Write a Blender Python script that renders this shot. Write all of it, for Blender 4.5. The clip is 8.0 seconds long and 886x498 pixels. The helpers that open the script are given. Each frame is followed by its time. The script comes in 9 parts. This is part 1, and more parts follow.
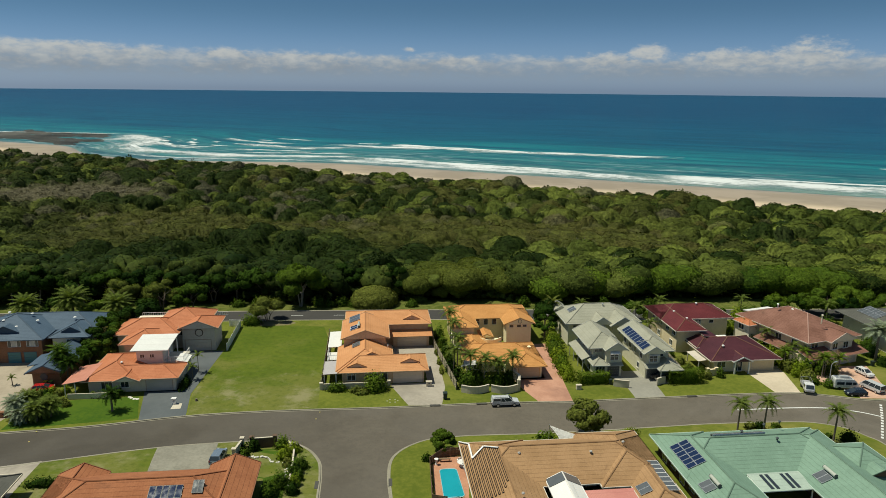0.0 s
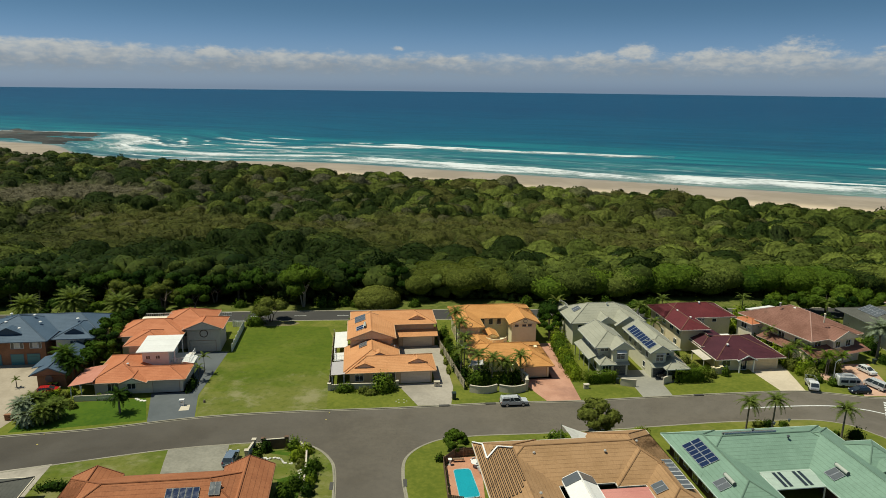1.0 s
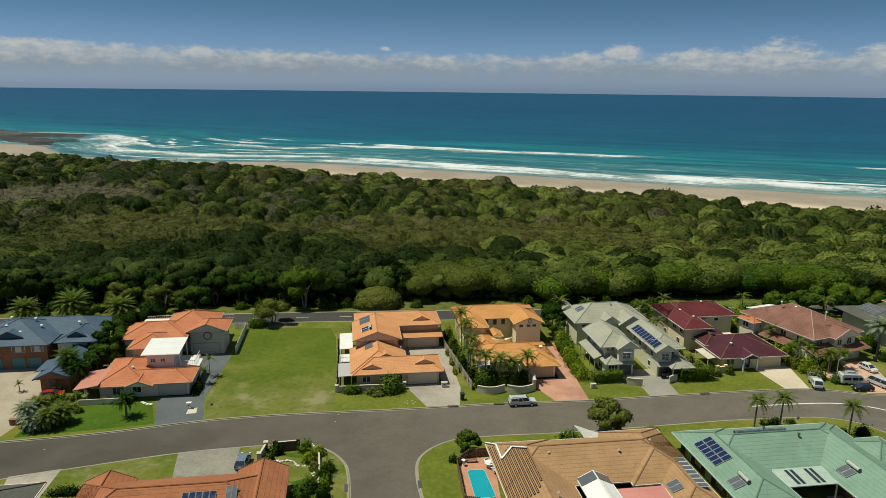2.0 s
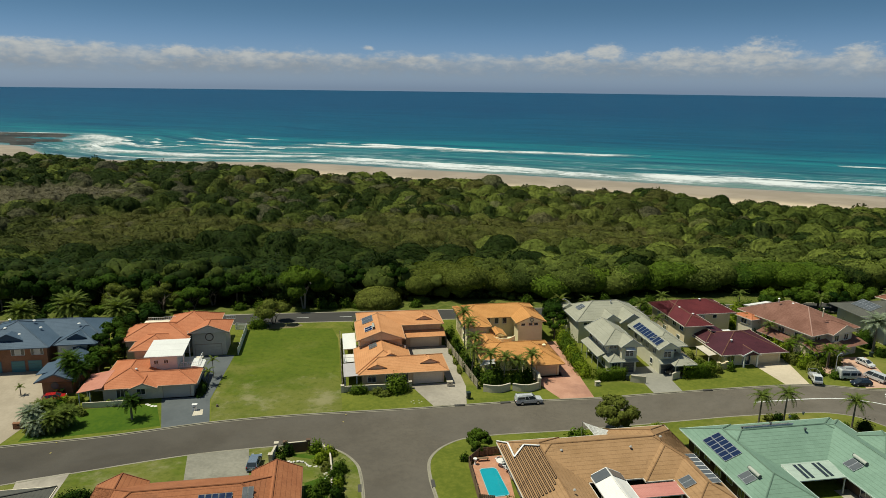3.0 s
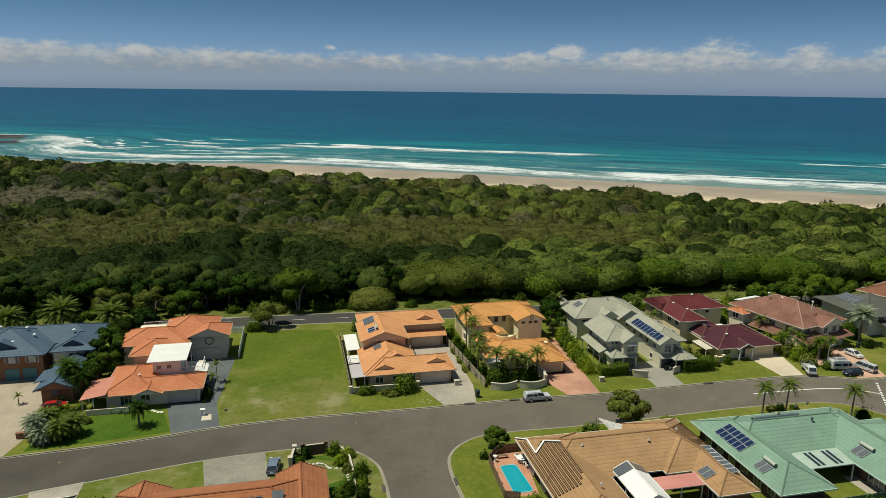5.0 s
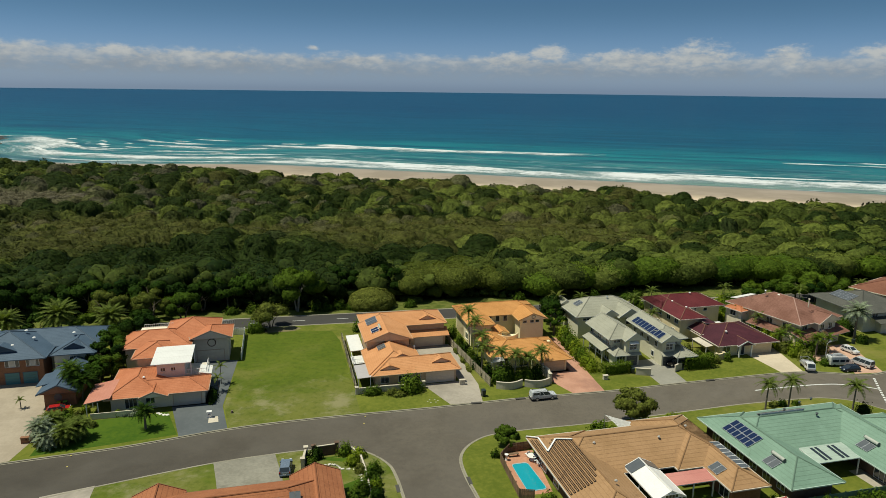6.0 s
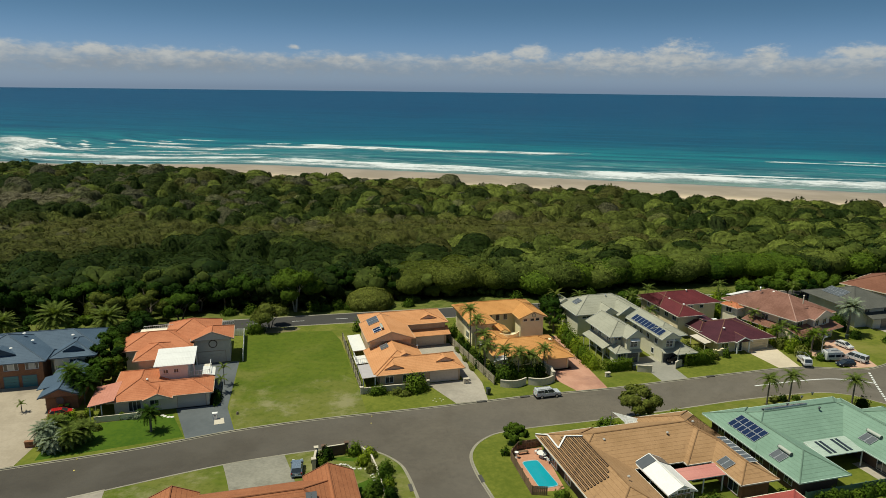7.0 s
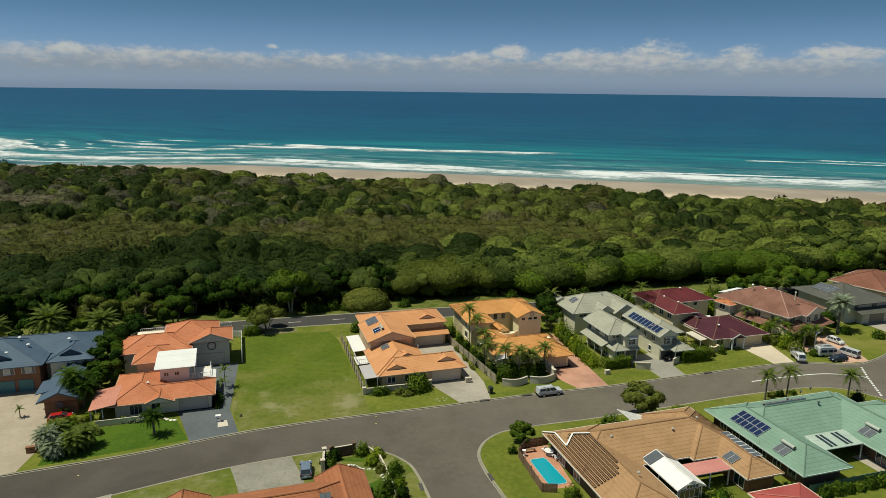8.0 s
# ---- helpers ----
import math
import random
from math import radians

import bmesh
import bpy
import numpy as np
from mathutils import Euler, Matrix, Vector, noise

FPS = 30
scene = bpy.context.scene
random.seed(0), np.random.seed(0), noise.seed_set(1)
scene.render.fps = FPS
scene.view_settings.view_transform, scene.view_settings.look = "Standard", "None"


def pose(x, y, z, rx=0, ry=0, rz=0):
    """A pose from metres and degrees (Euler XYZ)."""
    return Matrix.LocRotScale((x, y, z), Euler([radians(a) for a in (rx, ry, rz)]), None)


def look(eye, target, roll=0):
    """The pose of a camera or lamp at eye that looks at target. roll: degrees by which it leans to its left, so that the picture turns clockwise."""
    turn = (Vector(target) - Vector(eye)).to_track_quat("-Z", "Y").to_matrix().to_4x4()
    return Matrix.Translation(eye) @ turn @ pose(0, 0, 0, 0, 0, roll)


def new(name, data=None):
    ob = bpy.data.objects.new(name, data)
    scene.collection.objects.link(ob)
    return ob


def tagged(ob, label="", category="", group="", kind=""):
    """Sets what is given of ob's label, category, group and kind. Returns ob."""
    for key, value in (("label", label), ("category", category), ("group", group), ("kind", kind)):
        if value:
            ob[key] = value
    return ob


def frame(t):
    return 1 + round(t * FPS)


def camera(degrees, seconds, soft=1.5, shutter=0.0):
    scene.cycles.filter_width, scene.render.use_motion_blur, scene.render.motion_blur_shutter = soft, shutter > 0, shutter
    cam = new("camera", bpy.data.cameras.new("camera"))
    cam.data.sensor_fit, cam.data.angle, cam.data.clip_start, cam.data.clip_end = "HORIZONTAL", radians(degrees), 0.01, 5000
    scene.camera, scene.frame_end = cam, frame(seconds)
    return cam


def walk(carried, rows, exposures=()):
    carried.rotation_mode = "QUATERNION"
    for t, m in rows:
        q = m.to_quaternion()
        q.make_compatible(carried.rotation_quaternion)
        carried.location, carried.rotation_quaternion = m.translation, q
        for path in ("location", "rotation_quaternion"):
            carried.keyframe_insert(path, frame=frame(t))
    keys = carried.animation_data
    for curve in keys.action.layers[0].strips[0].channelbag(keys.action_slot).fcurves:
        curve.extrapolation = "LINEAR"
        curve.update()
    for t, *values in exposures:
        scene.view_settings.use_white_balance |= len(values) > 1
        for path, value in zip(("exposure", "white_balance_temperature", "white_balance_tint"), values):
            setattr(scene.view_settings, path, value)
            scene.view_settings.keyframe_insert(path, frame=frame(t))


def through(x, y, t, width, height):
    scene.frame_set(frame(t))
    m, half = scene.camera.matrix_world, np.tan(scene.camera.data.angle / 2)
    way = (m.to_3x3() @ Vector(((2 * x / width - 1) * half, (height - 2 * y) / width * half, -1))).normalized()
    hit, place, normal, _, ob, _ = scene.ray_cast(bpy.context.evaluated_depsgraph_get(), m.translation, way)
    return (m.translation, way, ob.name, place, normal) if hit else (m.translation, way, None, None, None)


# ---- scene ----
cam = camera(66.4, 8.0, soft=0.68)
PATH = [
    (0, (4.527, -0.238, 52.293), (4.684, 1.702, 51.835), 0.6),
    (0.5, (2.973, -0.102, 52.321), (3.145, 1.838, 51.863), 0.6),
    (1, (1.239, 0.043, 52.421), (1.427, 1.98, 51.961), 0.7),
    (1.5, (-0.453, 0.269, 52.432), (-0.248, 2.205, 51.973), 0.7),
    (3, (-5.818, 0.729, 52.458), (-5.549, 2.656, 51.998), 0.7),
    (3.5, (-7.631, 0.87, 52.452), (-7.337, 2.794, 51.992), 0.7),
    (4, (-9.471, 1.043, 52.436), (-9.15, 2.963, 51.976), 0.7),
    (4.5, (-11.303, 1.276, 52.426), (-10.956, 3.191, 51.966), 0.7),
    (6, (-16.849, 1.96, 52.377), (-16.432, 3.862, 51.919), 0.7),
    (6.5, (-18.686, 2.288, 52.382), (-18.245, 4.184, 51.923), 0.7),
    (7, (-20.54, 2.528, 52.373), (-20.074, 4.418, 51.914), 0.7),
    (7.5, (-22.331, 2.878, 52.429), (-21.838, 4.761, 51.97), 0.7),
    (8, (-24.177, 3.184, 52.395), (-23.656, 5.06, 51.936), 0.7),
]
walk(cam, [(t, look(eye, target, roll)) for t, eye, target, roll in PATH], [(t, 0.0, 6500, 5.0) for t in (0.0, 8.0)])

# ---- sky, sun ----
SUN = Vector((-0.37, 0.07, 0.92)).normalized()
world = bpy.data.worlds.new("sky")
scene.world = world
world.use_nodes = True


class Nodes:
    """Short hand for building node trees."""

    def __init__(self, tree):
        self.tree = tree

    def add(self, kind, **values):
        n = self.tree.nodes.new("ShaderNode" + kind)
        for key, value in values.items():
            if key.startswith("i_"):
                n.inputs[key[2:].replace("_", " ")].default_value = value
            elif key == "op":
                n.operation = value
            elif key == "blend":
                n.blend_type = value
        return n

    def link(self, a, b):
        self.tree.links.new(a, b)

    def math(self, op, a, b=None, clamp=False):
        n = self.add("Math", op=op)
        n.use_clamp = clamp
        for k, v in enumerate((a, b)):
            if v is None:
                continue
            if isinstance(v, (int, float)):
                n.inputs[k].default_value = v
            else:
                self.link(v, n.inputs[k])
        return n.outputs[0]

    def mix(self, fac, a, b, blend="MIX"):
        n = self.tree.nodes.new("ShaderNodeMix")
        n.data_type, n.blend_type = "RGBA", blend
        for slot, v in ((0, fac), (6, a), (7, b)):
            if isinstance(v, (int, float)):
                n.inputs[slot].default_value = v
            elif isinstance(v, tuple):
                n.inputs[slot].default_value = (*v, 1)[:4]
            else:
                self.link(v, n.inputs[slot])
        return n.outputs[2]

    def noise(self, scale, detail=3, rough=0.55, vec=None, distort=0.0):
        n = self.add("TexNoise")
        n.inputs["Scale"].default_value, n.inputs["Detail"].default_value = scale, detail
        n.inputs["Roughness"].default_value, n.inputs["Distortion"].default_value = rough, distort
        if vec is not None:
            self.link(vec, n.inputs["Vector"])
        return n.outputs[0]

    def ramp(self, fac, stops):
        n = self.add("ValToRGB")
        e = n.color_ramp.elements
        while len(e) < len(stops):
            e.new(0.5)
        for el, (p, c) in zip(e, stops):
            el.position = p
            el.color = (*c, 1) if isinstance(c, tuple) else (c, c, c, 1)
        self.link(fac, n.inputs[0])
        return n.outputs[0]

    def span(self, value, a, b, lo=0.0, hi=1.0, smooth=True):
        n = self.add("MapRange")
        n.interpolation_type = "SMOOTHSTEP" if smooth else "LINEAR"
        for k, v in zip((1, 2, 3, 4), (a, b, lo, hi)):
            n.inputs[k].default_value = v
        self.link(value, n.inputs[0])
        return n.outputs[0]


SKY_STRENGTH = 0.075
wn = Nodes(world.node_tree)
back = world.node_tree.nodes["Background"]
sky = wn.add("TexSky")
sky.sky_type = "NISHITA"
sky.sun_disc = False
sky.sun_elevation = math.asin(SUN.z)
sky.sun_rotation = math.atan2(SUN.x, SUN.y)
sky.air_density, sky.dust_density, sky.ozone_density = 1.0, 0.6, 2.0
coord = wn.add("TexCoord").outputs["Generated"]
sep = wn.add("SeparateXYZ")
wn.link(coord, sep.inputs[0])
elev = wn.math("MULTIPLY", wn.math("ARCSINE", sep.outputs[2]), 57.2958)
azim = wn.math("MULTIPLY", wn.math("ARCTAN2", sep.outputs[0], sep.outputs[1]), 57.2958)
over = wn.math("ADD", elev, 0.22)  # height over the sea's edge
flat = wn.add("CombineXYZ")
wn.link(azim, flat.inputs[0])
wn.link(wn.math("MULTIPLY", over, 2.2), flat.inputs[1])
puffy = wn.noise(0.33, 5, 0.55, flat.outputs[0], 0.2)
fine = wn.noise(1.1, 4, 0.55, flat.outputs[0], 0.2)
tiny = wn.noise(3.2, 3, 0.6, flat.outputs[0], 0.3)
lump = wn.math("ADD", wn.math("MULTIPLY", wn.math("SUBTRACT", puffy, 0.5), 2.2), wn.math("MULTIPLY", wn.math("SUBTRACT", fine, 0.5), 1.1))
# a long bank of low cloud over the horizon: high and full to the west, thin and torn to the east
crest = wn.math("ADD", wn.span(azim, -30, 2, 3.55, 3.0), wn.math("MULTIPLY", lump, 0.75))
full = wn.math("MULTIPLY", wn.span(azim, -5, 6, 0.98, 0.84), wn.span(wn.noise(0.16, 3, 0.5, flat.outputs[0]), 0.30, 0.52, 0.70, 1.0))
bank = wn.math("MULTIPLY", wn.span(wn.math("SUBTRACT", over, crest), 0.15, -0.60), wn.span(over, 0.3, 2.0))
bank = wn.math("MULTIPLY", bank, full)
# single heads of cumulus: azimuth, height, half width, half height in degrees
for ca, ce, cw, ch in ((-23.0, 2.95, 4.2, 0.5), (-12.5, 2.75, 3.4, 0.42), (-5.5, 2.6, 2.6, 0.45), (1.7, 3.35, 0.55, 0.2), (5.5, 2.45, 3.2, 0.4),
                       (17.8, 2.55, 3.4, 0.55), (20.7, 3.0, 1.3, 0.75), (27.5, 2.7, 4.8, 0.75), (32.0, 3.0, 3.6, 0.95), (38.2, 2.95, 1.7, 0.75),
                       (45.5, 3.0, 3.2, 0.6), (50.0, 2.6, 4.0, 0.6), (-40.0, 2.9, 5.0, 0.6), (60.0, 3.0, 5.0, 0.8)):
    da = wn.math("DIVIDE", wn.math("SUBTRACT", azim, ca), cw)
    de = wn.math("DIVIDE", wn.math("SUBTRACT", over, ce), ch)
    d = wn.math("SQRT", wn.math("ADD", wn.math("MULTIPLY", da, da), wn.math("MULTIPLY", de, de)))
    d = wn.math("SUBTRACT", d, wn.math("ADD", wn.math("MULTIPLY", lump, 0.95), wn.math("MULTIPLY", wn.math("SUBTRACT", tiny, 0.5), 0.5)))
    bank = wn.math("MAXIMUM", bank, wn.span(d, 1.25, 0.35))
cloud = wn.math("MULTIPLY", bank, wn.span(fine, 0.25, 0.6, 0.66, 0.97))
lit = wn.mix(wn.span(wn.math("ADD", over, wn.math("MULTIPLY", wn.math("ADD", lump, fine), 0.9)), 1.8, 4.0), (3.3, 3.75, 4.4), (6.5, 6.6, 6.65))
hue = wn.mix(wn.span(elev, 0.0, 7.0), (0.62, 0.84, 1.46), (0.315, 0.485, 0.68), "MIX")
hue = wn.mix(wn.span(elev, 10.0, 32.0), hue, (0.82, 0.83, 0.74), "MIX")
clear = wn.mix(1.0, sky.outputs[0], hue, "MULTIPLY")
wn.link(wn.mix(cloud, clear, lit), back.inputs[0])
back.inputs[1].default_value = SKY_STRENGTH

sun = new("sun", bpy.data.lights.new("sun", "SUN"))
sun.data.energy, sun.data.angle, sun.data.color = 4.25, radians(0.53), (1.0, 0.955, 0.79)
sun.matrix_world = look(SUN * 100, (0, 0, 0))
scene.view_settings.exposure = 0.0

# ---- materials ----


def surface(name, a, b, scale=1.0, rough=0.85, bump=0.15, bump_scale=None, metal=0.0, stain=None, spec=0.3, piece=0.0):
    """Two colours mixed by noise at two scales, with fine relief; stain: a third colour in large soft patches."""
    m = bpy.data.materials.new(name)
    m.use_nodes = True
    n = Nodes(m.node_tree)
    p = m.node_tree.nodes["Principled BSDF"]
    pos = n.add("NewGeometry").outputs["Position"]
    big = n.noise(scale * 0.22, 4, 0.6, pos)
    small = n.noise(scale * 2.5, 4, 0.65, pos)
    both = n.math("ADD", n.math("MULTIPLY", big, 0.55), n.math("MULTIPLY", small, 0.45))
    col = n.mix(n.span(both, 0.36, 0.64), a, b)
    if stain:
        col = n.mix(n.span(n.noise(scale * 0.09, 5, 0.65, pos, 0.4), 0.52, 0.70, 0.0, 0.85), col, stain)
    if piece:
        rnd = n.add("ObjectInfo").outputs["Random"]
        col = n.mix(1.0, col, n.ramp(rnd, [(0, 1 - piece), (1, 1 + piece)]), "MULTIPLY")
    n.link(col, p.inputs["Base Color"])
    n.link(n.span(small, 0.3, 0.7, max(rough - 0.1, 0.02), min(rough + 0.08, 1.0)), p.inputs["Roughness"])
    p.inputs["Metallic"].default_value = metal
    p.inputs["Specular IOR Level"].default_value = spec
    if bump:
        bn = n.add("Bump", i_Strength=bump, i_Distance=0.05)
        n.link(n.noise(bump_scale or scale * 6, 4, 0.7, pos), bn.inputs["Height"])
        n.link(bn.outputs[0], p.inputs["Normal"])
    return m


def roofing(name, a, b, course=0.40, depth=0.5, rough=0.75, moss=None, pan=0.0):
    """Tiles or sheets in courses up the slope, by the roof's own metres, weathered in patches."""
    m = bpy.data.materials.new(name)
    m.use_nodes = True
    n = Nodes(m.node_tree)
    p = m.node_tree.nodes["Principled BSDF"]
    uvs = n.add("UVMap").outputs[0]
    pos = n.add("NewGeometry").outputs["Position"]
    sep = n.add("SeparateXYZ")
    n.link(uvs, sep.inputs[0])
    up = n.math("FRACT", n.math("DIVIDE", sep.outputs[1], course))
    step = n.math("SUBTRACT", 1.0, up)
    along = n.math("FRACT", n.math("DIVIDE", sep.outputs[0], pan or 0.3))
    curve = n.math("SINE", n.math("MULTIPLY", along, math.pi))
    height = n.math("ADD", step, n.math("MULTIPLY", curve, 0.45 if pan else 0.16))
    big = n.noise(0.30, 5, 0.65, pos)
    small = n.noise(3.5, 3, 0.6, pos)
    tone = n.span(n.math("ADD", n.math("MULTIPLY", big, 0.6), n.math("MULTIPLY", small, 0.4)), 0.36, 0.64)
    col = n.mix(tone, a, b)
    if moss:
        col = n.mix(n.span(n.noise(0.55, 6, 0.7, pos, 0.5), 0.55, 0.72, 0, 0.7), col, moss)
    # each course's lip shadow is put into the colour as a darker line
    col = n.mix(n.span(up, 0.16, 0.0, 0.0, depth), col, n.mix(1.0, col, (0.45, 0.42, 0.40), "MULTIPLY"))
    n.link(col, p.inputs["Base Color"])
    p.inputs["Roughness"].default_value = rough
    p.inputs["Specular IOR Level"].default_value = 0.3
    bn = n.add("Bump", i_Strength=0.6, i_Distance=0.06)
    n.link(height, bn.inputs["Height"])
    n.link(bn.outputs[0], p.inputs["Normal"])
    return m


def foliage(name, dark, light, dry=None, through=0.25, ash=None, tuft_lo=0.52, tuft_hi=1.42, relief=0.85, grain=1.5):
    """Leaves: each clump a tone of its own, each tree its own share of the colours; dry and ash tint trees by their own shares."""
    m = bpy.data.materials.new(name)
    m.use_nodes = True
    n = Nodes(m.node_tree)
    geo = n.add("NewGeometry")
    at = n.tree.nodes.new("ShaderNodeAttribute")
    at.attribute_name = "species"
    isl = geo.outputs["Random Per Island"]
    tone = n.math("ADD", n.math("MULTIPLY", isl, 0.16), n.math("MULTIPLY", at.outputs["Fac"], 0.84))
    col = n.mix(tone, dark, light)
    for key, tint in (("dry", dry), ("ash", ash)):
        if tint:
            share_of = n.tree.nodes.new("ShaderNodeAttribute")
            share_of.attribute_name = key
            col = n.mix(share_of.outputs["Fac"], col, n.mix(isl, tuple(c * 0.62 for c in tint), tuple(c * 1.38 for c in tint)))
    p = m.node_tree.nodes["Principled BSDF"]
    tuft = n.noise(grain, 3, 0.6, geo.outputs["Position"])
    # hollows darkened and tuft tops lightened in the colour, shading the relief below
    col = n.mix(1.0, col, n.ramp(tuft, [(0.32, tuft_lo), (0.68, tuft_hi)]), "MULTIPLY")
    n.link(col, p.inputs["Base Color"])
    bn = n.add("Bump", i_Strength=relief, i_Distance=0.55)
    n.link(tuft, bn.inputs["Height"])
    n.link(bn.outputs[0], p.inputs["Normal"])
    p.inputs["Roughness"].default_value = 0.75
    p.inputs["Specular IOR Level"].default_value = 0.06
    if through:
        t = n.add("BsdfTranslucent")
        n.link(n.mix(1.0, col, (1.2, 1.25, 0.6), "MULTIPLY"), t.inputs[0])
        mx = n.add("MixShader")
        mx.inputs[0].default_value = through
        n.link(p.outputs[0], mx.inputs[1])
        n.link(t.outputs[0], mx.inputs[2])
        n.link(mx.outputs[0], n.tree.nodes["Material Output"].inputs[0])
    return m


def plain(name, c, rough=0.5, metal=0.0, spec=0.5):
    m = surface(name, tuple(v * 0.92 for v in c), c, 2.0, rough, 0.04, 20, metal, None, spec)
    return m




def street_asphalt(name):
    """Asphalt that is darker to the west and paler to the east, with tar marks and tyre-polished lanes."""
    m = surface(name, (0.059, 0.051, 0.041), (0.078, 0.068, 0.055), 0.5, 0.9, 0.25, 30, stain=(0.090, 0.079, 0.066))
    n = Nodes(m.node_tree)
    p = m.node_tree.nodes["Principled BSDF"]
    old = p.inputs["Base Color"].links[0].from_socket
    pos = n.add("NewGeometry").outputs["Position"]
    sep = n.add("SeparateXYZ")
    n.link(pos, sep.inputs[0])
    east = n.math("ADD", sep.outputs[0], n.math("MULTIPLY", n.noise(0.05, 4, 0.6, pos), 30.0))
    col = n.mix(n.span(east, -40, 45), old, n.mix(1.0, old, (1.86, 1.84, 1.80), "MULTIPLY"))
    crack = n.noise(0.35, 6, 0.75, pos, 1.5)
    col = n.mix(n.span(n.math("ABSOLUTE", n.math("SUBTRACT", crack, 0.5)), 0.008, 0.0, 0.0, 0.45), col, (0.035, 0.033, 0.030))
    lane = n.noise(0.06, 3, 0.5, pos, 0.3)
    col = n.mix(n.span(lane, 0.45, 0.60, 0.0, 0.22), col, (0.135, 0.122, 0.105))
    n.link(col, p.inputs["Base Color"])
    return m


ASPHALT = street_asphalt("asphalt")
ASPHALT_BACK = surface("old_asphalt", (0.046, 0.044, 0.041), (0.062, 0.059, 0.055), 0.5, 0.9, 0.2, 30)
BLUE_STONE = surface("blue_grey_paving", (0.090, 0.102, 0.108), (0.118, 0.130, 0.136), 0.8, 0.85, 0.15, 20, stain=(0.07, 0.078, 0.082))
CONCRETE = surface("concrete", (0.31, 0.275, 0.225), (0.40, 0.355, 0.295), 0.8, 0.9, 0.15, 15, stain=(0.23, 0.205, 0.17))
OLD_CONCRETE = surface("old_concrete", (0.20, 0.188, 0.150), (0.29, 0.272, 0.222), 0.9, 0.9, 0.2, 12, stain=(0.11, 0.105, 0.085))
SAND_PAVING = surface("cream_paving", (0.33, 0.275, 0.205), (0.405, 0.34, 0.26), 0.9, 0.9, 0.15, 12, stain=(0.26, 0.215, 0.16))
PINK_PAVING = surface("terracotta_paving", (0.42, 0.215, 0.145), (0.52, 0.285, 0.200), 1.5, 0.85, 0.2, 12, stain=(0.33, 0.17, 0.12))
KERB = surface("kerb_concrete", (0.235, 0.215, 0.165), (0.315, 0.29, 0.225), 1.2, 0.9, 0.1)
LINE = surface("road_paint", (0.60, 0.60, 0.57), (0.72, 0.72, 0.70), 3.0, 0.7, 0.0)
GRASS = surface("lawn", (0.092, 0.118, 0.015), (0.160, 0.175, 0.028), 0.55, 0.95, 0.6, 9, stain=(0.215, 0.195, 0.055), spec=0.1)
LUSH = surface("watered_lawn", (0.042, 0.090, 0.008), (0.074, 0.125, 0.012), 0.6, 0.95, 0.6, 9, spec=0.1)


def worn_lawn(name):
    """Mown grass: green in drifts, yellowing in wide patches, worn to pale earth in small ones."""
    m = surface(name, (0.070, 0.108, 0.010), (0.112, 0.142, 0.017), 0.35, 0.95, 0.6, 7, spec=0.1)
    n = Nodes(m.node_tree)
    p = m.node_tree.nodes["Principled BSDF"]
    old = p.inputs["Base Color"].links[0].from_socket
    pos = n.add("NewGeometry").outputs["Position"]
    sep = n.add("SeparateXYZ")
    n.link(pos, sep.inputs[0])
    street = n.span(sep.outputs[1], 138, 108, -0.10, 0.13)
    wide = n.math("ADD", n.noise(0.09, 5, 0.6, pos, 0.5), street)
    col = n.mix(n.span(wide, 0.46, 0.68, 0.0, 0.7), old, (0.165, 0.165, 0.042))
    tuft = n.noise(0.9, 4, 0.7, pos)
    col = n.mix(n.span(tuft, 0.46, 0.70, 0.0, 0.55), col, (0.062, 0.086, 0.010))
    bare = n.math("ADD", n.noise(0.22, 7, 0.75, pos, 0.15), street)
    for x, y, r in ((-24.8, 116.6, 4.0), (-11.3, 109.4, 3.6), (-23.5, 112.0, 2.6)):
        off = n.add("VectorMath", op="SUBTRACT")
        n.link(pos, off.inputs[0])
        off.inputs[1].default_value = (x, y, 0.1)
        far = n.add("VectorMath", op="LENGTH")
        n.link(off.outputs[0], far.inputs[0])
        bare = n.math("ADD", bare, n.span(far.outputs["Value"], r, 0.0, 0.0, 0.13))
    col = n.mix(n.span(bare, 0.58, 0.84, 0.0, 0.70), col, (0.27, 0.245, 0.135))
    n.link(col, p.inputs["Base Color"])
    return m


LOT_GRASS = worn_lawn("mown_grass")
BARE = surface("bare_earth", (0.155, 0.135, 0.062), (0.20, 0.17, 0.085), 1.0, 0.95, 0.4, stain=(0.11, 0.12, 0.03))
WHITE = surface("white_paint", (0.74, 0.73, 0.71), (0.82, 0.81, 0.79), 1.5, 0.5, 0.03)
CREAM = surface("cream_render", (0.70, 0.62, 0.48), (0.78, 0.70, 0.56), 0.8, 0.85, 0.1, 20)
GREY_RENDER = surface("grey_beige_render", (0.58, 0.52, 0.42), (0.66, 0.60, 0.50), 0.8, 0.85, 0.1, 20, stain=(0.50, 0.44, 0.36))
BLUSH = surface("blush_render", (0.71, 0.67, 0.61), (0.77, 0.73, 0.67), 0.8, 0.85, 0.08, 20)
PEACH_BRICK = surface("peach_brick", (0.56, 0.39, 0.25), (0.68, 0.50, 0.34), 2.0, 0.9, 0.25, 14)
YELLOW = surface("ochre_render", (0.84, 0.72, 0.45), (0.90, 0.79, 0.53), 0.7, 0.85, 0.1, 20, stain=(0.80, 0.67, 0.41))
OLIVE = surface("grey_green_render", (0.60, 0.57, 0.42), (0.68, 0.65, 0.49), 0.8, 0.85, 0.1, 20)
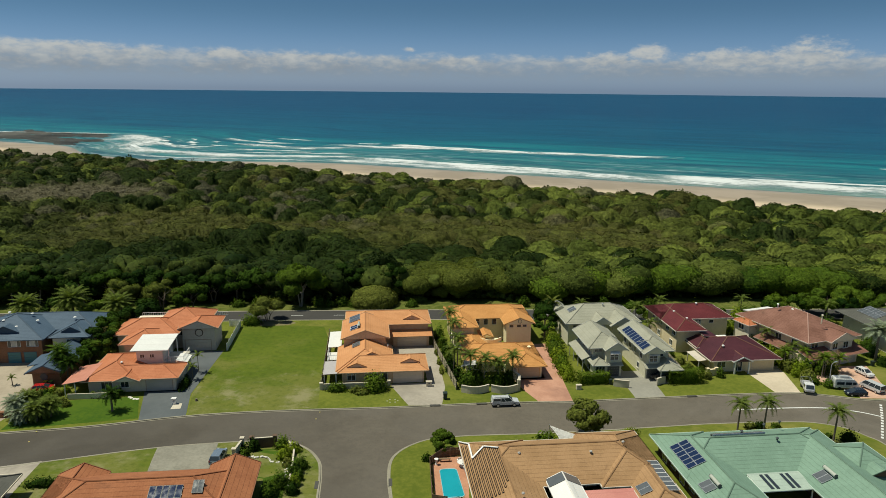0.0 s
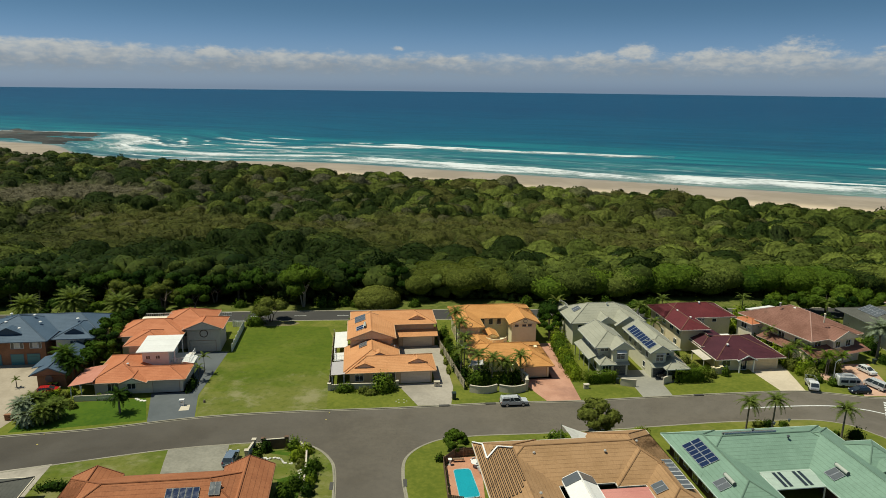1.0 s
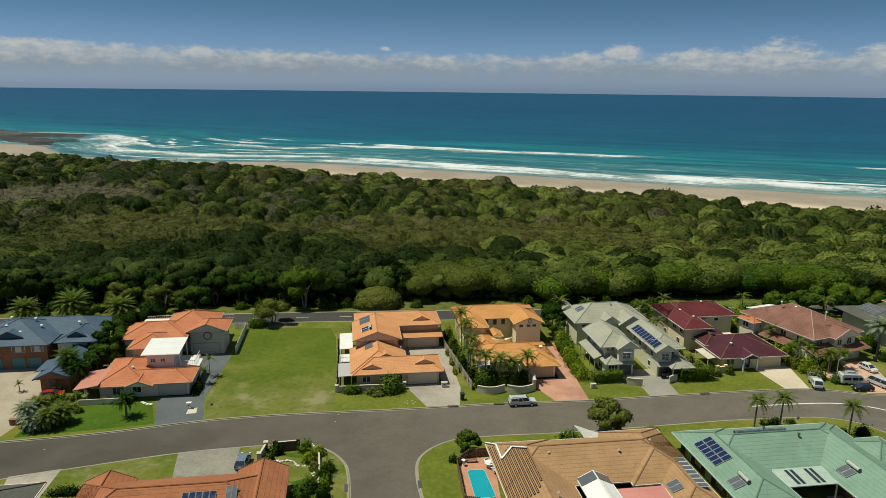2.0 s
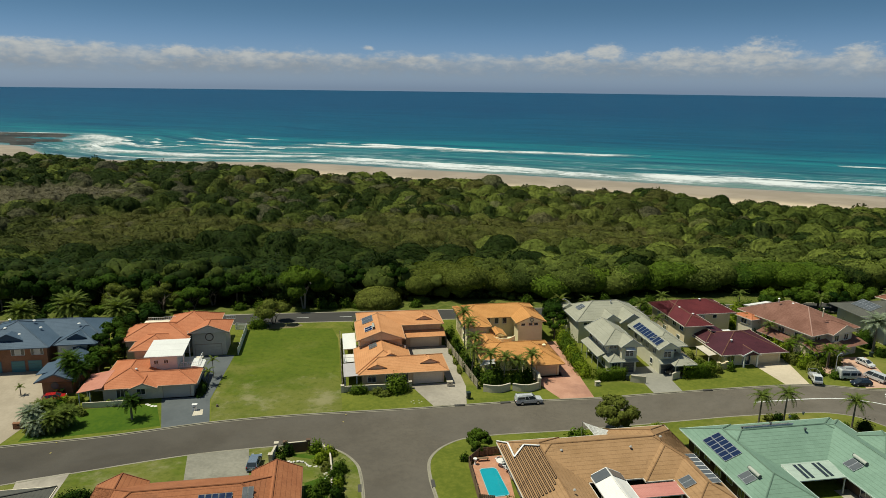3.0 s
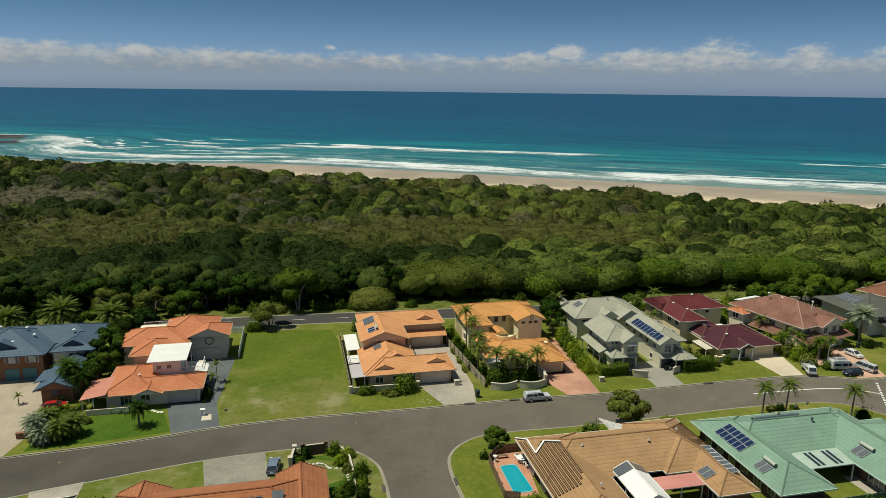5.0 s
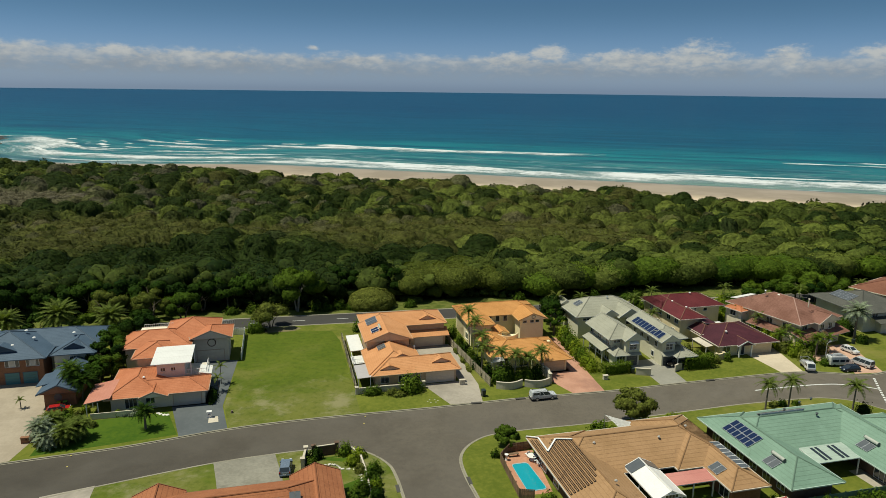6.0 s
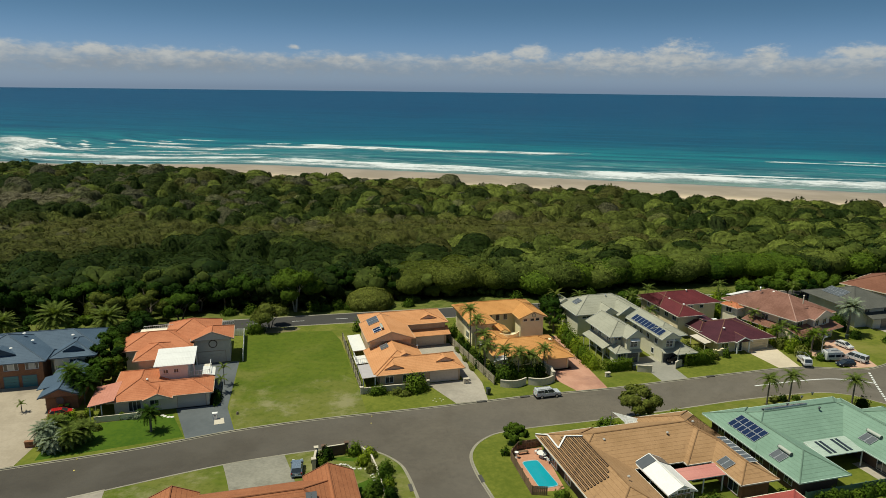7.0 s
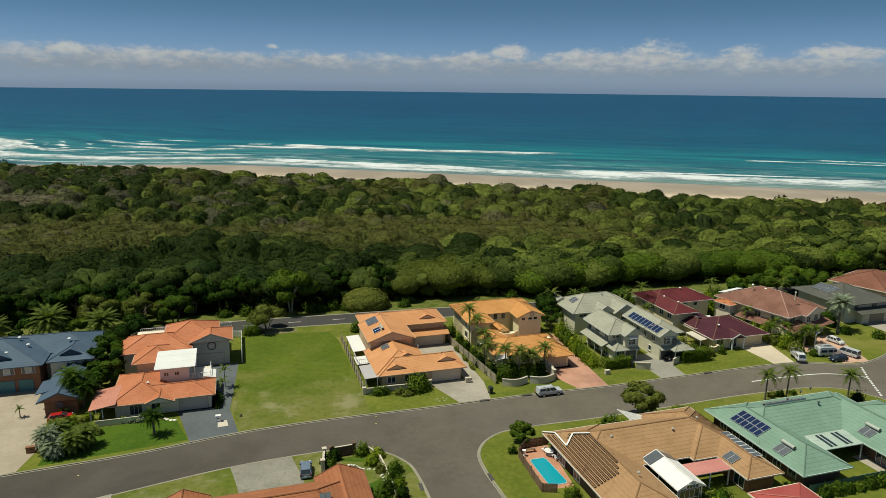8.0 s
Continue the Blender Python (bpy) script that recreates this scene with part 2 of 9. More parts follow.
BUFF = surface("buff_brick", (0.70, 0.58, 0.37), (0.79, 0.67, 0.46), 2.0, 0.9, 0.25, 14)
BROWN_BRICK = surface("brown_brick", (0.20, 0.095, 0.05), (0.30, 0.15, 0.085), 2.5, 0.9, 0.3, 14)
DARK_BRICK = surface("dark_brick", (0.10, 0.065, 0.045), (0.16, 0.10, 0.07), 2.5, 0.9, 0.3, 14)
TEAL_DOOR = plain("teal_door", (0.06, 0.20, 0.21), 0.5)
GREY_DOOR = plain("charcoal_door", (0.06, 0.07, 0.075), 0.5)
PALE_DOOR = plain("pale_door", (0.56, 0.52, 0.45), 0.5)
TIMBER = surface("weathered_timber", (0.16, 0.10, 0.06), (0.25, 0.165, 0.10), 2.0, 0.9, 0.3, 10, piece=0.2)
FENCE_GREY = surface("grey_timber", (0.27, 0.235, 0.165), (0.36, 0.32, 0.23), 2.0, 0.9, 0.3, 10, piece=0.2)
GLASS = plain("window_glass", (0.030, 0.040, 0.048), 0.06, 0.0, 0.9)
CURTAIN = plain("curtain", (0.55, 0.54, 0.50), 0.8)
CELL = surface("solar_cell", (0.012, 0.022, 0.062), (0.015, 0.028, 0.075), 0.5, 0.08, 0.0, None, 0.0, None, 0.5)
CELL_GREY = surface("old_collector", (0.095, 0.105, 0.115), (0.115, 0.125, 0.135), 0.5, 0.10, 0.0, None, 0.0, None, 0.5)
ALU = plain("aluminium", (0.62, 0.63, 0.64), 0.35, 0.7)
RUBBER = plain("black_rubber", (0.012, 0.012, 0.012), 0.7, 0.0, 0.3)
POOL_WATER = plain("pool_water", (0.016, 0.33, 0.41), 0.08, 0.0, 0.5)
BARK = surface("bark", (0.09, 0.07, 0.05), (0.20, 0.165, 0.13), 3.0, 0.95, 0.5, 8)
PALM_BARK = surface("palm_bark", (0.13, 0.11, 0.085), (0.22, 0.19, 0.15), 3.0, 0.95, 0.4, 8)
ROCK = surface("reef_rock", (0.012, 0.014, 0.014), (0.066, 0.066, 0.060), 0.10, 0.9, 0.9, 0.5, stain=(0.115, 0.112, 0.10))

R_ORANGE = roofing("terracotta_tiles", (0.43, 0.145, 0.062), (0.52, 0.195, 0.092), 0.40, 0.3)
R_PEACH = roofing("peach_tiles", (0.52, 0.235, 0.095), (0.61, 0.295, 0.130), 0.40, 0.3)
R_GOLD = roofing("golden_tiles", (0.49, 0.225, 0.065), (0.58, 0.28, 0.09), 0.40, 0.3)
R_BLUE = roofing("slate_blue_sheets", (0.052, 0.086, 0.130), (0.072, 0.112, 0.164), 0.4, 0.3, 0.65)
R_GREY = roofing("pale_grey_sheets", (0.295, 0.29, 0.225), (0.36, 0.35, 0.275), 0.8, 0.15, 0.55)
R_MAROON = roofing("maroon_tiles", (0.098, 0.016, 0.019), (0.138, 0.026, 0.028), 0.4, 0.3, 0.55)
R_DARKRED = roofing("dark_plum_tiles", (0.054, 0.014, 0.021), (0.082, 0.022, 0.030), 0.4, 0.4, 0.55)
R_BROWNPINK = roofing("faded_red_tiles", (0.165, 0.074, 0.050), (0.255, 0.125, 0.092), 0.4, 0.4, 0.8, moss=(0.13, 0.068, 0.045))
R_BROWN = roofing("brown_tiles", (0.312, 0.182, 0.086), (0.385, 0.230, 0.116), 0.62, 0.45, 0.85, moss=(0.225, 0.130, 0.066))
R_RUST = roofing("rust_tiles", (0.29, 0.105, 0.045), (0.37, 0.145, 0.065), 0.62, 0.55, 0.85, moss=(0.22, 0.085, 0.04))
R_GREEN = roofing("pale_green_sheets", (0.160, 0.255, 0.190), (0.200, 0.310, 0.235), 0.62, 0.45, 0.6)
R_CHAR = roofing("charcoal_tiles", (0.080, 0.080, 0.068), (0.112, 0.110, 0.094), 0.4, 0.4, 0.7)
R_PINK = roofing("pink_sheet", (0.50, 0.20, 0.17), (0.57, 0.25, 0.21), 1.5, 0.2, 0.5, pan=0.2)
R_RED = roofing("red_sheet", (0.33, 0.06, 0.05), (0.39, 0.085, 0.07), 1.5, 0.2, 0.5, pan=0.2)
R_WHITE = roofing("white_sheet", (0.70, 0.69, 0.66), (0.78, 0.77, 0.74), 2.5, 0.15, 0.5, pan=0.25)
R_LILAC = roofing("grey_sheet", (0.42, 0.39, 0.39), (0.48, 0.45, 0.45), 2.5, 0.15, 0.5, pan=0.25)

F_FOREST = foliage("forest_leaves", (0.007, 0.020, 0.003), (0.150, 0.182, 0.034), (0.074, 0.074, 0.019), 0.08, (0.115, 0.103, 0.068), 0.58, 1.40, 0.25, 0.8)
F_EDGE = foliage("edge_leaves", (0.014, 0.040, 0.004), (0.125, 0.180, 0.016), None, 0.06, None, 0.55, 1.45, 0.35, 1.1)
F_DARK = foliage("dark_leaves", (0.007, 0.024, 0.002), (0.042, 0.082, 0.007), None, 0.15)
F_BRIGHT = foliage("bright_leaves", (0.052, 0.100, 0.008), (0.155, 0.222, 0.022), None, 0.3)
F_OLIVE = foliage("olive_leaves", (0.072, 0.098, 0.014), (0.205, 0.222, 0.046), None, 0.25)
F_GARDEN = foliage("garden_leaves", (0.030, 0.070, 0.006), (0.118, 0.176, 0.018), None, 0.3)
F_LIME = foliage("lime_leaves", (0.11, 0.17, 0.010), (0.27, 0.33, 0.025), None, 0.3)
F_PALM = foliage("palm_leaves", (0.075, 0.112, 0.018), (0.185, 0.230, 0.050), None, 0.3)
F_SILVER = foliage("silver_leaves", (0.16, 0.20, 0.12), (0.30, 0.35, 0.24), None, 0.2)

# ---- helpers of the build ----
G = 0.12  # level of lawns and slabs over the road
TURN = 1.763  # degrees by which the lots' grid lies turned in the plan


EYE_MID = (-9.5, 1.0, 52.4)  # over the side street, half way along the walk


def ground_rise(v):
    """The near lots stand higher than the street: how much, by the plan's v."""
    t = min(max((98.0 - v) / 10.0, 0.0), 1.0)
    return 1.4 * t * t * (3 - 2 * t)


def site(u, v, z=0.0):
    """A place of the level plan carried up onto the rising ground, along the line of sight from over the street."""
    k = 1 - ground_rise(v) / EYE_MID[2]
    return tuple(c + (p - c) * k for p, c in zip((u, v, 0.0), EYE_MID))[:2] + (z + ground_rise(v),)


def lot(u, v):
    """From the lots' own grid to the plan."""
    c, s = math.cos(radians(TURN)), math.sin(radians(TURN))
    return (c * u - s * v + 4.153, s * u + c * v + 0.126)


def part(name, bm, material, parent=None, label="", m=None, smooth=False):
    me = bpy.data.meshes.new(name)
    bm.to_mesh(me)
    bm.free()
    for mat in material if isinstance(material, (list, tuple)) else (material,):
        me.materials.append(mat)
    if smooth:
        me.polygons.foreach_set("use_smooth", [True] * len(me.polygons))
    ob = new(name, me)
    if parent is not None:
        ob.parent = parent
    if m is not None:
        ob.matrix_basis = m
    if label:
        tagged(ob, label)
    return ob


def share(name, me, parent, m):
    ob = new(name, me)
    ob.parent, ob.matrix_basis = parent, m
    return ob


def thing(name, u, v, z, label, category, rz=0.0, group="", kind=""):
    e = new(name)
    e.empty_display_size = 0.3
    e.matrix_basis = pose(*site(u, v, z), 0, 0, rz)
    return tagged(e, label, category, group, kind)


def box(bm, x0, x1, y0, y1, z0, z1):
    v = [bm.verts.new((x, y, z)) for z in (z0, z1) for y in (y0, y1) for x in (x0, x1)]
    for f in ((0, 2, 3, 1), (4, 5, 7, 6), (0, 1, 5, 4), (1, 3, 7, 5), (3, 2, 6, 7), (2, 0, 4, 6)):
        bm.faces.new([v[k] for k in f])
    return v


def cut_across(bm, lines=tuple(range(84, 100, 2))):
    """Cuts a plate along lines of equal v, so that it can follow the rising ground."""
    for v in lines:
        bmesh.ops.bisect_plane(bm, geom=bm.verts[:] + bm.edges[:] + bm.faces[:], plane_co=(0, v, 0), plane_no=(0, 1, 0))


def slab(bm, pts, z0, z1):
    """A level plate with the outline pts (counter-clockwise)."""
    top = [bm.verts.new((x, y, z1)) for x, y in pts]
    low = [bm.verts.new((x, y, z0)) for x, y in pts]
    f = bm.faces.new(top)
    n = len(pts)
    for k in range(n):
        bm.faces.new([low[k], low[(k + 1) % n], top[(k + 1) % n], top[k]])
    bmesh.ops.triangulate(bm, faces=[f])


def rod(bm, p, q, r, r2=None, n=6):
    p, q = Vector(p), Vector(q)
    d = (q - p).normalized()
    a = d.orthogonal().normalized()
    b = d.cross(a)
    rings = []
    for c, rad in ((p, r), (q, r if r2 is None else r2)):
        rings.append([bm.verts.new(c + rad * (a * math.cos(2 * math.pi * k / n) + b * math.sin(2 * math.pi * k / n))) for k in range(n)])
    for k in range(n):
        bm.faces.new([rings[0][k], rings[0][(k + 1) % n], rings[1][(k + 1) % n], rings[1][k]])
    bm.faces.new(rings[0][::-1])
    bm.faces.new(rings[1])


def beam(bm, p, q, w, h):
    """A bar of width w and height h from p to q, standing on the line."""
    p, q = Vector(p), Vector(q)
    d = (q - p).normalized()
    side = d.cross(Vector((0, 0, 1)))
    side = side.normalized() * w / 2 if side.length > 1e-4 else Vector((w / 2, 0, 0))
    up = Vector((0, 0, h)) if abs(d.z) < 0.99 else Vector((0, w, 0))
    v = [bm.verts.new(c + s * side + t * up) for c in (p, q) for s, t in ((-1, 0), (1, 0), (1, 1), (-1, 1))]
    for f in ((3, 2, 1, 0), (4, 5, 6, 7), (0, 1, 5, 4), (1, 2, 6, 5), (2, 3, 7, 6), (3, 0, 4, 7)):
        bm.faces.new([v[k] for k in f])


def smooth_line(pts, per=6):
    """Points on a soft curve through pts."""
    out = []
    p = [pts[0], *pts, pts[-1]]
    for k in range(1, len(p) - 2):
        a, b, c, d = (np.array(q, float) for q in p[k - 1 : k + 3])
        for t in np.arange(per) / per:
            out.append(tuple(0.5 * (2 * b + (c - a) * t + (2 * a - 5 * b + 4 * c - d) * t**2 + (3 * b - a - 3 * c + d) * t**3)))
    out.append(tuple(map(float, pts[-1])))
    return out


def offset_line(pts, d):
    """The line moved d metres to its left."""
    p = np.array(pts)
    t = np.gradient(p, axis=0)
    t /= np.linalg.norm(t, axis=1)[:, None]
    return [tuple(q) for q in p + d * np.stack([-t[:, 1], t[:, 0]], 1)]


def ribbon(bm, a, b, z0, z1):
    """A band between two lines with a top at z1 and sides down to z0."""
    va = [[bm.verts.new((x, y, z)) for x, y in a] for z in (z0, z1)]
    vb = [[bm.verts.new((x, y, z)) for x, y in b] for z in (z0, z1)]
    for k in range(len(a) - 1):
        bm.faces.new([va[1][k], vb[1][k], vb[1][k + 1], va[1][k + 1]])
        bm.faces.new([va[0][k], va[1][k], va[1][k + 1], va[0][k + 1]])
        bm.faces.new([vb[0][k + 1], vb[1][k + 1], vb[1][k], vb[0][k]])


def structure(name, bm, mat, label, category):
    for q in bm.verts:
        q.co = site(*q.co)
    bmesh.ops.recalc_face_normals(bm, faces=bm.faces)
    return tagged(part(name, bm, mat), label, category, kind="structure")


# ---- ground, beach, sea ----
SHORE = np.array([0.495, 0.869])
SHORE_AT = 494.0
SEA = -10.0


def ease(x, a, b):
    t = np.clip((x - a) / (b - a), 0, 1)
    return t * t * (3 - 2 * t)


def bend(t):
    """How far the beach curves in before the rocky point, by the metres along the shore."""
    return 58.0 * (ease(-t, 300, 500) - ease(-t, 540, 690))


def seaward(u, v):
    return u * SHORE[0] + v * SHORE[1] - SHORE_AT + bend(u * SHORE[1] - v * SHORE[0])


def inland(u, v):
    """Metres from the straight line of the dune."""
    return u * SHORE[0] + v * SHORE[1] - SHORE_AT


def shore_nodes(n, pos):
    """Metres off the beach and along it, for a material."""
    sep = n.add("SeparateXYZ")
    n.link(pos, sep.inputs[0])
    s = n.math("ADD", n.math("MULTIPLY", sep.outputs[0], SHORE[0]), n.math("MULTIPLY", sep.outputs[1], SHORE[1]))
    t = n.math("SUBTRACT", n.math("MULTIPLY", sep.outputs[0], SHORE[1]), n.math("MULTIPLY", sep.outputs[1], SHORE[0]))
    back = n.math("MULTIPLY", t, -1.0)
    curve = n.math("MULTIPLY", n.math("SUBTRACT", n.span(back, 300, 500), n.span(back, 540, 690)), 58.0)
    return n.math("ADD", n.math("SUBTRACT", s, SHORE_AT), curve), t, sep, n.math("SUBTRACT", s, SHORE_AT)


def level(u, v):
    """Height of the ground: flat lots, a fall behind the back road, the forest floor, dune, beach and sea bed."""
    s, d = seaward(u, v), inland(u, v)
    wave = np.sin(u * 0.031 + 1) * np.sin(v * 0.027) + 0.6 * np.sin(u * 0.071) * np.sin(v * 0.063 + 2)
    z = -0.04 - 0.8 * ease(v, 150, 166) - 4.4 * ease(v, 168, 205) + 0.9 * wave * ease(v, 170, 220) * (1 - ease(d, -150, -120))
    z = z + 1.5 * ease(v, 290, 340) * (1 - ease(d, -150, -125))
    z = z * (1 - ease(d, -136, -98)) + ease(d, -136, -98) * -8.6
    return z - 1.46 * ease(s, -100, 10) * ease(d, -136, -98) - 7 * ease(s, 10, 220)


def sheet(name, us, vs, height, mat):
    uu, vv = np.meshgrid(us, vs)
    zz = height(uu, vv)
    me = bpy.data.meshes.new(name)
    nu, nv = len(us), len(vs)
    idx = np.arange(nu * nv).reshape(nv, nu)
    q = np.stack([idx[:-1, :-1], idx[:-1, 1:], idx[1:, 1:], idx[1:, :-1]], -1).reshape(-1, 4)
    me.from_pydata(np.stack([uu, vv, zz], -1).reshape(-1, 3).tolist(), [], q.tolist())
    me.materials.append(mat)
    me.polygons.foreach_set("use_smooth", [True] * len(me.polygons))
    return new(name, me)


def land_material():
    """Grass, forest floor, dune grass and sand, by where they lie along the coast."""
    m = bpy.data.materials.new("land")
    m.use_nodes = True
    n = Nodes(m.node_tree)
    p = m.node_tree.nodes["Principled BSDF"]
    pos = n.add("NewGeometry").outputs["Position"]
    s, t, sep, dune = shore_nodes(n, pos)
    wob = n.math("MULTIPLY", n.math("SUBTRACT", n.noise(0.02, 5, 0.6, pos), 0.5), 60.0)
    small = n.noise(0.5, 5, 0.65, pos)
    grass = n.mix(n.span(small, 0.35, 0.65), (0.075, 0.100, 0.020), (0.140, 0.150, 0.040))
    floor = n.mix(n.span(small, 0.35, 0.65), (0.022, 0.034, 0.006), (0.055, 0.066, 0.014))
    dry = n.mix(n.span(n.noise(0.06, 5, 0.6, pos), 0.4, 0.6), (0.52, 0.415, 0.295), (0.59, 0.475, 0.345))
    wet = n.mix(n.span(n.noise(0.03, 5, 0.6, pos), 0.4, 0.6), (0.285, 0.24, 0.19), (0.34, 0.285, 0.23))
    sand = n.mix(n.span(n.math("ADD", s, n.math("MULTIPLY", wob, 0.35)), -78, -48), dry, wet)
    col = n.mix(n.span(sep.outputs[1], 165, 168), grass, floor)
    col = n.mix(n.span(n.math("ADD", dune, n.math("MULTIPLY", wob, 0.3)), -126, -118), col, (0.11, 0.115, 0.05))
    col = n.mix(n.span(n.math("ADD", dune, n.math("MULTIPLY", wob, 0.3)), -116, -108), col, sand)
    n.link(col, p.inputs["Base Color"])
    n.link(n.span(s, -25, 0, 0.95, 0.35), p.inputs["Roughness"])
    n.link(n.span(s, -40, 0, 0.02, 0.25), p.inputs["Specular IOR Level"])
    bn = n.add("Bump", i_Strength=0.5, i_Distance=0.2)
    n.link(n.noise(1.5, 4, 0.7, pos), bn.inputs["Height"])
    n.link(bn.outputs[0], p.inputs["Normal"])
    return m


def sea_material():
    m = bpy.data.materials.new("sea_water")
    m.use_nodes = True
    n = Nodes(m.node_tree)
    p = m.node_tree.nodes["Principled BSDF"]
    pos = n.add("NewGeometry").outputs["Position"]
    s, t, sep, _ = shore_nodes(n, pos)
    st = n.add("CombineXYZ")
    n.link(n.math("MULTIPLY", t, 0.18), st.inputs[0])
    n.link(s, st.inputs[1])
    patch = n.noise(0.010, 5, 0.6, st.outputs[0], 0.6)
    out = n.math("ADD", s, n.math("MULTIPLY", n.math("SUBTRACT", patch, 0.5), 260.0))
    col = n.ramp(n.span(out, 0, 1400, 0, 1, False), [(0.0, (0.17, 0.26, 0.21)), (0.035, (0.045, 0.200, 0.180)), (0.14, (0.010, 0.188, 0.196)),
                                                    (0.28, (0.001, 0.100, 0.150)), (0.55, (0.001, 0.086, 0.146)), (1.0, (0.002, 0.070, 0.134))])
    # short swell, its shaded faces drawn as darker bands of colour
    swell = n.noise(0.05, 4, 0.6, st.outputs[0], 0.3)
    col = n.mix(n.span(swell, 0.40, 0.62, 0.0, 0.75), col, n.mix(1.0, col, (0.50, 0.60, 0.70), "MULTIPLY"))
    # long low swells further out, their shaded faces put into the colour
    rows = n.add("CombineXYZ")
    n.link(n.math("MULTIPLY", t, 0.035), rows.inputs[0])
    n.link(s, rows.inputs[1])
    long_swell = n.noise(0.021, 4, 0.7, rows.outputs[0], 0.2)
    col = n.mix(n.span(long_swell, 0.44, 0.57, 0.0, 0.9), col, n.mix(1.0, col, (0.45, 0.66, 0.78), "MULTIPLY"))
    # lines of swell that steepen towards the beach, shaded by darkening the colour
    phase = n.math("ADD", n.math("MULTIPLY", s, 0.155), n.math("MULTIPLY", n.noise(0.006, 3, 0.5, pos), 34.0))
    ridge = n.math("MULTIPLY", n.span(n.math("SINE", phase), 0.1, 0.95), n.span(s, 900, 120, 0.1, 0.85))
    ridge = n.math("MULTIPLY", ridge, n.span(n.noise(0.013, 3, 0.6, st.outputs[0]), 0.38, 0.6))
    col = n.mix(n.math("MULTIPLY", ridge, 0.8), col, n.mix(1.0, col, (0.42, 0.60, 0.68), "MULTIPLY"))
    # churned white water in the shallows
    lace = n.noise(0.11, 7, 0.72, st.outputs[0], 1.2)
    near = n.math("MULTIPLY", n.span(out, 190, 30), n.span(s, -6, 4))
    white = n.math("MULTIPLY", n.span(lace, 0.51, 0.64), near)
    col = n.mix(n.math("MULTIPLY", white, 0.55), col, (0.62, 0.68, 0.68))
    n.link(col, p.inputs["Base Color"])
    p.inputs["Roughness"].default_value = 0.32
    p.inputs["IOR"].default_value = 1.33
    p.inputs["Specular IOR Level"].default_value = 0.17
    bn = n.add("Bump", i_Strength=0.5, i_Distance=0.6)
    n.link(n.math("ADD", n.noise(0.12, 5, 0.65, st.outputs[0]), n.noise(0.5, 3, 0.6, pos)), bn.inputs["Height"])
    n.link(bn.outputs[0], p.inputs["Normal"])
    return m


def graded(lo, hi, near_lo, near_hi, fine, coarse):
    return np.concatenate([np.arange(lo, near_lo, coarse), np.arange(near_lo, near_hi, fine), np.arange(near_hi, hi + 1, coarse)])


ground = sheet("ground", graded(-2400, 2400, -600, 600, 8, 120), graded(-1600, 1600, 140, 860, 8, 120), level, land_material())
tagged(ground, "grassy ground falling through forest to a sandy beach", "ground", kind="structure")


def build_sea():
    # rings of growing size round the camera's side of the coast, out to the horizon
    radii = np.concatenate([np.arange(380, 1200, 20), np.geomspace(1200, 4930, 34)])
    angs = np.radians(np.linspace(-100, 100, 161))
    rr, aa = np.meshgrid(radii, angs)
    uu, vv = rr * np.sin(aa), rr * np.cos(aa)
    zz = SEA + 43.5 * np.clip((rr - 1200) / 3730, 0, 1) ** 1.3
    nv, nu = rr.shape
    idx = np.arange(nu * nv).reshape(nv, nu)
    q = np.stack([idx[:-1, :-1], idx[1:, :-1], idx[1:, 1:], idx[:-1, 1:]], -1).reshape(-1, 4)
    me = bpy.data.meshes.new("water")
    me.from_pydata(np.stack([uu, vv, zz], -1).reshape(-1, 3).tolist(), [], q[:, ::-1].tolist())
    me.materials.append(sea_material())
    me.polygons.foreach_set("use_smooth", [True] * len(me.polygons))
    return tagged(new("water", me), "blue ocean turning turquoise towards the beach", "water", kind="structure")


build_sea()


def foam_material():
    """Foam that thins to lace and then to nothing where its cover runs out."""
    m = bpy.data.materials.new("foam")
    m.use_nodes = True
    n = Nodes(m.node_tree)
    p = m.node_tree.nodes["Principled BSDF"]
    pos = n.add("NewGeometry").outputs["Position"]
    s, t, _, _ = shore_nodes(n, pos)
    st = n.add("CombineXYZ")
    n.link(n.math("MULTIPLY", t, 0.45), st.inputs[0])
    n.link(n.math("MULTIPLY", s, 0.8), st.inputs[1])
    at = n.tree.nodes.new("ShaderNodeAttribute")
    at.attribute_name = "cover"
    lace = n.math("ADD", n.math("MULTIPLY", n.noise(0.10, 5, 0.7, st.outputs[0], 1.2), 0.6), n.math("MULTIPLY", n.noise(0.5, 5, 0.7, st.outputs[0], 0.6), 0.4))
    full = n.math("ADD", at.outputs["Fac"], n.math("MULTIPLY", n.math("SUBTRACT", lace, 0.5), 4.2))
    n.link(n.mix(n.span(full, 0.3, 1.1), (0.40, 0.50, 0.51), (0.68, 0.71, 0.71)), p.inputs["Base Color"])
    p.inputs["Roughness"].default_value = 0.8
    n.link(n.span(full, -0.05, 1.45, 0.0, 0.95), p.inputs["Alpha"])
    return m


FOAM = foam_material()


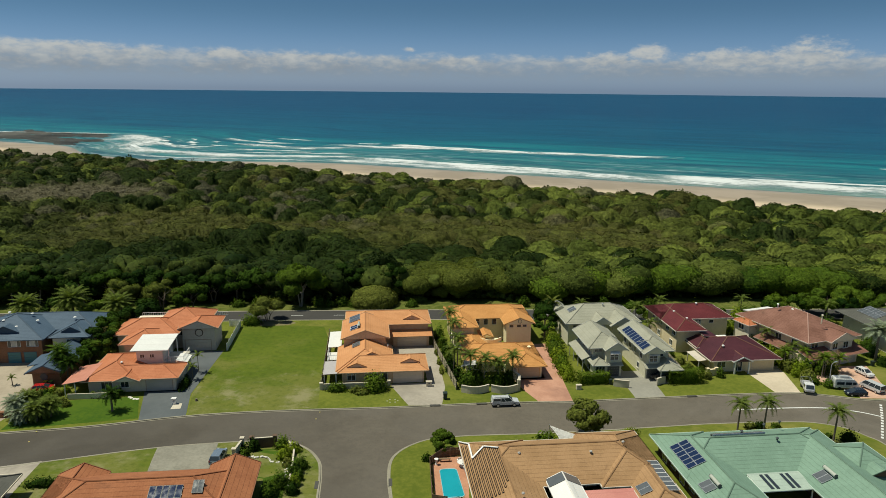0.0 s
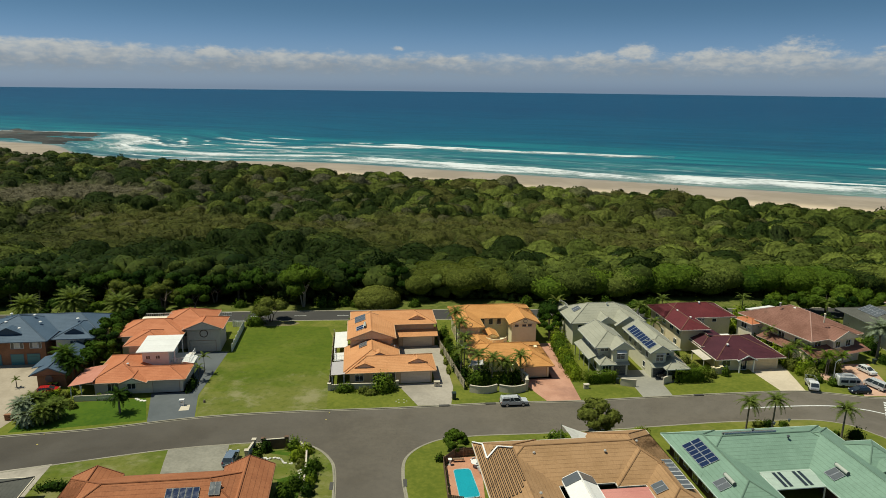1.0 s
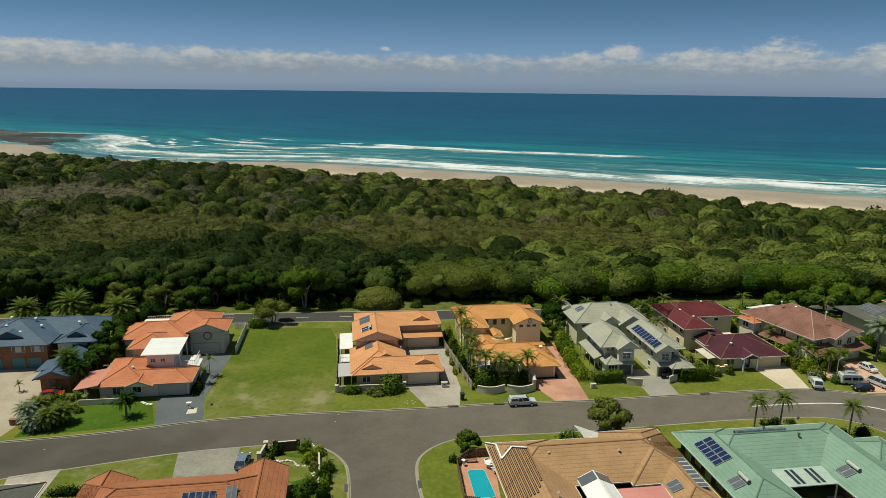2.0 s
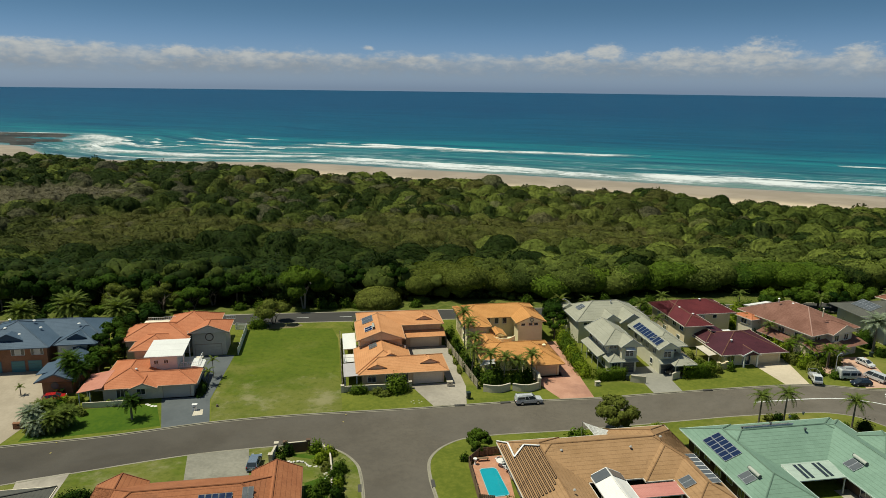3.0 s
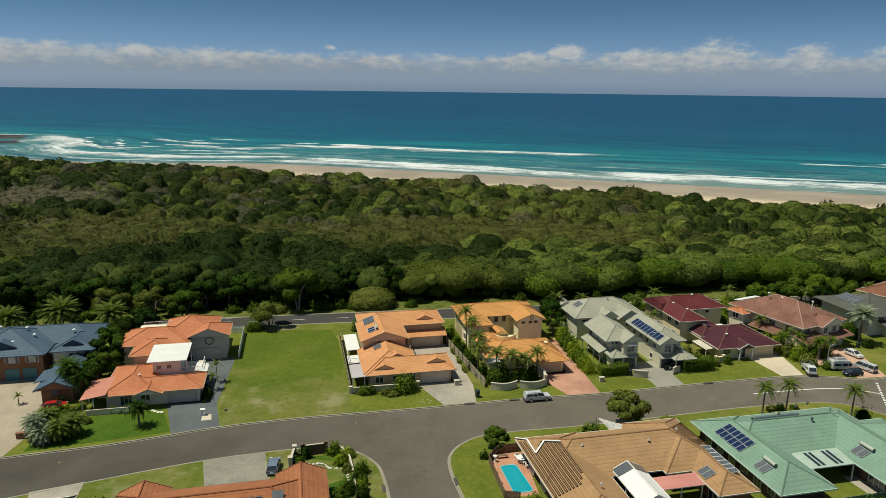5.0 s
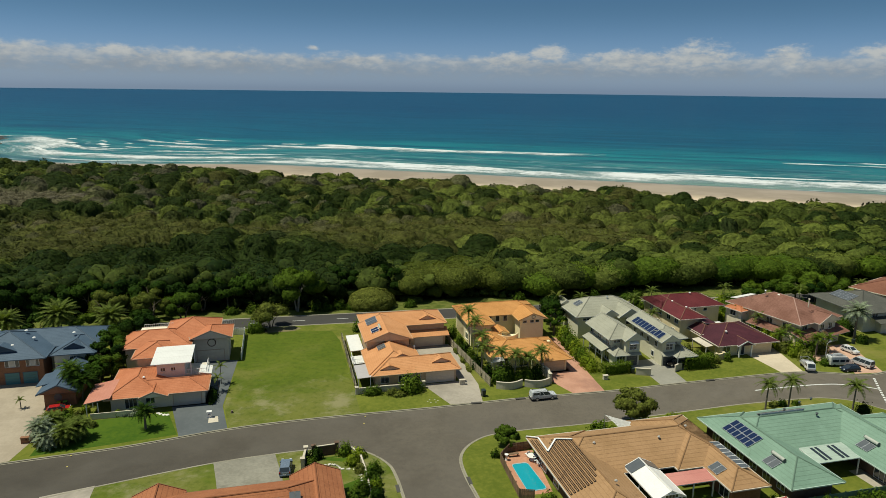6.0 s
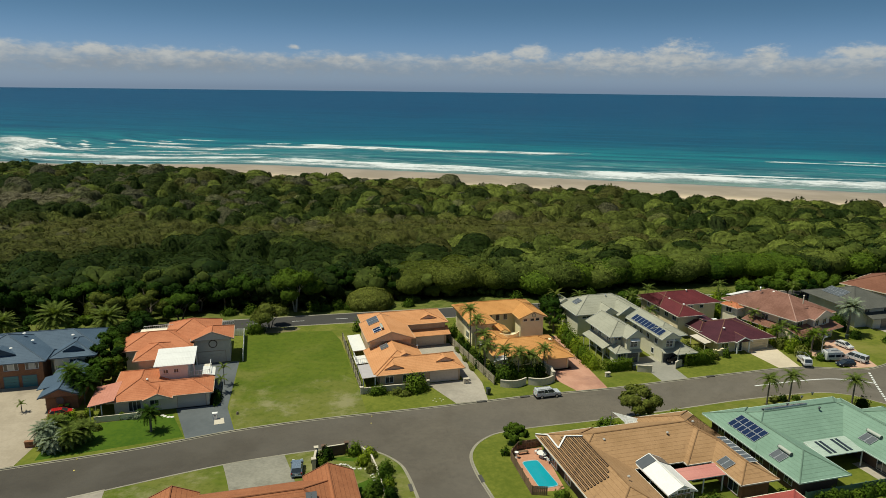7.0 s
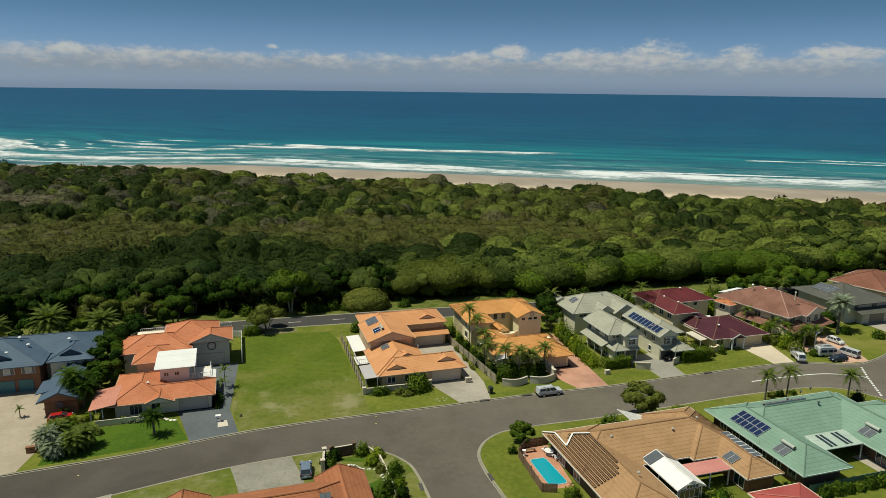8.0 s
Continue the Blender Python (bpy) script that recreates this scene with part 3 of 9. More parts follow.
def surf(label, t0, t1, s0, s1, width, seed, fill=0.5, crest=0.0, cell=3.0):
    """A line of broken water along the shore, from t0 to t1 metres along it and s0 to s1 metres off it, ragged and full of gaps."""
    side = np.array([SHORE[1], -SHORE[0]])
    width = width * 1.5
    n, m = max(8, int((t1 - t0) / (cell * 1.6))), max(6, int(width / cell))
    verts, cover, faces = [], [], []
    for i in range(n + 1):
        f = i / n
        t = t0 + f * (t1 - t0)
        taper = min(1.0, 5 * f, 5 * (1 - f))
        wob = noise.noise((t * 0.012, seed * 7.1, 0)) * width * 0.35 + noise.noise((t * 0.05, seed * 3.3, 5)) * width * 0.12
        gate = noise.noise((t * 0.021, seed * 5.7, 2))
        for j in range(m + 1):
            g = j / m
            s = s0 + f * (s1 - s0) + wob + (g - 0.5) * width
            p = side * t + SHORE * (s + SHORE_AT - float(bend(t)))
            up = max(0.0, crest * math.exp(-(((g - 0.72) / 0.10) ** 2)) * (0.5 + gate))
            verts.append((p[0], p[1], SEA + 0.22 + up + 0.12 * noise.noise((t * 0.3, s * 0.3, seed))))
            # sharp at the breaking front, long and thin behind it
            body = min(1.0, (1 - g) * 6) * min(1.0, g * 1.7) ** 1.3
            cover.append((body * 1.15 * taper + 0.55 * gate + (fill - 0.55)) if 0 < j < m and 0 < i < n else -1.0)
    for i in range(n):
        for j in range(m):
            k = i * (m + 1) + j
            faces.append((k, k + m + 1, k + m + 2, k + 1))
    me = bpy.data.meshes.new("surf")
    me.from_pydata(verts, [], faces)
    at = me.attributes.new("cover", "FLOAT", "POINT")
    at.data.foreach_set("value", np.array(cover, np.float32))
    me.materials.append(FOAM)
    me.polygons.foreach_set("use_smooth", [True] * len(me.polygons))
    return tagged(new("surf", me), label, "surf", "lines of surf", "stuff")


SURF = "white foam of a wave breaking off the beach"
SHOREBREAK = "long white line of shore break"
WASH = "thin wash running up the sand"
# the outer break, off the middle of the beach
surf(SURF, -446, -250, 192, 158, 28, 1, 0.56, 0.8)
surf(SURF, -425, -392, 222, 218, 8, 22, 0.80, 1.8)
surf(SURF, -390, -190, 200, 168, 14, 23, 0.72, 1.4)
surf(SURF, -290, -60, 158, 198, 30, 2, 0.52, 0.8)
# the long shore break and the wash below it
surf(SHOREBREAK, -610, -300, 50, 42, 26, 3, 0.44, 0.3)
surf(SHOREBREAK, -345, -50, 29, 23, 30, 4, 0.62, 0.5)
surf(SHOREBREAK, -100, 210, 26, 46, 36, 5, 0.60, 0.5)
surf(SHOREBREAK, 140, 420, 42, 56, 36, 24, 0.60, 0.5)
surf(SHOREBREAK, -330, -110, 44, 40, 7, 25, 0.62, 0.8)
surf(SHOREBREAK, -75, 150, 44, 68, 7, 26, 0.62, 0.8)
surf(WASH, -420, 60, 14, 10, 20, 6, 0.34)
surf(WASH, 30, 420, 14, 28, 24, 7, 0.34)
surf(WASH, -560, -330, 20, 12, 9, 27, 0.40)
# broken bits in the turquoise water
surf(SURF, -556, -486, 255, 253, 7, 10, 0.62, 1.2)
surf(SURF, -692, -676, 146, 148, 6, 11, 0.9, 1.2)
surf(SURF, -585, -520, 108, 121, 8, 8, 0.50, 0.5)
surf(SURF, -505, -400, 116, 104, 11, 9, 0.44, 0.5)
surf(SURF, -560, -380, 160, 148, 26, 18, 0.22, 0.2)
surf(SURF, -620, -470, 205, 195, 18, 19, 0.16, 0.2)
surf(SURF, -480, -330, 84, 80, 12, 20, 0.34, 0.3)
surf(SURF, 92, 260, 190, 184, 9, 12, 0.60, 0.9)
surf(SURF, 150, 330, 214, 206, 8, 13, 0.52, 0.9)
rng = np.random.default_rng(17)
for k in range(18):
    t0 = rng.uniform(-650, -390)
    s0 = rng.uniform(70, 225)
    surf(SURF, t0, t0 + rng.uniform(14, 46), s0, s0 + rng.uniform(-5, 5), rng.uniform(6, 12), 40 + k, 0.40, 0.6)
# round the rocky point
surf(SURF, -1040, -735, 70, 172, 10, 16, 0.62, 0.8)
surf(SURF, -775, -600, 158, 70, 46, 14, 0.42, 0.4)
surf(WASH, -735, -585, 112, 62, 74, 31, 0.30, 0.0, 5.0)
surf(WASH, -640, -400, 40, 34, 44, 32, 0.22, 0.0, 5.0)
surf(SURF, -680, -510, 98, 104, 14, 15, 0.44, 0.3)
surf(SURF, -640, -540, 62, 58, 12, 28, 0.44, 0.3)


def build_reef():
    """A low dark shelf of rock that runs out from the far end of the beach."""
    bm = bmesh.new()
    side = np.array([SHORE[1], -SHORE[0]])
    nt, ns = 60, 26
    grid = []
    for i in range(nt + 1):
        row = []
        for j in range(ns + 1):
            f, g = i / nt, j / ns
            t = -980 + 345 * f
            s = (30 + 130 * float(ease(-t, 615, 800))) * g - 4
            e = min(f, 1 - f) * 4
            edge = min(1.0, e) * min(1.0, 5 * g, 5 * (1 - g))
            z = SEA - 1.0 + 1.6 * edge + 2.0 * noise.fractal((t * 0.02, s * 0.03, 3), 0.8, 2.0, 5)
            p = side * t + SHORE * (s + SHORE_AT - float(bend(t)))
            row.append(bm.verts.new((p[0], p[1], z)))
        grid.append(row)
    for i in range(nt):
        for j in range(ns):
            bm.faces.new([grid[i][j], grid[i + 1][j], grid[i + 1][j + 1], grid[i][j + 1]])
    bmesh.ops.recalc_face_normals(bm, faces=bm.faces)
    tagged(part("reef", bm, ROCK), "low dark shelf of wave-washed rock", "rocks", kind="stuff")


build_reef()

# ---- roads, kerbs, lawns ----
FAR = [(-130, 86), (-98, 93.5), (-77.7, 97), (-58.2, 99.5), (-43.4, 101.1), (-28.6, 103.8), (-15, 104.8), (4, 105.0), (21, 105.6), (36, 105.4),
       (47.5, 105.9), (64.5, 106.5), (76, 106.5), (81.8, 105.2), (87.4, 103.2), (91.7, 103.0), (99.8, 105.5), (116, 113.5), (150, 128)]
NEAR_WEST = [(-130, 67), (-100, 76), (-79, 82.5), (-60.8, 87), (-44, 91.0), (-30.5, 93.9), (-21.2, 94.9), (-15.2, 95.1), (-11.2, 94.7), (-7.8, 92.4),
             (-5.7, 89.2), (-5.0, 86), (-4.7, 79.8), (-4.3, 61), (-4, 40), (-2.6, -40)]
NEAR_EAST = [(7.6, -40), (5.8, 40), (5.4, 61), (5.1, 72.2), (4.8, 78.5), (4.5, 84), (4.9, 88.4), (6.6, 91.4), (9.3, 93.5), (12.1, 94.4), (18, 94.8), (27.2, 94.8),
             (39, 95.3), (47.7, 95.8), (57, 96.3), (68.8, 96.2), (73.4, 95.6), (77.3, 93.7), (79.3, 90.8), (80.4, 88.1), (80, 80), (76, 61), (73, 40), (66, -40)]
BACK_NEAR = [lot(*q) for q in ((-130, 157), (-90.7, 154.2), (-32.8, 151.9), (-7.9, 150.8), (40, 147.3), (79.5, 143.9), (160, 139))]
BACK_FAR = [lot(*q) for q in ((-130, 164), (-89.7, 161.1), (-30.1, 158.4), (-9.2, 157.3), (16, 155.8), (80.4, 150.8), (160, 146))]

bm = bmesh.new()
lines = [-40, 20, 60, *range(84, 104, 1), 130]
for v0, v1 in zip(lines, lines[1:]):
    for u0 in range(-140, 160, 20):
        bm.faces.new([bm.verts.new((u, v, 0.0)) for u, v in ((u0, v0), (u0 + 20, v0), (u0 + 20, v1), (u0, v1))])
bmesh.ops.remove_doubles(bm, verts=bm.verts, dist=0.001)
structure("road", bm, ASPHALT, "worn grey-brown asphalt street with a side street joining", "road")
bm = bmesh.new()
ribbon(bm, smooth_line(BACK_FAR), smooth_line(BACK_NEAR), -1.2, 0.02)
structure("back_road", bm, ASPHALT_BACK, "grey asphalt road between the houses and the forest", "road")

far_line, west_line, east_line = smooth_line(FAR), smooth_line(NEAR_WEST), smooth_line(NEAR_EAST)
bm = bmesh.new()
slab(bm, [*offset_line(far_line, 0.2), *smooth_line(offset_line(BACK_NEAR, -0.6))[::-1]], -0.4, G)
structure("lawn_beach_side", bm, GRASS, "rough green lawns of the lots between two streets", "lawn")
bm = bmesh.new()
slab(bm, [(-130, -40), *offset_line(west_line, -0.2)[::-1]], -0.4, G)
cut_across(bm)
structure("lawn_west", bm, LOT_GRASS, "green lawns of the lots on the near side of the street", "lawn")
bm = bmesh.new()
slab(bm, [*offset_line(east_line, -0.2)[::-1]], -0.4, G)
cut_across(bm)
structure("lawn_east", bm, GRASS, "green lawns of the corner lots on the near side", "lawn")
bm = bmesh.new()
slab(bm, [(77, -40), (160, -40), (160, 112), (130, 106), (112, 98), (100, 88), (90, 76)], -0.4, G)
cut_across(bm)
structure("lawn_corner", bm, GRASS, "green lawn across the side street", "lawn")
for name, line, d in (("kerb_beach_side", far_line, 0.35), ("kerb_west", west_line, -0.35), ("kerb_east", east_line, -0.35)):
    bm = bmesh.new()
    ribbon(bm, line, offset_line(line, d * 0.75), -0.1, G + 0.02)
    ribbon(bm, offset_line(line, -d * 0.6), line, -0.1, 0.02)
    structure(name, bm, KERB, "pale concrete kerb and gutter along the street", "kerb")
bm = bmesh.new()
for line, d in ((smooth_line(BACK_NEAR), -0.5), (smooth_line(BACK_FAR), 0.5)):
    ribbon(bm, line, offset_line(line, d), -1.0, 0.06)
structure("kerb_back_road", bm, KERB, "pale concrete edge of the back road", "kerb")

# markings
bm = bmesh.new()
mid = [((a[0] + b[0]) / 2, (a[1] + b[1]) / 2) for a, b in zip(smooth_line(BACK_FAR, 30), smooth_line(BACK_NEAR, 30))]
run, due = 0.0, 2.0
for p, q in zip(mid, mid[1:]):
    p, q = np.array(p), np.array(q)
    step = np.linalg.norm(q - p)
    while due < run + step:
        a = p + (q - p) * (due - run) / step
        w = (q - p) / step
        b, n = a + w * 2.8, np.array([-w[1], w[0]]) * 0.08
        slab(bm, [tuple(a - n), tuple(b - n), tuple(b + n), tuple(a + n)], 0.015, 0.03)
        due += 10.0
    run += step
centre = smooth_line([lot(*q) for q in ((62, 98.9), (71.3, 98.8), (78, 98.1), (82.3, 96.3), (84.8, 94.4))])
ribbon(bm, offset_line(centre, 0.14), offset_line(centre, -0.14), -0.01, 0.012)
for k in range(13):
    f0, f1 = k / 13, (k + 0.6) / 13
    p, q = (np.array(lot(88.0, 98.6)) * (1 - f) + np.array(lot(79.6, 87.2)) * f for f in (f0, f1))
    n = np.array([-(q - p)[1], (q - p)[0]]) / np.linalg.norm(q - p) * 0.2
    slab(bm, [tuple(p - n), tuple(q - n), tuple(q + n), tuple(p + n)], 0.0, 0.012)
structure("road_markings", bm, LINE, "white painted centre line and dashes on the asphalt", "road marking")


def paving(name, pts, mat, label, z=G + 0.016):
    bm = bmesh.new()
    pts = [lot(*q) for q in pts]
    area = sum(a[0] * b[1] - b[0] * a[1] for a, b in zip(pts, pts[1:] + pts[:1]))
    slab(bm, pts if area > 0 else pts[::-1], G - 0.2, z)
    if min(q[1] for q in pts) < 98:
        cut_across(bm)
    return structure(name, bm, mat, label, "driveway")


paving("driveway_1", [(-36.9, 103.8), (-29.8, 104.9), (-31.0, 113), (-29.4, 133), (-37.6, 134), (-33.4, 121), (-33.2, 114.5), (-39.2, 114.5)], BLUE_STONE, "blue-grey paved driveway beside the vacant lot")
paving("driveway_2", [(6.6, 105.2), (12.3, 105.1), (13.6, 112), (13.6, 130), (13.2, 132.6), (5.0, 132.6), (5.0, 122), (10.6, 121), (10.6, 114.2), (3.6, 114.2)], CONCRETE, "pale concrete driveway stained in places")
paving("driveway_3", [(29.0, 104.7), (35.0, 104.5), (35.6, 112), (36.4, 120), (37.2, 131.5), (28.5, 131.5), (28.5, 124), (33, 122), (32.6, 114), (26.6, 113.8), (27.6, 109)], PINK_PAVING, "salmon-pink brick paved driveway")
paving("driveway_4", [(46.3, 104.6), (51.8, 104.5), (52.2, 109.5), (57.5, 110.4), (57.5, 116), (48.4, 116), (48.4, 125), (45, 125), (45, 113.8), (46.5, 110.5)], surface("grey_paving", (0.25, 0.24, 0.205), (0.31, 0.295, 0.25), 0.8, 0.85, 0.15, 20), "grey paved driveway shared by the grey houses")
paving("driveway_5", [(72.3, 104.3), (76.8, 104.0), (79.2, 113), (80.2, 117.8), (72.3, 117.8), (71.9, 113.5)], surface("pale_cream_paving", (0.50, 0.42, 0.31), (0.60, 0.51, 0.39), 0.9, 0.9, 0.15, 12, stain=(0.42, 0.35, 0.26)), "cream paved driveway widening to the garage")
paving("driveway_6", [(86.0, 100.9), (92.0, 100.3), (97.5, 114.5), (82.8, 115), (83.0, 109), (87.0, 103.5)], surface("pale_brick_paving", (0.50, 0.31, 0.22), (0.59, 0.385, 0.285), 1.5, 0.85, 0.2, 12, stain=(0.40, 0.25, 0.18)), "reddish paved forecourt with parked vehicles")
paving("driveway_7", [(-61.5, 101.3), (-59.4, 101.6), (-57.6, 109), (-58.8, 116), (-60.5, 124), (-62, 131), (-80, 131), (-80, 101)], SAND_PAVING, "broad cream concrete forecourt of the brick house")
paving("driveway_8", [(-52.6, 91.1), (-46.2, 92.3), (-46.4, 80), (-50.5, 80)], CONCRETE, "pale concrete driveway over the verge")
paving("driveway_9", [(-31.2, 94.7), (-22.6, 95.3), (-21.7, 87.2), (-30.3, 87.2)], OLD_CONCRETE, "grey stained concrete slab driveway")
paving("path_1", [(111, 112), (125, 113), (125, 118.4), (111, 118.6)], CONCRETE, "pale concrete apron before a garage")


def patch(name, u, v, a, b, mat, label, z, seed):
    """A patch of other ground with an uneven outline, 4 mm over the lawn."""
    bm = bmesh.new()
    pts = []
    for k in range(28):
        w = 2 * math.pi * k / 28
        r = 1 + 0.35 * noise.noise((math.cos(w) * 1.5, math.sin(w) * 1.5, seed))
        pts.append((u + a * r * math.cos(w), v + b * r * math.sin(w)))
    slab(bm, pts, z - 0.1, z)
    return structure(name, bm, mat, label, "ground patch")


bm = bmesh.new()
slab(bm, [lot(*q) for q in ((-29.6, 105.1), (-8.7, 105.8), (-8.8, 139.5), (-10, 146), (-26.5, 148.5), (-28.8, 148), (-29.2, 134), (-30.8, 113))], -0.2, G + 0.006)
structure("lawn_vacant_lot", bm, LOT_GRASS, "wide mown green grass of a vacant lot", "lawn")
bm = bmesh.new()
slab(bm, [lot(*q) for q in ((-57.0, 102.4), (-37.2, 104.5), (-39.6, 112.8), (-56.2, 111.8))], -0.2, G + 0.006)
structure("lawn_front_1", bm, LUSH, "bright watered front lawn", "lawn")
bm = bmesh.new()
slab(bm, [(-16.6, 92.3), (-11.2, 92.5), (-9.9, 90.2), (-9.5, 86), (-9.3, 78), (-12.4, 78), (-12.6, 84.5), (-16.6, 86)][::-1], -0.2, G + 0.006)
structure("lawn_front_2", bm, LUSH, "small green lawn inside a garden wall", "lawn")
patch("bare_patch_1", -22, 148.4, 5.5, 1.6, BARE, "bare dry earth at the end of the lot", G + 0.014, 1)

# ---- houses ----
SIDES = {"front": (0, -1), "back": (0, 1), "left": (-1, 0), "right": (1, 0)}


class House:
    """A house whose walls, roofs and openings are given in the plan's own metres; heights are over the lawn."""

    def __init__(self, u, v, label, wall, roof, trim, name="house", grid=True, turn=TURN, plan_at=None):
        """plan_at: the plan's point that stands at (u, v), where the house was drawn elsewhere."""
        self.u, self.v = plan_at or (u, v)
        self.wall_mat, self.roof_mat, self.trim = wall, roof, trim
        self.e = thing(name, *(lot(u, v) if grid else (u, v)), G, label, "house", turn)

    def p(self, u, v, z):
        return (u - self.u, v - self.v, z)

    def wall(self, u0, u1, v0, v1, z1, z0=-0.05, mat=None, name="wall", label=""):
        bm = bmesh.new()
        box(bm, u0 - self.u, u1 - self.u, v0 - self.v, v1 - self.v, z0, z1)
        return part(name, bm, mat or self.wall_mat, self.e, label)

    def roof(self, u0, u1, v0, v1, z, pitch=22, axis="u", ends="hh", mat=None, gable=None, cap=None, gutter=None, label="", end_at=None):
        """A hipped (h) or gabled (g) roof over a rectangle of eaves. Returns its slopes: corner, way along, way up."""
        b0, b1, a0, a1 = (v0, v1, u0, u1) if axis == "u" else (u0, u1, v0, v1)
        hw = (b1 - b0) / 2
        rise = math.tan(radians(pitch))
        run = [hw if e == "h" else 0.0 for e in ends]
        if sum(run) > (a1 - a0):
            run = [r * (a1 - a0) / sum(run) for r in run]
        top = z + hw * rise

        def q(a, b, h):
            return Vector(self.p(a, b, h) if axis == "u" else self.p(b, a, h))

        r0, r1 = q(a0 + run[0], b0 + hw, top), q(a1 - run[1], b0 + hw, top)
        c00, c10, c11, c01 = q(a0, b0, z), q(a1, b0, z), q(a1, b1, z), q(a0, b1, z)
        faces = [[c00, c10, r1, r0], [c11, c01, r0, r1], [c01, c00, r0], [c10, c11, r1]]
        ridge = (r1 - r0).length > 0.05
        if not ridge:
            faces[0], faces[1] = [c00, c10, r0], [c11, c01, r0]
        bm = bmesh.new()
        uvl = bm.loops.layers.uv.new("UVMap")
        for k, pts in enumerate(faces):
            f = bm.faces.new([bm.verts.new(x) for x in pts])
            f.normal_update()
            if f.normal.z < -0.01 or (abs(f.normal.z) < 0.01 and f.normal.dot(pts[0] - (c00 + c11) / 2) < 0):
                f.normal_flip()
                f.normal_update()
            along = Vector((-f.normal.y, f.normal.x, 0)).normalized()
            upw = f.normal.cross(along)
            for lp in f.loops:
                lp[uvl].uv = (lp.vert.co.dot(along), lp.vert.co.dot(upw))
            if k > 1 and ends[k - 2] == "g":
                f.material_index = 1
        f = bm.faces.new([bm.verts.new(x - Vector((0, 0, 0.03))) for x in (c01, c11, c10, c00)])
        f.material_index = 2
        ob = part("roof", bm, [mat or self.roof_mat, gable or self.wall_mat, self.trim], self.e, label)
        # gutters and barge boards
        bm = bmesh.new()
        drop = Vector((0, 0, -0.16))
        for a, b, on in ((c00, c10, True), (c11, c01, True), (c01, c00, ends[0] == "h"), (c10, c11, ends[1] == "h")):
            if on:
                beam(bm, a + drop, b + drop, 0.14, 0.17)
        for e, a, b, r in ((0, c00, c01, r0), (1, c10, c11, r1)):
            if ends[e] == "g":
                beam(bm, a + drop, r + drop, 0.10, 0.24)
                beam(bm, b + drop, r + drop, 0.10, 0.24)
        part("gutter", bm, gutter or self.trim, ob)
        # caps along ridge and hips
        bm = bmesh.new()
        edges = [(r0, r1)] if ridge else []
        edges += [(c, r0) for c in (c00, c01) if ends[0] == "h"] + [(c, r1) for c in (c10, c11) if ends[1] == "h"]
        for a, b in edges:
            rod(bm, a, b, 0.11, n=6)
        if edges:
            part("ridge_cap", bm, cap or mat or self.roof_mat, ob)
        else:
            bm.free()
        out = {}
        names = ("front", "back", "left", "right") if axis == "u" else ("left", "right", "front", "back")
        ang = radians(pitch)
        for k, nm in enumerate(names):
            dx, dy = SIDES[nm]
            inward = Vector((-dx * math.cos(ang), -dy * math.cos(ang), math.sin(ang)))
            al = Vector((abs(dy), abs(dx), 0))
            lo = {"front": (u0, v0), "back": (u0, v1), "left": (u0, v0), "right": (u1, v0)}[nm]
            m = self.e.matrix_basis
            out[nm] = (m @ Vector(self.p(lo[0], lo[1], z)), m.to_3x3() @ al, m.to_3x3() @ inward)
        return out

    def shed(self, u0, u1, v0, v1, z_lo, z_hi, low="front", mat=None, name="roof", thick=0.12, label="", gutter=None):
        """A single slope, lowest at the side named."""
        dx, dy = SIDES[low]
        bm = bmesh.new()
        uvl = bm.loops.layers.uv.new("UVMap")
        pts = [(u0, v0), (u1, v0), (u1, v1), (u0, v1)]
        cu, cv = (u0 + u1) / 2, (v0 + v1) / 2
        co = []
        for u, v in pts:
            side = (u - cu) * dx + (v - cv) * dy
            co.append(Vector(self.p(u, v, z_lo if side > 0 else z_hi)))
        topv = [bm.verts.new(c) for c in co]
        low_v = [bm.verts.new(c - Vector((0, 0, thick))) for c in co]
        f = bm.faces.new(topv)
        f.normal_update()
        along = Vector((-f.normal.y, f.normal.x, 0))
        along = along.normalized() if along.length > 1e-3 else Vector((1, 0, 0))
        upw = f.normal.cross(along)
        for lp in f.loops:
            lp[uvl].uv = (lp.vert.co.dot(along), lp.vert.co.dot(upw))
        for k in range(4):
            g = bm.faces.new([low_v[k], low_v[(k + 1) % 4], topv[(k + 1) % 4], topv[k]])
            g.material_index = 1
        bm.faces.new(low_v[::-1]).material_index = 1
        return part(name, bm, [mat or self.roof_mat, gutter or self.trim], self.e, label)

    def gablet(self, u, v, z, w, h, face="front", depth=2.2, mat=None, vent=None):
        """A small vented gable let into a slope."""
        dx, dy = SIDES[face]
        bm = bmesh.new()
        uvl = bm.loops.layers.uv.new("UVMap")
        tx, ty = -dy, dx
        c = Vector(self.p(u, v, z))
        a, b = c + Vector((tx, ty, 0)) * w / 2, c - Vector((tx, ty, 0)) * w / 2
        t = c + Vector((0, 0, h))
        back = Vector((-dx, -dy, 0)) * depth
        for pts in ([a, t, t + back, a + back], [t, b, b + back, t + back]):
            f = bm.faces.new([bm.verts.new(x) for x in pts])
            f.normal_update()
            if f.normal.z < 0:
                f.normal_flip()
            for lp in f.loops:
                lp[uvl].uv = (lp.vert.co.x, lp.vert.co.z * 2)
        f = bm.faces.new([bm.verts.new(x - Vector((-dx, -dy, 0)) * 0.05 * -1) for x in (a, b, t)])
        f.material_index = 1
        ob = part("gablet", bm, [mat or self.roof_mat, vent or self.wall_mat], self.e)
        bm = bmesh.new()
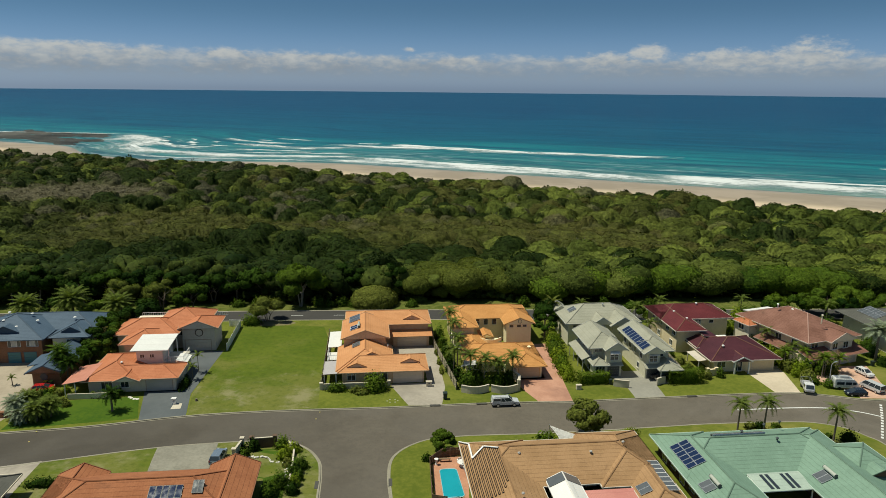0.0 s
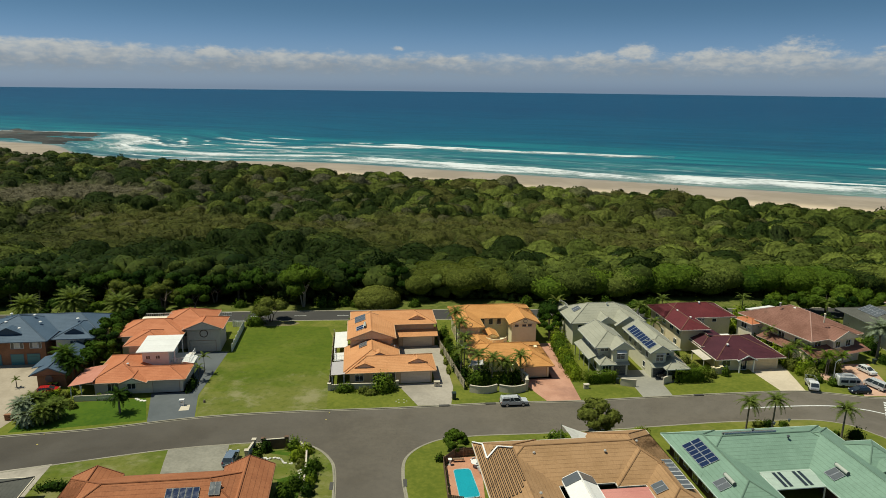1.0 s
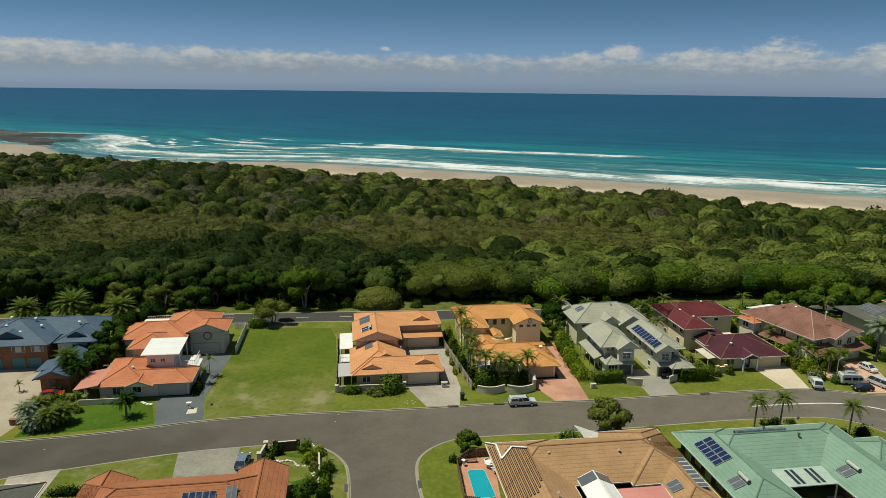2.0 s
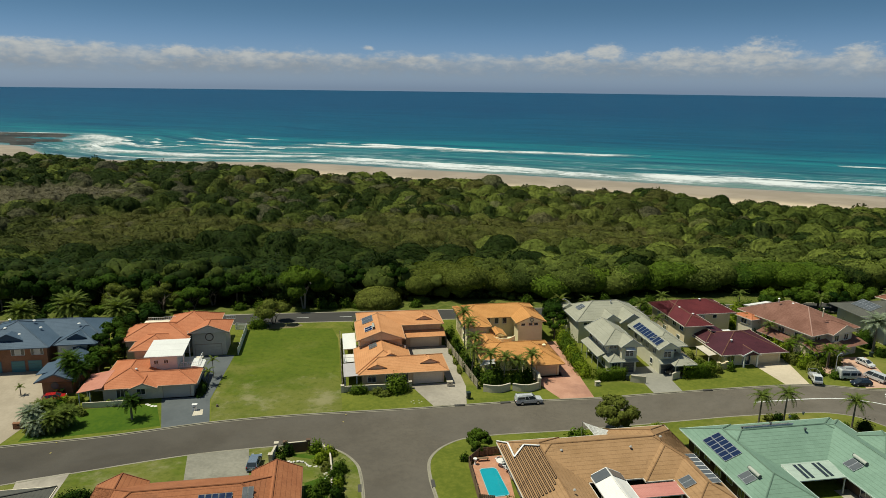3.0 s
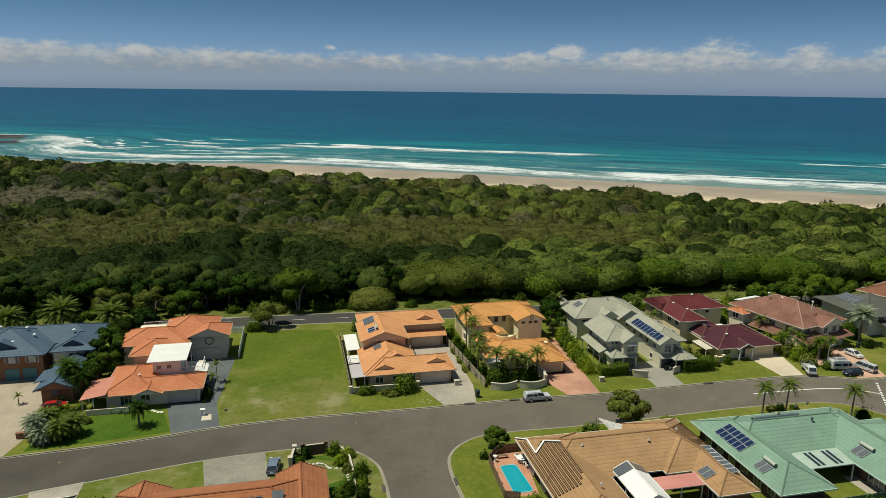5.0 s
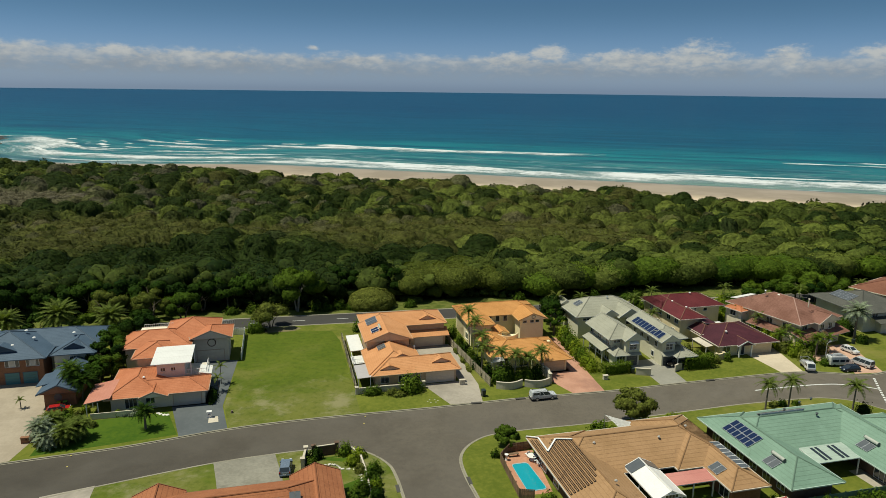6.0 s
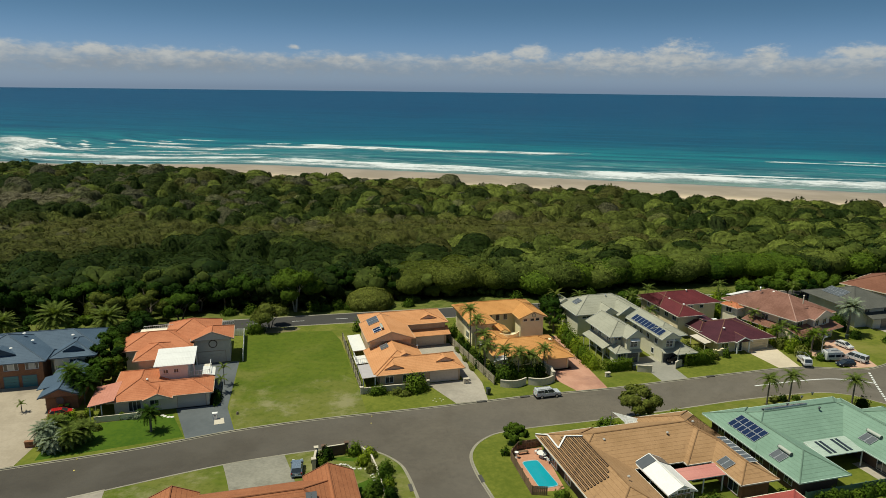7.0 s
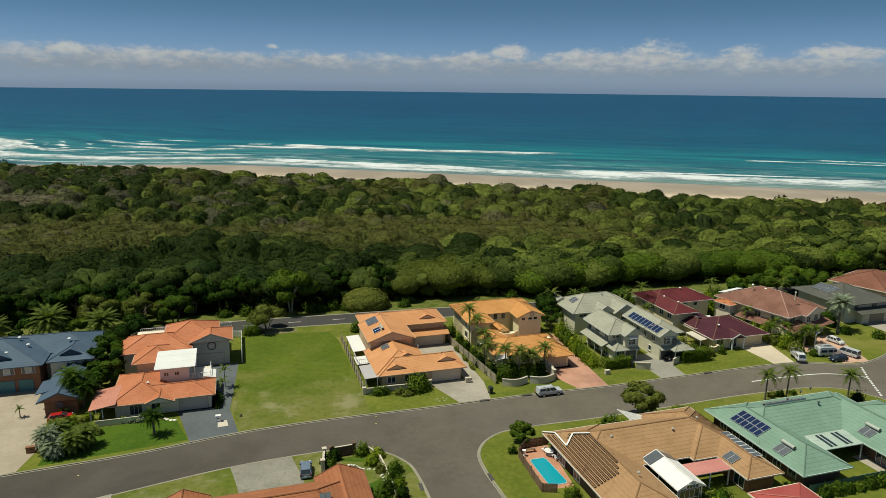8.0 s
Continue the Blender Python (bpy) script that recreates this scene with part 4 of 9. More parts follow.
        out = Vector((dx, dy, 0)) * 0.04
        beam(bm, a + out, t + out, 0.10, 0.14)
        beam(bm, b + out, t + out, 0.10, 0.14)
        part("barge_board", bm, mat or self.roof_mat, ob)
        return ob

    def window(self, u, v, z, w, h, side="front", bars=1, curtain=False, hood=None, rows=0):
        """A framed window on a wall at v (or u); u, v is the middle of its foot."""
        dx, dy = SIDES[side]
        turn = {"front": 0, "right": 90, "back": 180, "left": -90}[side]
        m = pose(*self.p(u, v, z), 0, 0, turn)
        ob = new("window")
        ob.parent, ob.matrix_basis, ob.empty_display_size = self.e, m, 0.2
        bm = bmesh.new()
        t = 0.07
        box(bm, -w / 2 - t, w / 2 + t, -0.06, 0.02, -t, 0)
        box(bm, -w / 2 - t, w / 2 + t, -0.06, 0.02, h, h + t)
        box(bm, -w / 2 - t, -w / 2, -0.06, 0.02, 0, h)
        box(bm, w / 2, w / 2 + t, -0.06, 0.02, 0, h)
        for k in range(1, bars + 1):
            x = -w / 2 + w * k / (bars + 1)
            box(bm, x - 0.03, x + 0.03, -0.05, 0.02, 0, h)
        for k in range(1, rows + 1):
            zz = h * k / (rows + 1)
            box(bm, -w / 2, w / 2, -0.045, 0.02, zz - 0.03, zz + 0.03)
        part("window_frame", bm, WHITE, ob)
        bm = bmesh.new()
        box(bm, -w / 2, w / 2, -0.02, 0.01, 0, h)
        part("pane", bm, CURTAIN if curtain else GLASS, ob)
        bm = bmesh.new()
        box(bm, -w / 2 - 0.12, w / 2 + 0.12, -0.14, 0.0, -t - 0.07, -t)
        part("window_sill", bm, self.wall_mat, ob)
        if hood:
            bm = bmesh.new()
            v4 = [(-w / 2 - 0.2, 0, h + 0.45), (w / 2 + 0.2, 0, h + 0.45), (w / 2 + 0.2, -0.7, h + 0.1), (-w / 2 - 0.2, -0.7, h + 0.1)]
            a = [bm.verts.new(x) for x in v4]
            b = [bm.verts.new((x[0], x[1], x[2] - 0.06)) for x in v4]
            bm.faces.new(a[::-1]), bm.faces.new(b)
            for k in range(4):
                bm.faces.new([a[k], a[(k + 1) % 4], b[(k + 1) % 4], b[k]])
            bmesh.ops.recalc_face_normals(bm, faces=bm.faces)
            part("window_hood", bm, hood, ob)
        return ob

    def garage(self, u0, u1, v, h=2.2, mat=None, z=0.0, panels=4):
        """A sectional garage door with a frame, on a front wall at v."""
        ob = new("garage_door")
        ob.parent, ob.matrix_basis, ob.empty_display_size = self.e, Matrix.Translation(self.p(u0, v, z)), 0.2
        w = u1 - u0
        bm = bmesh.new()
        box(bm, -0.1, 0, -0.05, 0.02, 0, h + 0.1)
        box(bm, w, w + 0.1, -0.05, 0.02, 0, h + 0.1)
        box(bm, 0, w, -0.05, 0.02, h, h + 0.1)
        part("door_frame", bm, self.trim, ob)
        for k in range(panels):
            bm = bmesh.new()
            box(bm, 0, w, -0.025, 0.01, h * k / panels + 0.012, h * (k + 1) / panels - 0.012)
            part("door_panel", bm, mat or PALE_DOOR, ob)
        return ob

    def disc(self, u, v, z, r, side="front", mat=None, ring=True, name="round_vent"):
        turn = {"front": 0, "left": -90}[side]
        bm = bmesh.new()
        n = 24
        o = [bm.verts.new((r * math.cos(6.2832 * k / n), -0.06, r * math.sin(6.2832 * k / n))) for k in range(n)]
        i = [bm.verts.new((0.8 * r * math.cos(6.2832 * k / n), -0.06, 0.8 * r * math.sin(6.2832 * k / n))) for k in range(n)]
        w = [bm.verts.new((r * math.cos(6.2832 * k / n), 0.02, r * math.sin(6.2832 * k / n))) for k in range(n)]
        for k in range(n):
            j = (k + 1) % n
            bm.faces.new([o[k], o[j], i[j], i[k]])
            bm.faces.new([o[j], o[k], w[k], w[j]])
        if not ring:
            bm.faces.new([bm.verts.new((0.8 * r * math.cos(6.2832 * k / n), -0.03, 0.8 * r * math.sin(6.2832 * k / n))) for k in range(n)])
        return part(name, bm, mat or DARK_BRICK, self.e, m=pose(*self.p(u, v, z), 0, 0, turn))

    def posts(self, pts, h, mat=None, r=0.07, z=0.0):
        for u, v in pts:
            bm = bmesh.new()
            box(bm, -r, r, -r, r, 0, h)
            part("post", bm, mat or self.trim, self.e, m=Matrix.Translation(self.p(u, v, z)))

    def rail(self, pts, z, h=1.0, mat=None, solid=False):
        bm = bmesh.new()
        for (a, b), (c, d) in zip(pts, pts[1:]):
            if solid:
                beam(bm, self.p(a, b, z), self.p(c, d, z), 0.14, h)
                continue
            beam(bm, self.p(a, b, z + h - 0.06), self.p(c, d, z + h - 0.06), 0.07, 0.06)
            beam(bm, self.p(a, b, z + 0.08), self.p(c, d, z + 0.08), 0.06, 0.05)
            n = max(2, int(math.hypot(c - a, d - b) / 0.35))
            for k in range(n + 1):
                x, y = a + (c - a) * k / n, b + (d - b) * k / n
                rod(bm, self.p(x, y, z), self.p(x, y, z + h - 0.05), 0.025, n=4)
        part("parapet" if solid else "railing", bm, mat or WHITE, self.e)

    def pipe(self, u, v, z, h=0.6, r=0.07, mat=None, name="vent_pipe"):
        bm = bmesh.new()
        rod(bm, self.p(u, v, z), self.p(u, v, z + h), r, n=8)
        rod(bm, self.p(u, v, z + h), self.p(u, v, z + h + 0.12), r * 2.0, r * 1.2, n=8)
        part(name, bm, mat or ALU, self.e)


def solar(face, a, up, cols, rows, w=1.65, h=1.0, mat=None, label="dark blue solar panels in a row on a roof", lift=0.10, gap=0.03, tank=False, cells=True, frame_mat=None, legs=0.0):
    """Panels lying on a roof's slope: a and up are metres along the eave and up the slope."""
    at, al, inw = face
    nrm = al.cross(inw)
    if nrm.z < 0:
        nrm = -nrm
    x = al if al.cross(inw).dot(nrm) > 0 else -al
    org = at + al * a + inw * up + nrm * lift
    if x != al:
        org = org + al * (cols * (w + gap))
    m = Matrix((x.to_4d(), inw.to_4d(), nrm.to_4d(), (0, 0, 0, 1))).transposed()
    m = Matrix.Translation(org) @ Matrix(((x.x, inw.x, nrm.x, 0), (x.y, inw.y, nrm.y, 0), (x.z, inw.z, nrm.z, 0), (0, 0, 0, 1)))
    e = new("solar_array")
    e.matrix_basis = m
    tagged(e, label, "solar panels")
    bm = bmesh.new()
    for yy in (0.25, 0.75):
        box(bm, 0, cols * (w + gap), yy * rows * (h + gap) - 0.03, yy * rows * (h + gap) + 0.03, -lift, -0.005)
    part("mounting_rail", bm, ALU, e)
    for k in range(4 if legs else 0):
        bm = bmesh.new()
        x0 = cols * (w + gap) * (k + 0.5) / 4
        box(bm, x0 - 0.03, x0 + 0.03, h - 0.2, h - 0.14, -legs, -0.02)
        part("strut", bm, ALU, e)
    proto = proto_f = None
    for r in range(rows):
        for c in range(cols):
            pm = Matrix.Translation((c * (w + gap), r * (h + gap), 0))
            if proto is None:
                bm = bmesh.new()
                box(bm, 0.05, w - 0.05, 0.05, h - 0.05, 0.0, 0.035)
                ob = part("panel", bm, mat or CELL, e, m=pm)
                bm = bmesh.new()
                box(bm, 0, w, 0, 0.05, 0, 0.045), box(bm, 0, w, h - 0.05, h, 0, 0.045)
                box(bm, 0, 0.05, 0.05, h - 0.05, 0, 0.045), box(bm, w - 0.05, w, 0.05, h - 0.05, 0, 0.045)
                box(bm, 0.05, w - 0.05, 0.05, h - 0.05, -0.02, 0.012)
                fo = part("panel_frame", bm, frame_mat or ALU, ob)
                proto, proto_f = ob.data, fo.data
            else:
                ob = share("panel", proto, e, pm)
                share("panel_frame", proto_f, ob, Matrix())
    if tank:
        bm = bmesh.new()
        y = rows * (h + gap) + 0.3
        rod(bm, (-0.1, y, 0.24), (cols * (w + gap) + 0.1, y, 0.24), 0.24, n=14)
        part("water_tank", bm, plain("tank_grey", (0.44, 0.46, 0.40), 0.5), e, "pale grey-green hot-water cylinder", smooth=False)
        bm = bmesh.new()
        for xe in (-0.16, cols * (w + gap) + 0.1):
            rod(bm, (xe, y, 0.24), (xe + 0.06, y, 0.24), 0.25, n=14)
        part("tank_end", bm, GREY_DOOR, e)
    return e


# slate-blue brick house
h = House(-66, 135, "two-storey brown brick house with a slate-blue metal roof", BROWN_BRICK, R_BLUE, plain("blue_trim", (0.08, 0.12, 0.17)))
h.wall(-76, -62.6, 130.0, 141, 5.1)
h.wall(-62.6, -55.2, 134.5, 142, 4.9, mat=CREAM)
h.wall(-59.6, -54.8, 119.0, 129, 2.6)
h.roof(-77, -61.8, 128.9, 142.6, 5.0, 22, "v", "hh")
h.roof(-76, -54.4, 134.5, 144.5, 5.0, 22, "u", "hh")
h.roof(-61.8, -54.0, 130.6, 140.5, 4.7, 22, "v", "hh")
h.wall(-61.2, -54.6, 131.4, 135, 4.6, mat=CREAM)
h.roof(-60.5, -54.0, 118.1, 131, 2.6, 24, "v", "gg")
h.shed(-61.5, -57.5, 121.5, 127.0, 2.7, 3.5, "left")
h.gablet(-69.4, 130.6, 5.9, 5.2, 1.25, vent=R_BLUE)
h.gablet(-57.9, 131.9, 5.3, 3.6, 0.95, vent=R_BLUE)
h.garage(-68.9, -66.7, 129.98, 2.1, TEAL_DOOR)
h.garage(-66.0, -63.8, 129.98, 2.1, TEAL_DOOR)
h.garage(-72.9, -70.7, 129.98, 2.1, TEAL_DOOR)
for u in (-68.4, -66.8, -65.0, -63.6):
    h.window(u, 129.98, 3.3, 0.6, 1.4, "front", 0)
for u in (-67.6, -64.3):
    h.window(u, 129.98, 3.3, 0.95, 1.4, "front", 0, True)
h.window(-58, 131.38, 2.8, 1.2, 1.2, "front", 1)
h.disc(-57.2, 118.05, 2.0, 0.62, "front", GREY_DOOR, False, "round_window")
for u, v, z in ((-67.0, 137, 7.4), (-71, 134, 7.1), (-65.2, 135, 6.6), (-68, 132.5, 6.3), (-59, 137, 6.4), (-72, 138.5, 7.3)):
    h.pipe(u, v, z, 0.25, 0.16, WHITE, "roof_vent")
h.rail([(-56, 143.8), (-56, 142.2)], 4.4, 0.8)

# terracotta house beside the vacant lot
h = House(-41, 128, "sprawling two-storey cream house with terracotta tile roofs", GREY_RENDER, R_ORANGE, surface("beige_trim", (0.42, 0.31, 0.23), (0.48, 0.36, 0.27), 1.0, 0.6, 0.0))
h.wall(-42.2, -33.6, 135.5, 144.2, 4.9)
h.wall(-37.4, -31.0, 133.6, 139.8, 4.9)
h.wall(-49.4, -39.5, 132.2, 140, 4.5)
h.wall(-46.6, -40.6, 127.5, 134, 4.3)
h.roof(-43.1, -32.7, 134.4, 145.2, 4.9, 24, "u", "hh")
h.roof(-38.1, -30.2, 132.9, 140.6, 4.9, 22, "v", "gh", gable=GREY_RENDER)
h.roof(-50.4, -37.5, 131.4, 140.9, 4.5, 22, "u", "hh")
h.roof(-47.4, -39.6, 126.6, 135, 4.3, 22, "v", "hh")
h.disc(-34.1, 133.58, 3.85, 0.82, "front", DARK_BRICK)
h.window(-38.6, 135.46, 2.7, 1.5, 1.5, "front", 2)
h.garage(-36.9, -31.9, 133.58, 2.3, GREY_RENDER)
# tower with the white roof
h.wall(-42.2, -37.6, 120.9, 127.2, 5.4, mat=BLUSH)
h.shed(-43.0, -36.4, 120.0, 127.6, 5.55, 5.95, "front", R_WHITE, gutter=WHITE)
h.window(-41.2, 120.88, 3.9, 0.7, 0.6, "front", 1)
h.window(-39.5, 120.88, 3.9, 0.7, 0.6, "front", 1)
h.wall(-37.6, -34.0, 120.9, 126.0, 2.9)
h.rail([(-37.4, 121.1), (-34.1, 121.1), (-34.1, 125.8)], 2.9, 0.9)
h.posts([(-36.6, 121.2), (-36.6, 126.8)], 5.4, WHITE)
h.shed(-35.3, -33.2, 120.6, 124.2, 2.9, 3.3, "right", R_WHITE, gutter=WHITE)
# low front wing
h.wall(-48.6, -33.9, 114.9, 121.2, 2.6, mat=CREAM)
h.wall(-48.6, -42.5, 116.0, 125.5, 2.6, mat=CREAM)
h.roof(-46.0, -33.2, 114.1, 121.0, 2.62, 20, "u", "gh")
h.roof(-49.4, -40.2, 113.7, 126.5, 2.62, 22, "v", "hh")
h.shed(-52.2, -48.2, 113.2, 121.0, 2.5, 3.15, "left", roofing("faded_rose_sheets", (0.46, 0.185, 0.125), (0.55, 0.24, 0.17), 0.5, 0.2, 0.6), name="patio_roof", label="faded rose-red patio roof")
h.roof(-44.0, -39.5, 113.2, 118.5, 2.6, 22, "v", "gg", gable=CREAM)
h.garage(-38.9, -34.5, 114.88, 2.1, PALE_DOOR)
h.window(-42.5, 114.86, 0.9, 1.3, 1.1, "front", 1)
h.window(-45.5, 114.86, 0.3, 1.8, 1.9, "front", 2)
h.posts([(-51.9, 113.5), (-50.2, 113.5), (-51.9, 117.2), (-51.9, 120.7)], 2.4, WHITE)
h.rail([(-51.2, 112.6), (-44.8, 112.6)], 0.0, 1.0, CREAM, True)
h.rail([(-47.5, 142.0), (-42.0, 142.0)], 4.9, 0.7)
h.rail([(-33.4, 144.0), (-30.4, 144.0)], 3.9, 0.8)
h.wall(-48.0, -41.9, 139.8, 142.2, 4.9, mat=CREAM)
h.pipe(-43.8, 118.0, 4.2, 0.12, 0.12, WHITE, "roof_vent")

# peach house
PEACH_VENT = plain("peach_vent", (0.74, 0.52, 0.36), 0.7)
h = House(2, 126, "peach brick house with orange tile roofs and two garages", PEACH_BRICK, R_PEACH, surface("peach_trim", (0.50, 0.33, 0.20), (0.56, 0.38, 0.24), 1.0, 0.6, 0.0))
h.wall(-4.9, 10.0, 114.5, 121.0, 2.6)
h.wall(-4.9, 4.0, 116, 126, 2.6)
h.wall(-4.8, 3.4, 125.6, 134, 4.8)
h.wall(-4.2, 12.4, 133.4, 141, 4.8)
h.wall(5.0, 12.5, 132.5, 134.5, 2.6)
h.roof(-5.7, 10.8, 113.7, 121.7, 2.6, 22, "u", "hh")
rc2 = h.roof(-6.0, 4.6, 114.4, 126.4, 2.6, 22, "v", "hg")
rc3 = h.roof(-5.4, 4.1, 124.9, 136, 4.75, 20, "v", "gg")
rc4 = h.roof(-4.9, 13.0, 132.8, 141.7, 4.75, 20, "u", "hh")
h.shed(4.3, 13.1, 131.2, 134.0, 2.6, 3.6, "front")
h.gablet(-2.2, 114.9, 3.1, 3.6, 0.75, vent=PEACH_VENT)
h.gablet(7.5, 115.6, 3.4, 3.6, 0.75, vent=PEACH_VENT)
h.gablet(0.6, 117.8, 3.9, 3.6, 0.8, vent=PEACH_VENT)
h.gablet(9.0, 134.2, 5.25, 3.6, 0.8, vent=PEACH_VENT)
h.garage(4.3, 9.7, 114.48, 2.1, surface("rose_door", (0.66, 0.54, 0.43), (0.72, 0.60, 0.49), 1, 0.6, 0))
h.garage(5.9, 12.0, 132.48, 2.1, surface("rose_door", (0.66, 0.54, 0.43), (0.72, 0.60, 0.49), 1, 0.6, 0))
h.window(-3.2, 114.48, 0.8, 1.4, 1.2, "front", 1)
h.window(0.4, 114.48, 0.8, 2.2, 1.2, "front", 2)
h.window(2.8, 114.48, 0.2, 1.0, 2.0, "front", 0)
h.shed(-8.2, -5.5, 113.6, 119.6, 2.50, 2.62, "left", R_LILAC, thick=0.1)
h.posts([(-8.0, 113.8), (-5.9, 113.8), (-8.0, 119.3)], 2.45, WHITE)
h.shed(-8.0, -5.4, 126.6, 135.4, 2.55, 2.65, "left", R_WHITE, thick=0.12)
h.posts([(-7.8, 126.9), (-7.8, 131), (-7.8, 135.2)], 2.5, WHITE)
h.rail([(-7.9, 122.6), (-5.0, 122.6)], 1.6, 0.9)
h.rail([(-7.9, 122.6), (-7.9, 126.4)], 1.6, 0.9)
h.shed(-8.0, -5.0, 122.5, 126.5, 1.5, 1.6, "left", R_WHITE, name="deck")
h.posts([(-7.8, 122.8), (-5.2, 122.8)], 1.4, WHITE)
h.pipe(3.6, 121.5, 4.1, 0.5, 0.09)
solar(rc3["left"], 7.6, 1.6, 2, 1, 1.75, 2.3, CELL_GREY, "two grey solar panels on orange tiles", cells=False)
solar(rc3["left"], 2.7, 1.9, 2, 1, 1.1, 1.6, CELL, "small solar water heater with a white tank on orange tiles", frame_mat=WHITE, tank=True, cells=False)
solar(rc2["left"], 8.2, 3.1, 2, 1, 1.0, 1.6, CELL_GREY, "pair of grey collectors on orange tiles", cells=False)

# ochre house with palms
h = House(25, 128, "two-storey ochre rendered house with golden tile roofs", YELLOW, R_GOLD, surface("ochre_trim", (0.56, 0.32, 0.12), (0.62, 0.38, 0.16), 1.0, 0.6, 0.0))
h.wall(17.4, 21.6, 130.0, 141.5, 5.0)
h.wall(17.4, 33.8, 135.6, 142, 5.0)
h.wall(28.6, 33.8, 131.0, 141, 5.0)
h.wall(18.4, 32.0, 117.8, 125, 2.6)
h.wall(27.0, 32.0, 114.6, 122, 2.6)
h.roof(16.6, 22.4, 129.0, 142, 5.0, 22, "v", "hh")
h.roof(16.6, 34.5, 134.4, 142.8, 5.0, 22, "u", "hh")
h.roof(27.9, 34.5, 130.2, 140, 5.0, 22, "v", "gh")
h.roof(17.6, 32.8, 116.8, 126, 2.6, 22, "u", "hh")
h.roof(26.2, 32.8, 113.7, 124, 2.6, 22, "v", "hh")
h.roof(17.8, 23.5, 121.5, 130, 2.9, 24, "v", "hh")
h.roof(22.6, 25.4, 128.6, 132.5, 3.0, 24, "v", "gg")
h.wall(22.9, 25.1, 129.2, 133, 2.9)
h.disc(19.5, 128.95, 5.6, 0.42, "front", GREY_DOOR)
h.disc(31.2, 130.15, 5.6, 0.42, "front", GREY_DOOR)
for u in (29.6, 31.2, 32.4):
    h.window(u, 130.98, 4.1, 0.8, 0.5, "front", 0)
for u, w in ((23.2, 0.8), (25.0, 0.8), (26.8, 0.8)):
    h.window(u, 135.56, 3.2, w, 1.4, "front", 0)
h.window(24.0, 129.18, 0.2, 1.1, 2.1, "front", 0)
h.window(17.38, 133, 3.2, 1.2, 1.2, "left", 1)
h.window(17.38, 137, 3.2, 1.2, 1.2, "left", 1)
h.window(17.38, 133, 0.8, 1.6, 1.3, "left", 1)
h.garage(27.6, 31.5, 114.58, 2.1, surface("ochre_door", (0.62, 0.48, 0.31), (0.68, 0.53, 0.35), 1, 0.6, 0))
bm = bmesh.new()
arc = [(22.2 + 4.6 * k / 12, 127.4 - 1.6 * math.sin(math.pi * k / 12)) for k in range(13)]
for a, b in zip(arc, arc[1:]):
    beam(bm, h.p(*a, 2.4), h.p(*b, 2.4), 0.16, 1.0)
part("balcony_wall", bm, YELLOW, h.e)
h.wall(22.2, 26.8, 126.2, 129.4, 2.4)
h.window(20.5, 117.76, 0.8, 1.6, 1.2, "front", 1)
h.window(24.5, 117.76, 0.3, 1.6, 1.9, "front", 1)
h.posts([(25.2, 115.2), (26.8, 115.2)], 2.5, YELLOW, 0.13)
h.wall(29.5, 31.5, 121.3, 122.2, 3.4, mat=YELLOW, name="chimney")

# grey pair, rear
GTRIM = plain("grey_trim", (0.50, 0.50, 0.45))
h = House(48, 133, "two-storey grey-green rendered house with pale grey metal roof", OLIVE, R_GREY, GTRIM, grid=False)
h.wall(41.6, 56.4, 131.5, 141, 5.0)
h.wall(50.5, 55.0, 129.6, 134, 5.0)
h.wall(46.5, 50.5, 130.6, 134, 5.0)
re1 = h.roof(40.9, 57.3, 131.0, 141.8, 5.0, 26, "u", "hh")
h.roof(49.8, 55.4, 128.8, 137, 5.0, 33, "v", "gh")
h.roof(46.0, 50.8, 129.8, 137, 5.0, 33, "v", "gh")
h.roof(40.6, 43.6, 139, 144, 5.4, 30, "v", "gg")
h.window(52.6, 129.56, 3.2, 1.4, 1.4, "front", 1, hood=WHITE, rows=1)
h.window(48.4, 130.56, 3.3, 1.0, 1.0, "front", 1, hood=WHITE)
h.window(43.5, 131.46, 4.0, 1.8, 0.5, "front", 1)
solar(re1["left"], 4.3, 2.2, 2, 1, 1.0, 1.7, CELL_GREY, "two dark collectors on a pale roof", cells=False)
h.pipe(50.2, 135.6, 7.2, 0.5, 0.12)

# grey pair, front with bay
h = House(44, 120, "narrow two-storey grey-green house with a gable and bay", OLIVE, R_GREY, GTRIM, grid=False)
h.wall(42.6, 47.6, 117.4, 126.1, 5.3)
h.wall(44.6, 47.6, 115.4, 118, 5.3)
h.roof(41.4, 48.6, 116.4, 126.8, 5.3, 28, "v", "hg")
h.roof(44.2, 48.604, 114.9, 121, 5.3, 34, "v", "gh")
h.wall(42.3, 44.6, 115.0, 117.5, 2.7)
h.roof(41.7, 45.0, 114.2, 119.2, 2.7, 28, "v", "hh")
h.shed(40.6, 42.6, 117.5, 126.4, 2.6, 3.5, "left")
h.posts([(40.9, 117.8), (40.9, 120.6), (40.9, 123.4), (40.9, 126.1)], 2.5)
h.window(46.1, 115.36, 3.3, 1.5, 1.3, "front", 1, hood=WHITE, rows=1)
h.window(43.6, 117.36, 4.2, 1.4, 0.5, "front", 1)
h.garage(44.9, 47.2, 115.38, 2.1, GREY_DOOR)
h.shed(44.4, 47.7, 114.6, 115.4, 2.45, 2.75, "front")
h.window(43.4, 114.96, 0.4, 1.7, 1.8, "front", 2)
for v in (119, 122.5, 125.8):
    h.window(42.58, v, 3.3, 1.3, 1.2, "left", 1)
    h.window(42.58, v, 0.2, 1.6, 2.0, "left", 1)

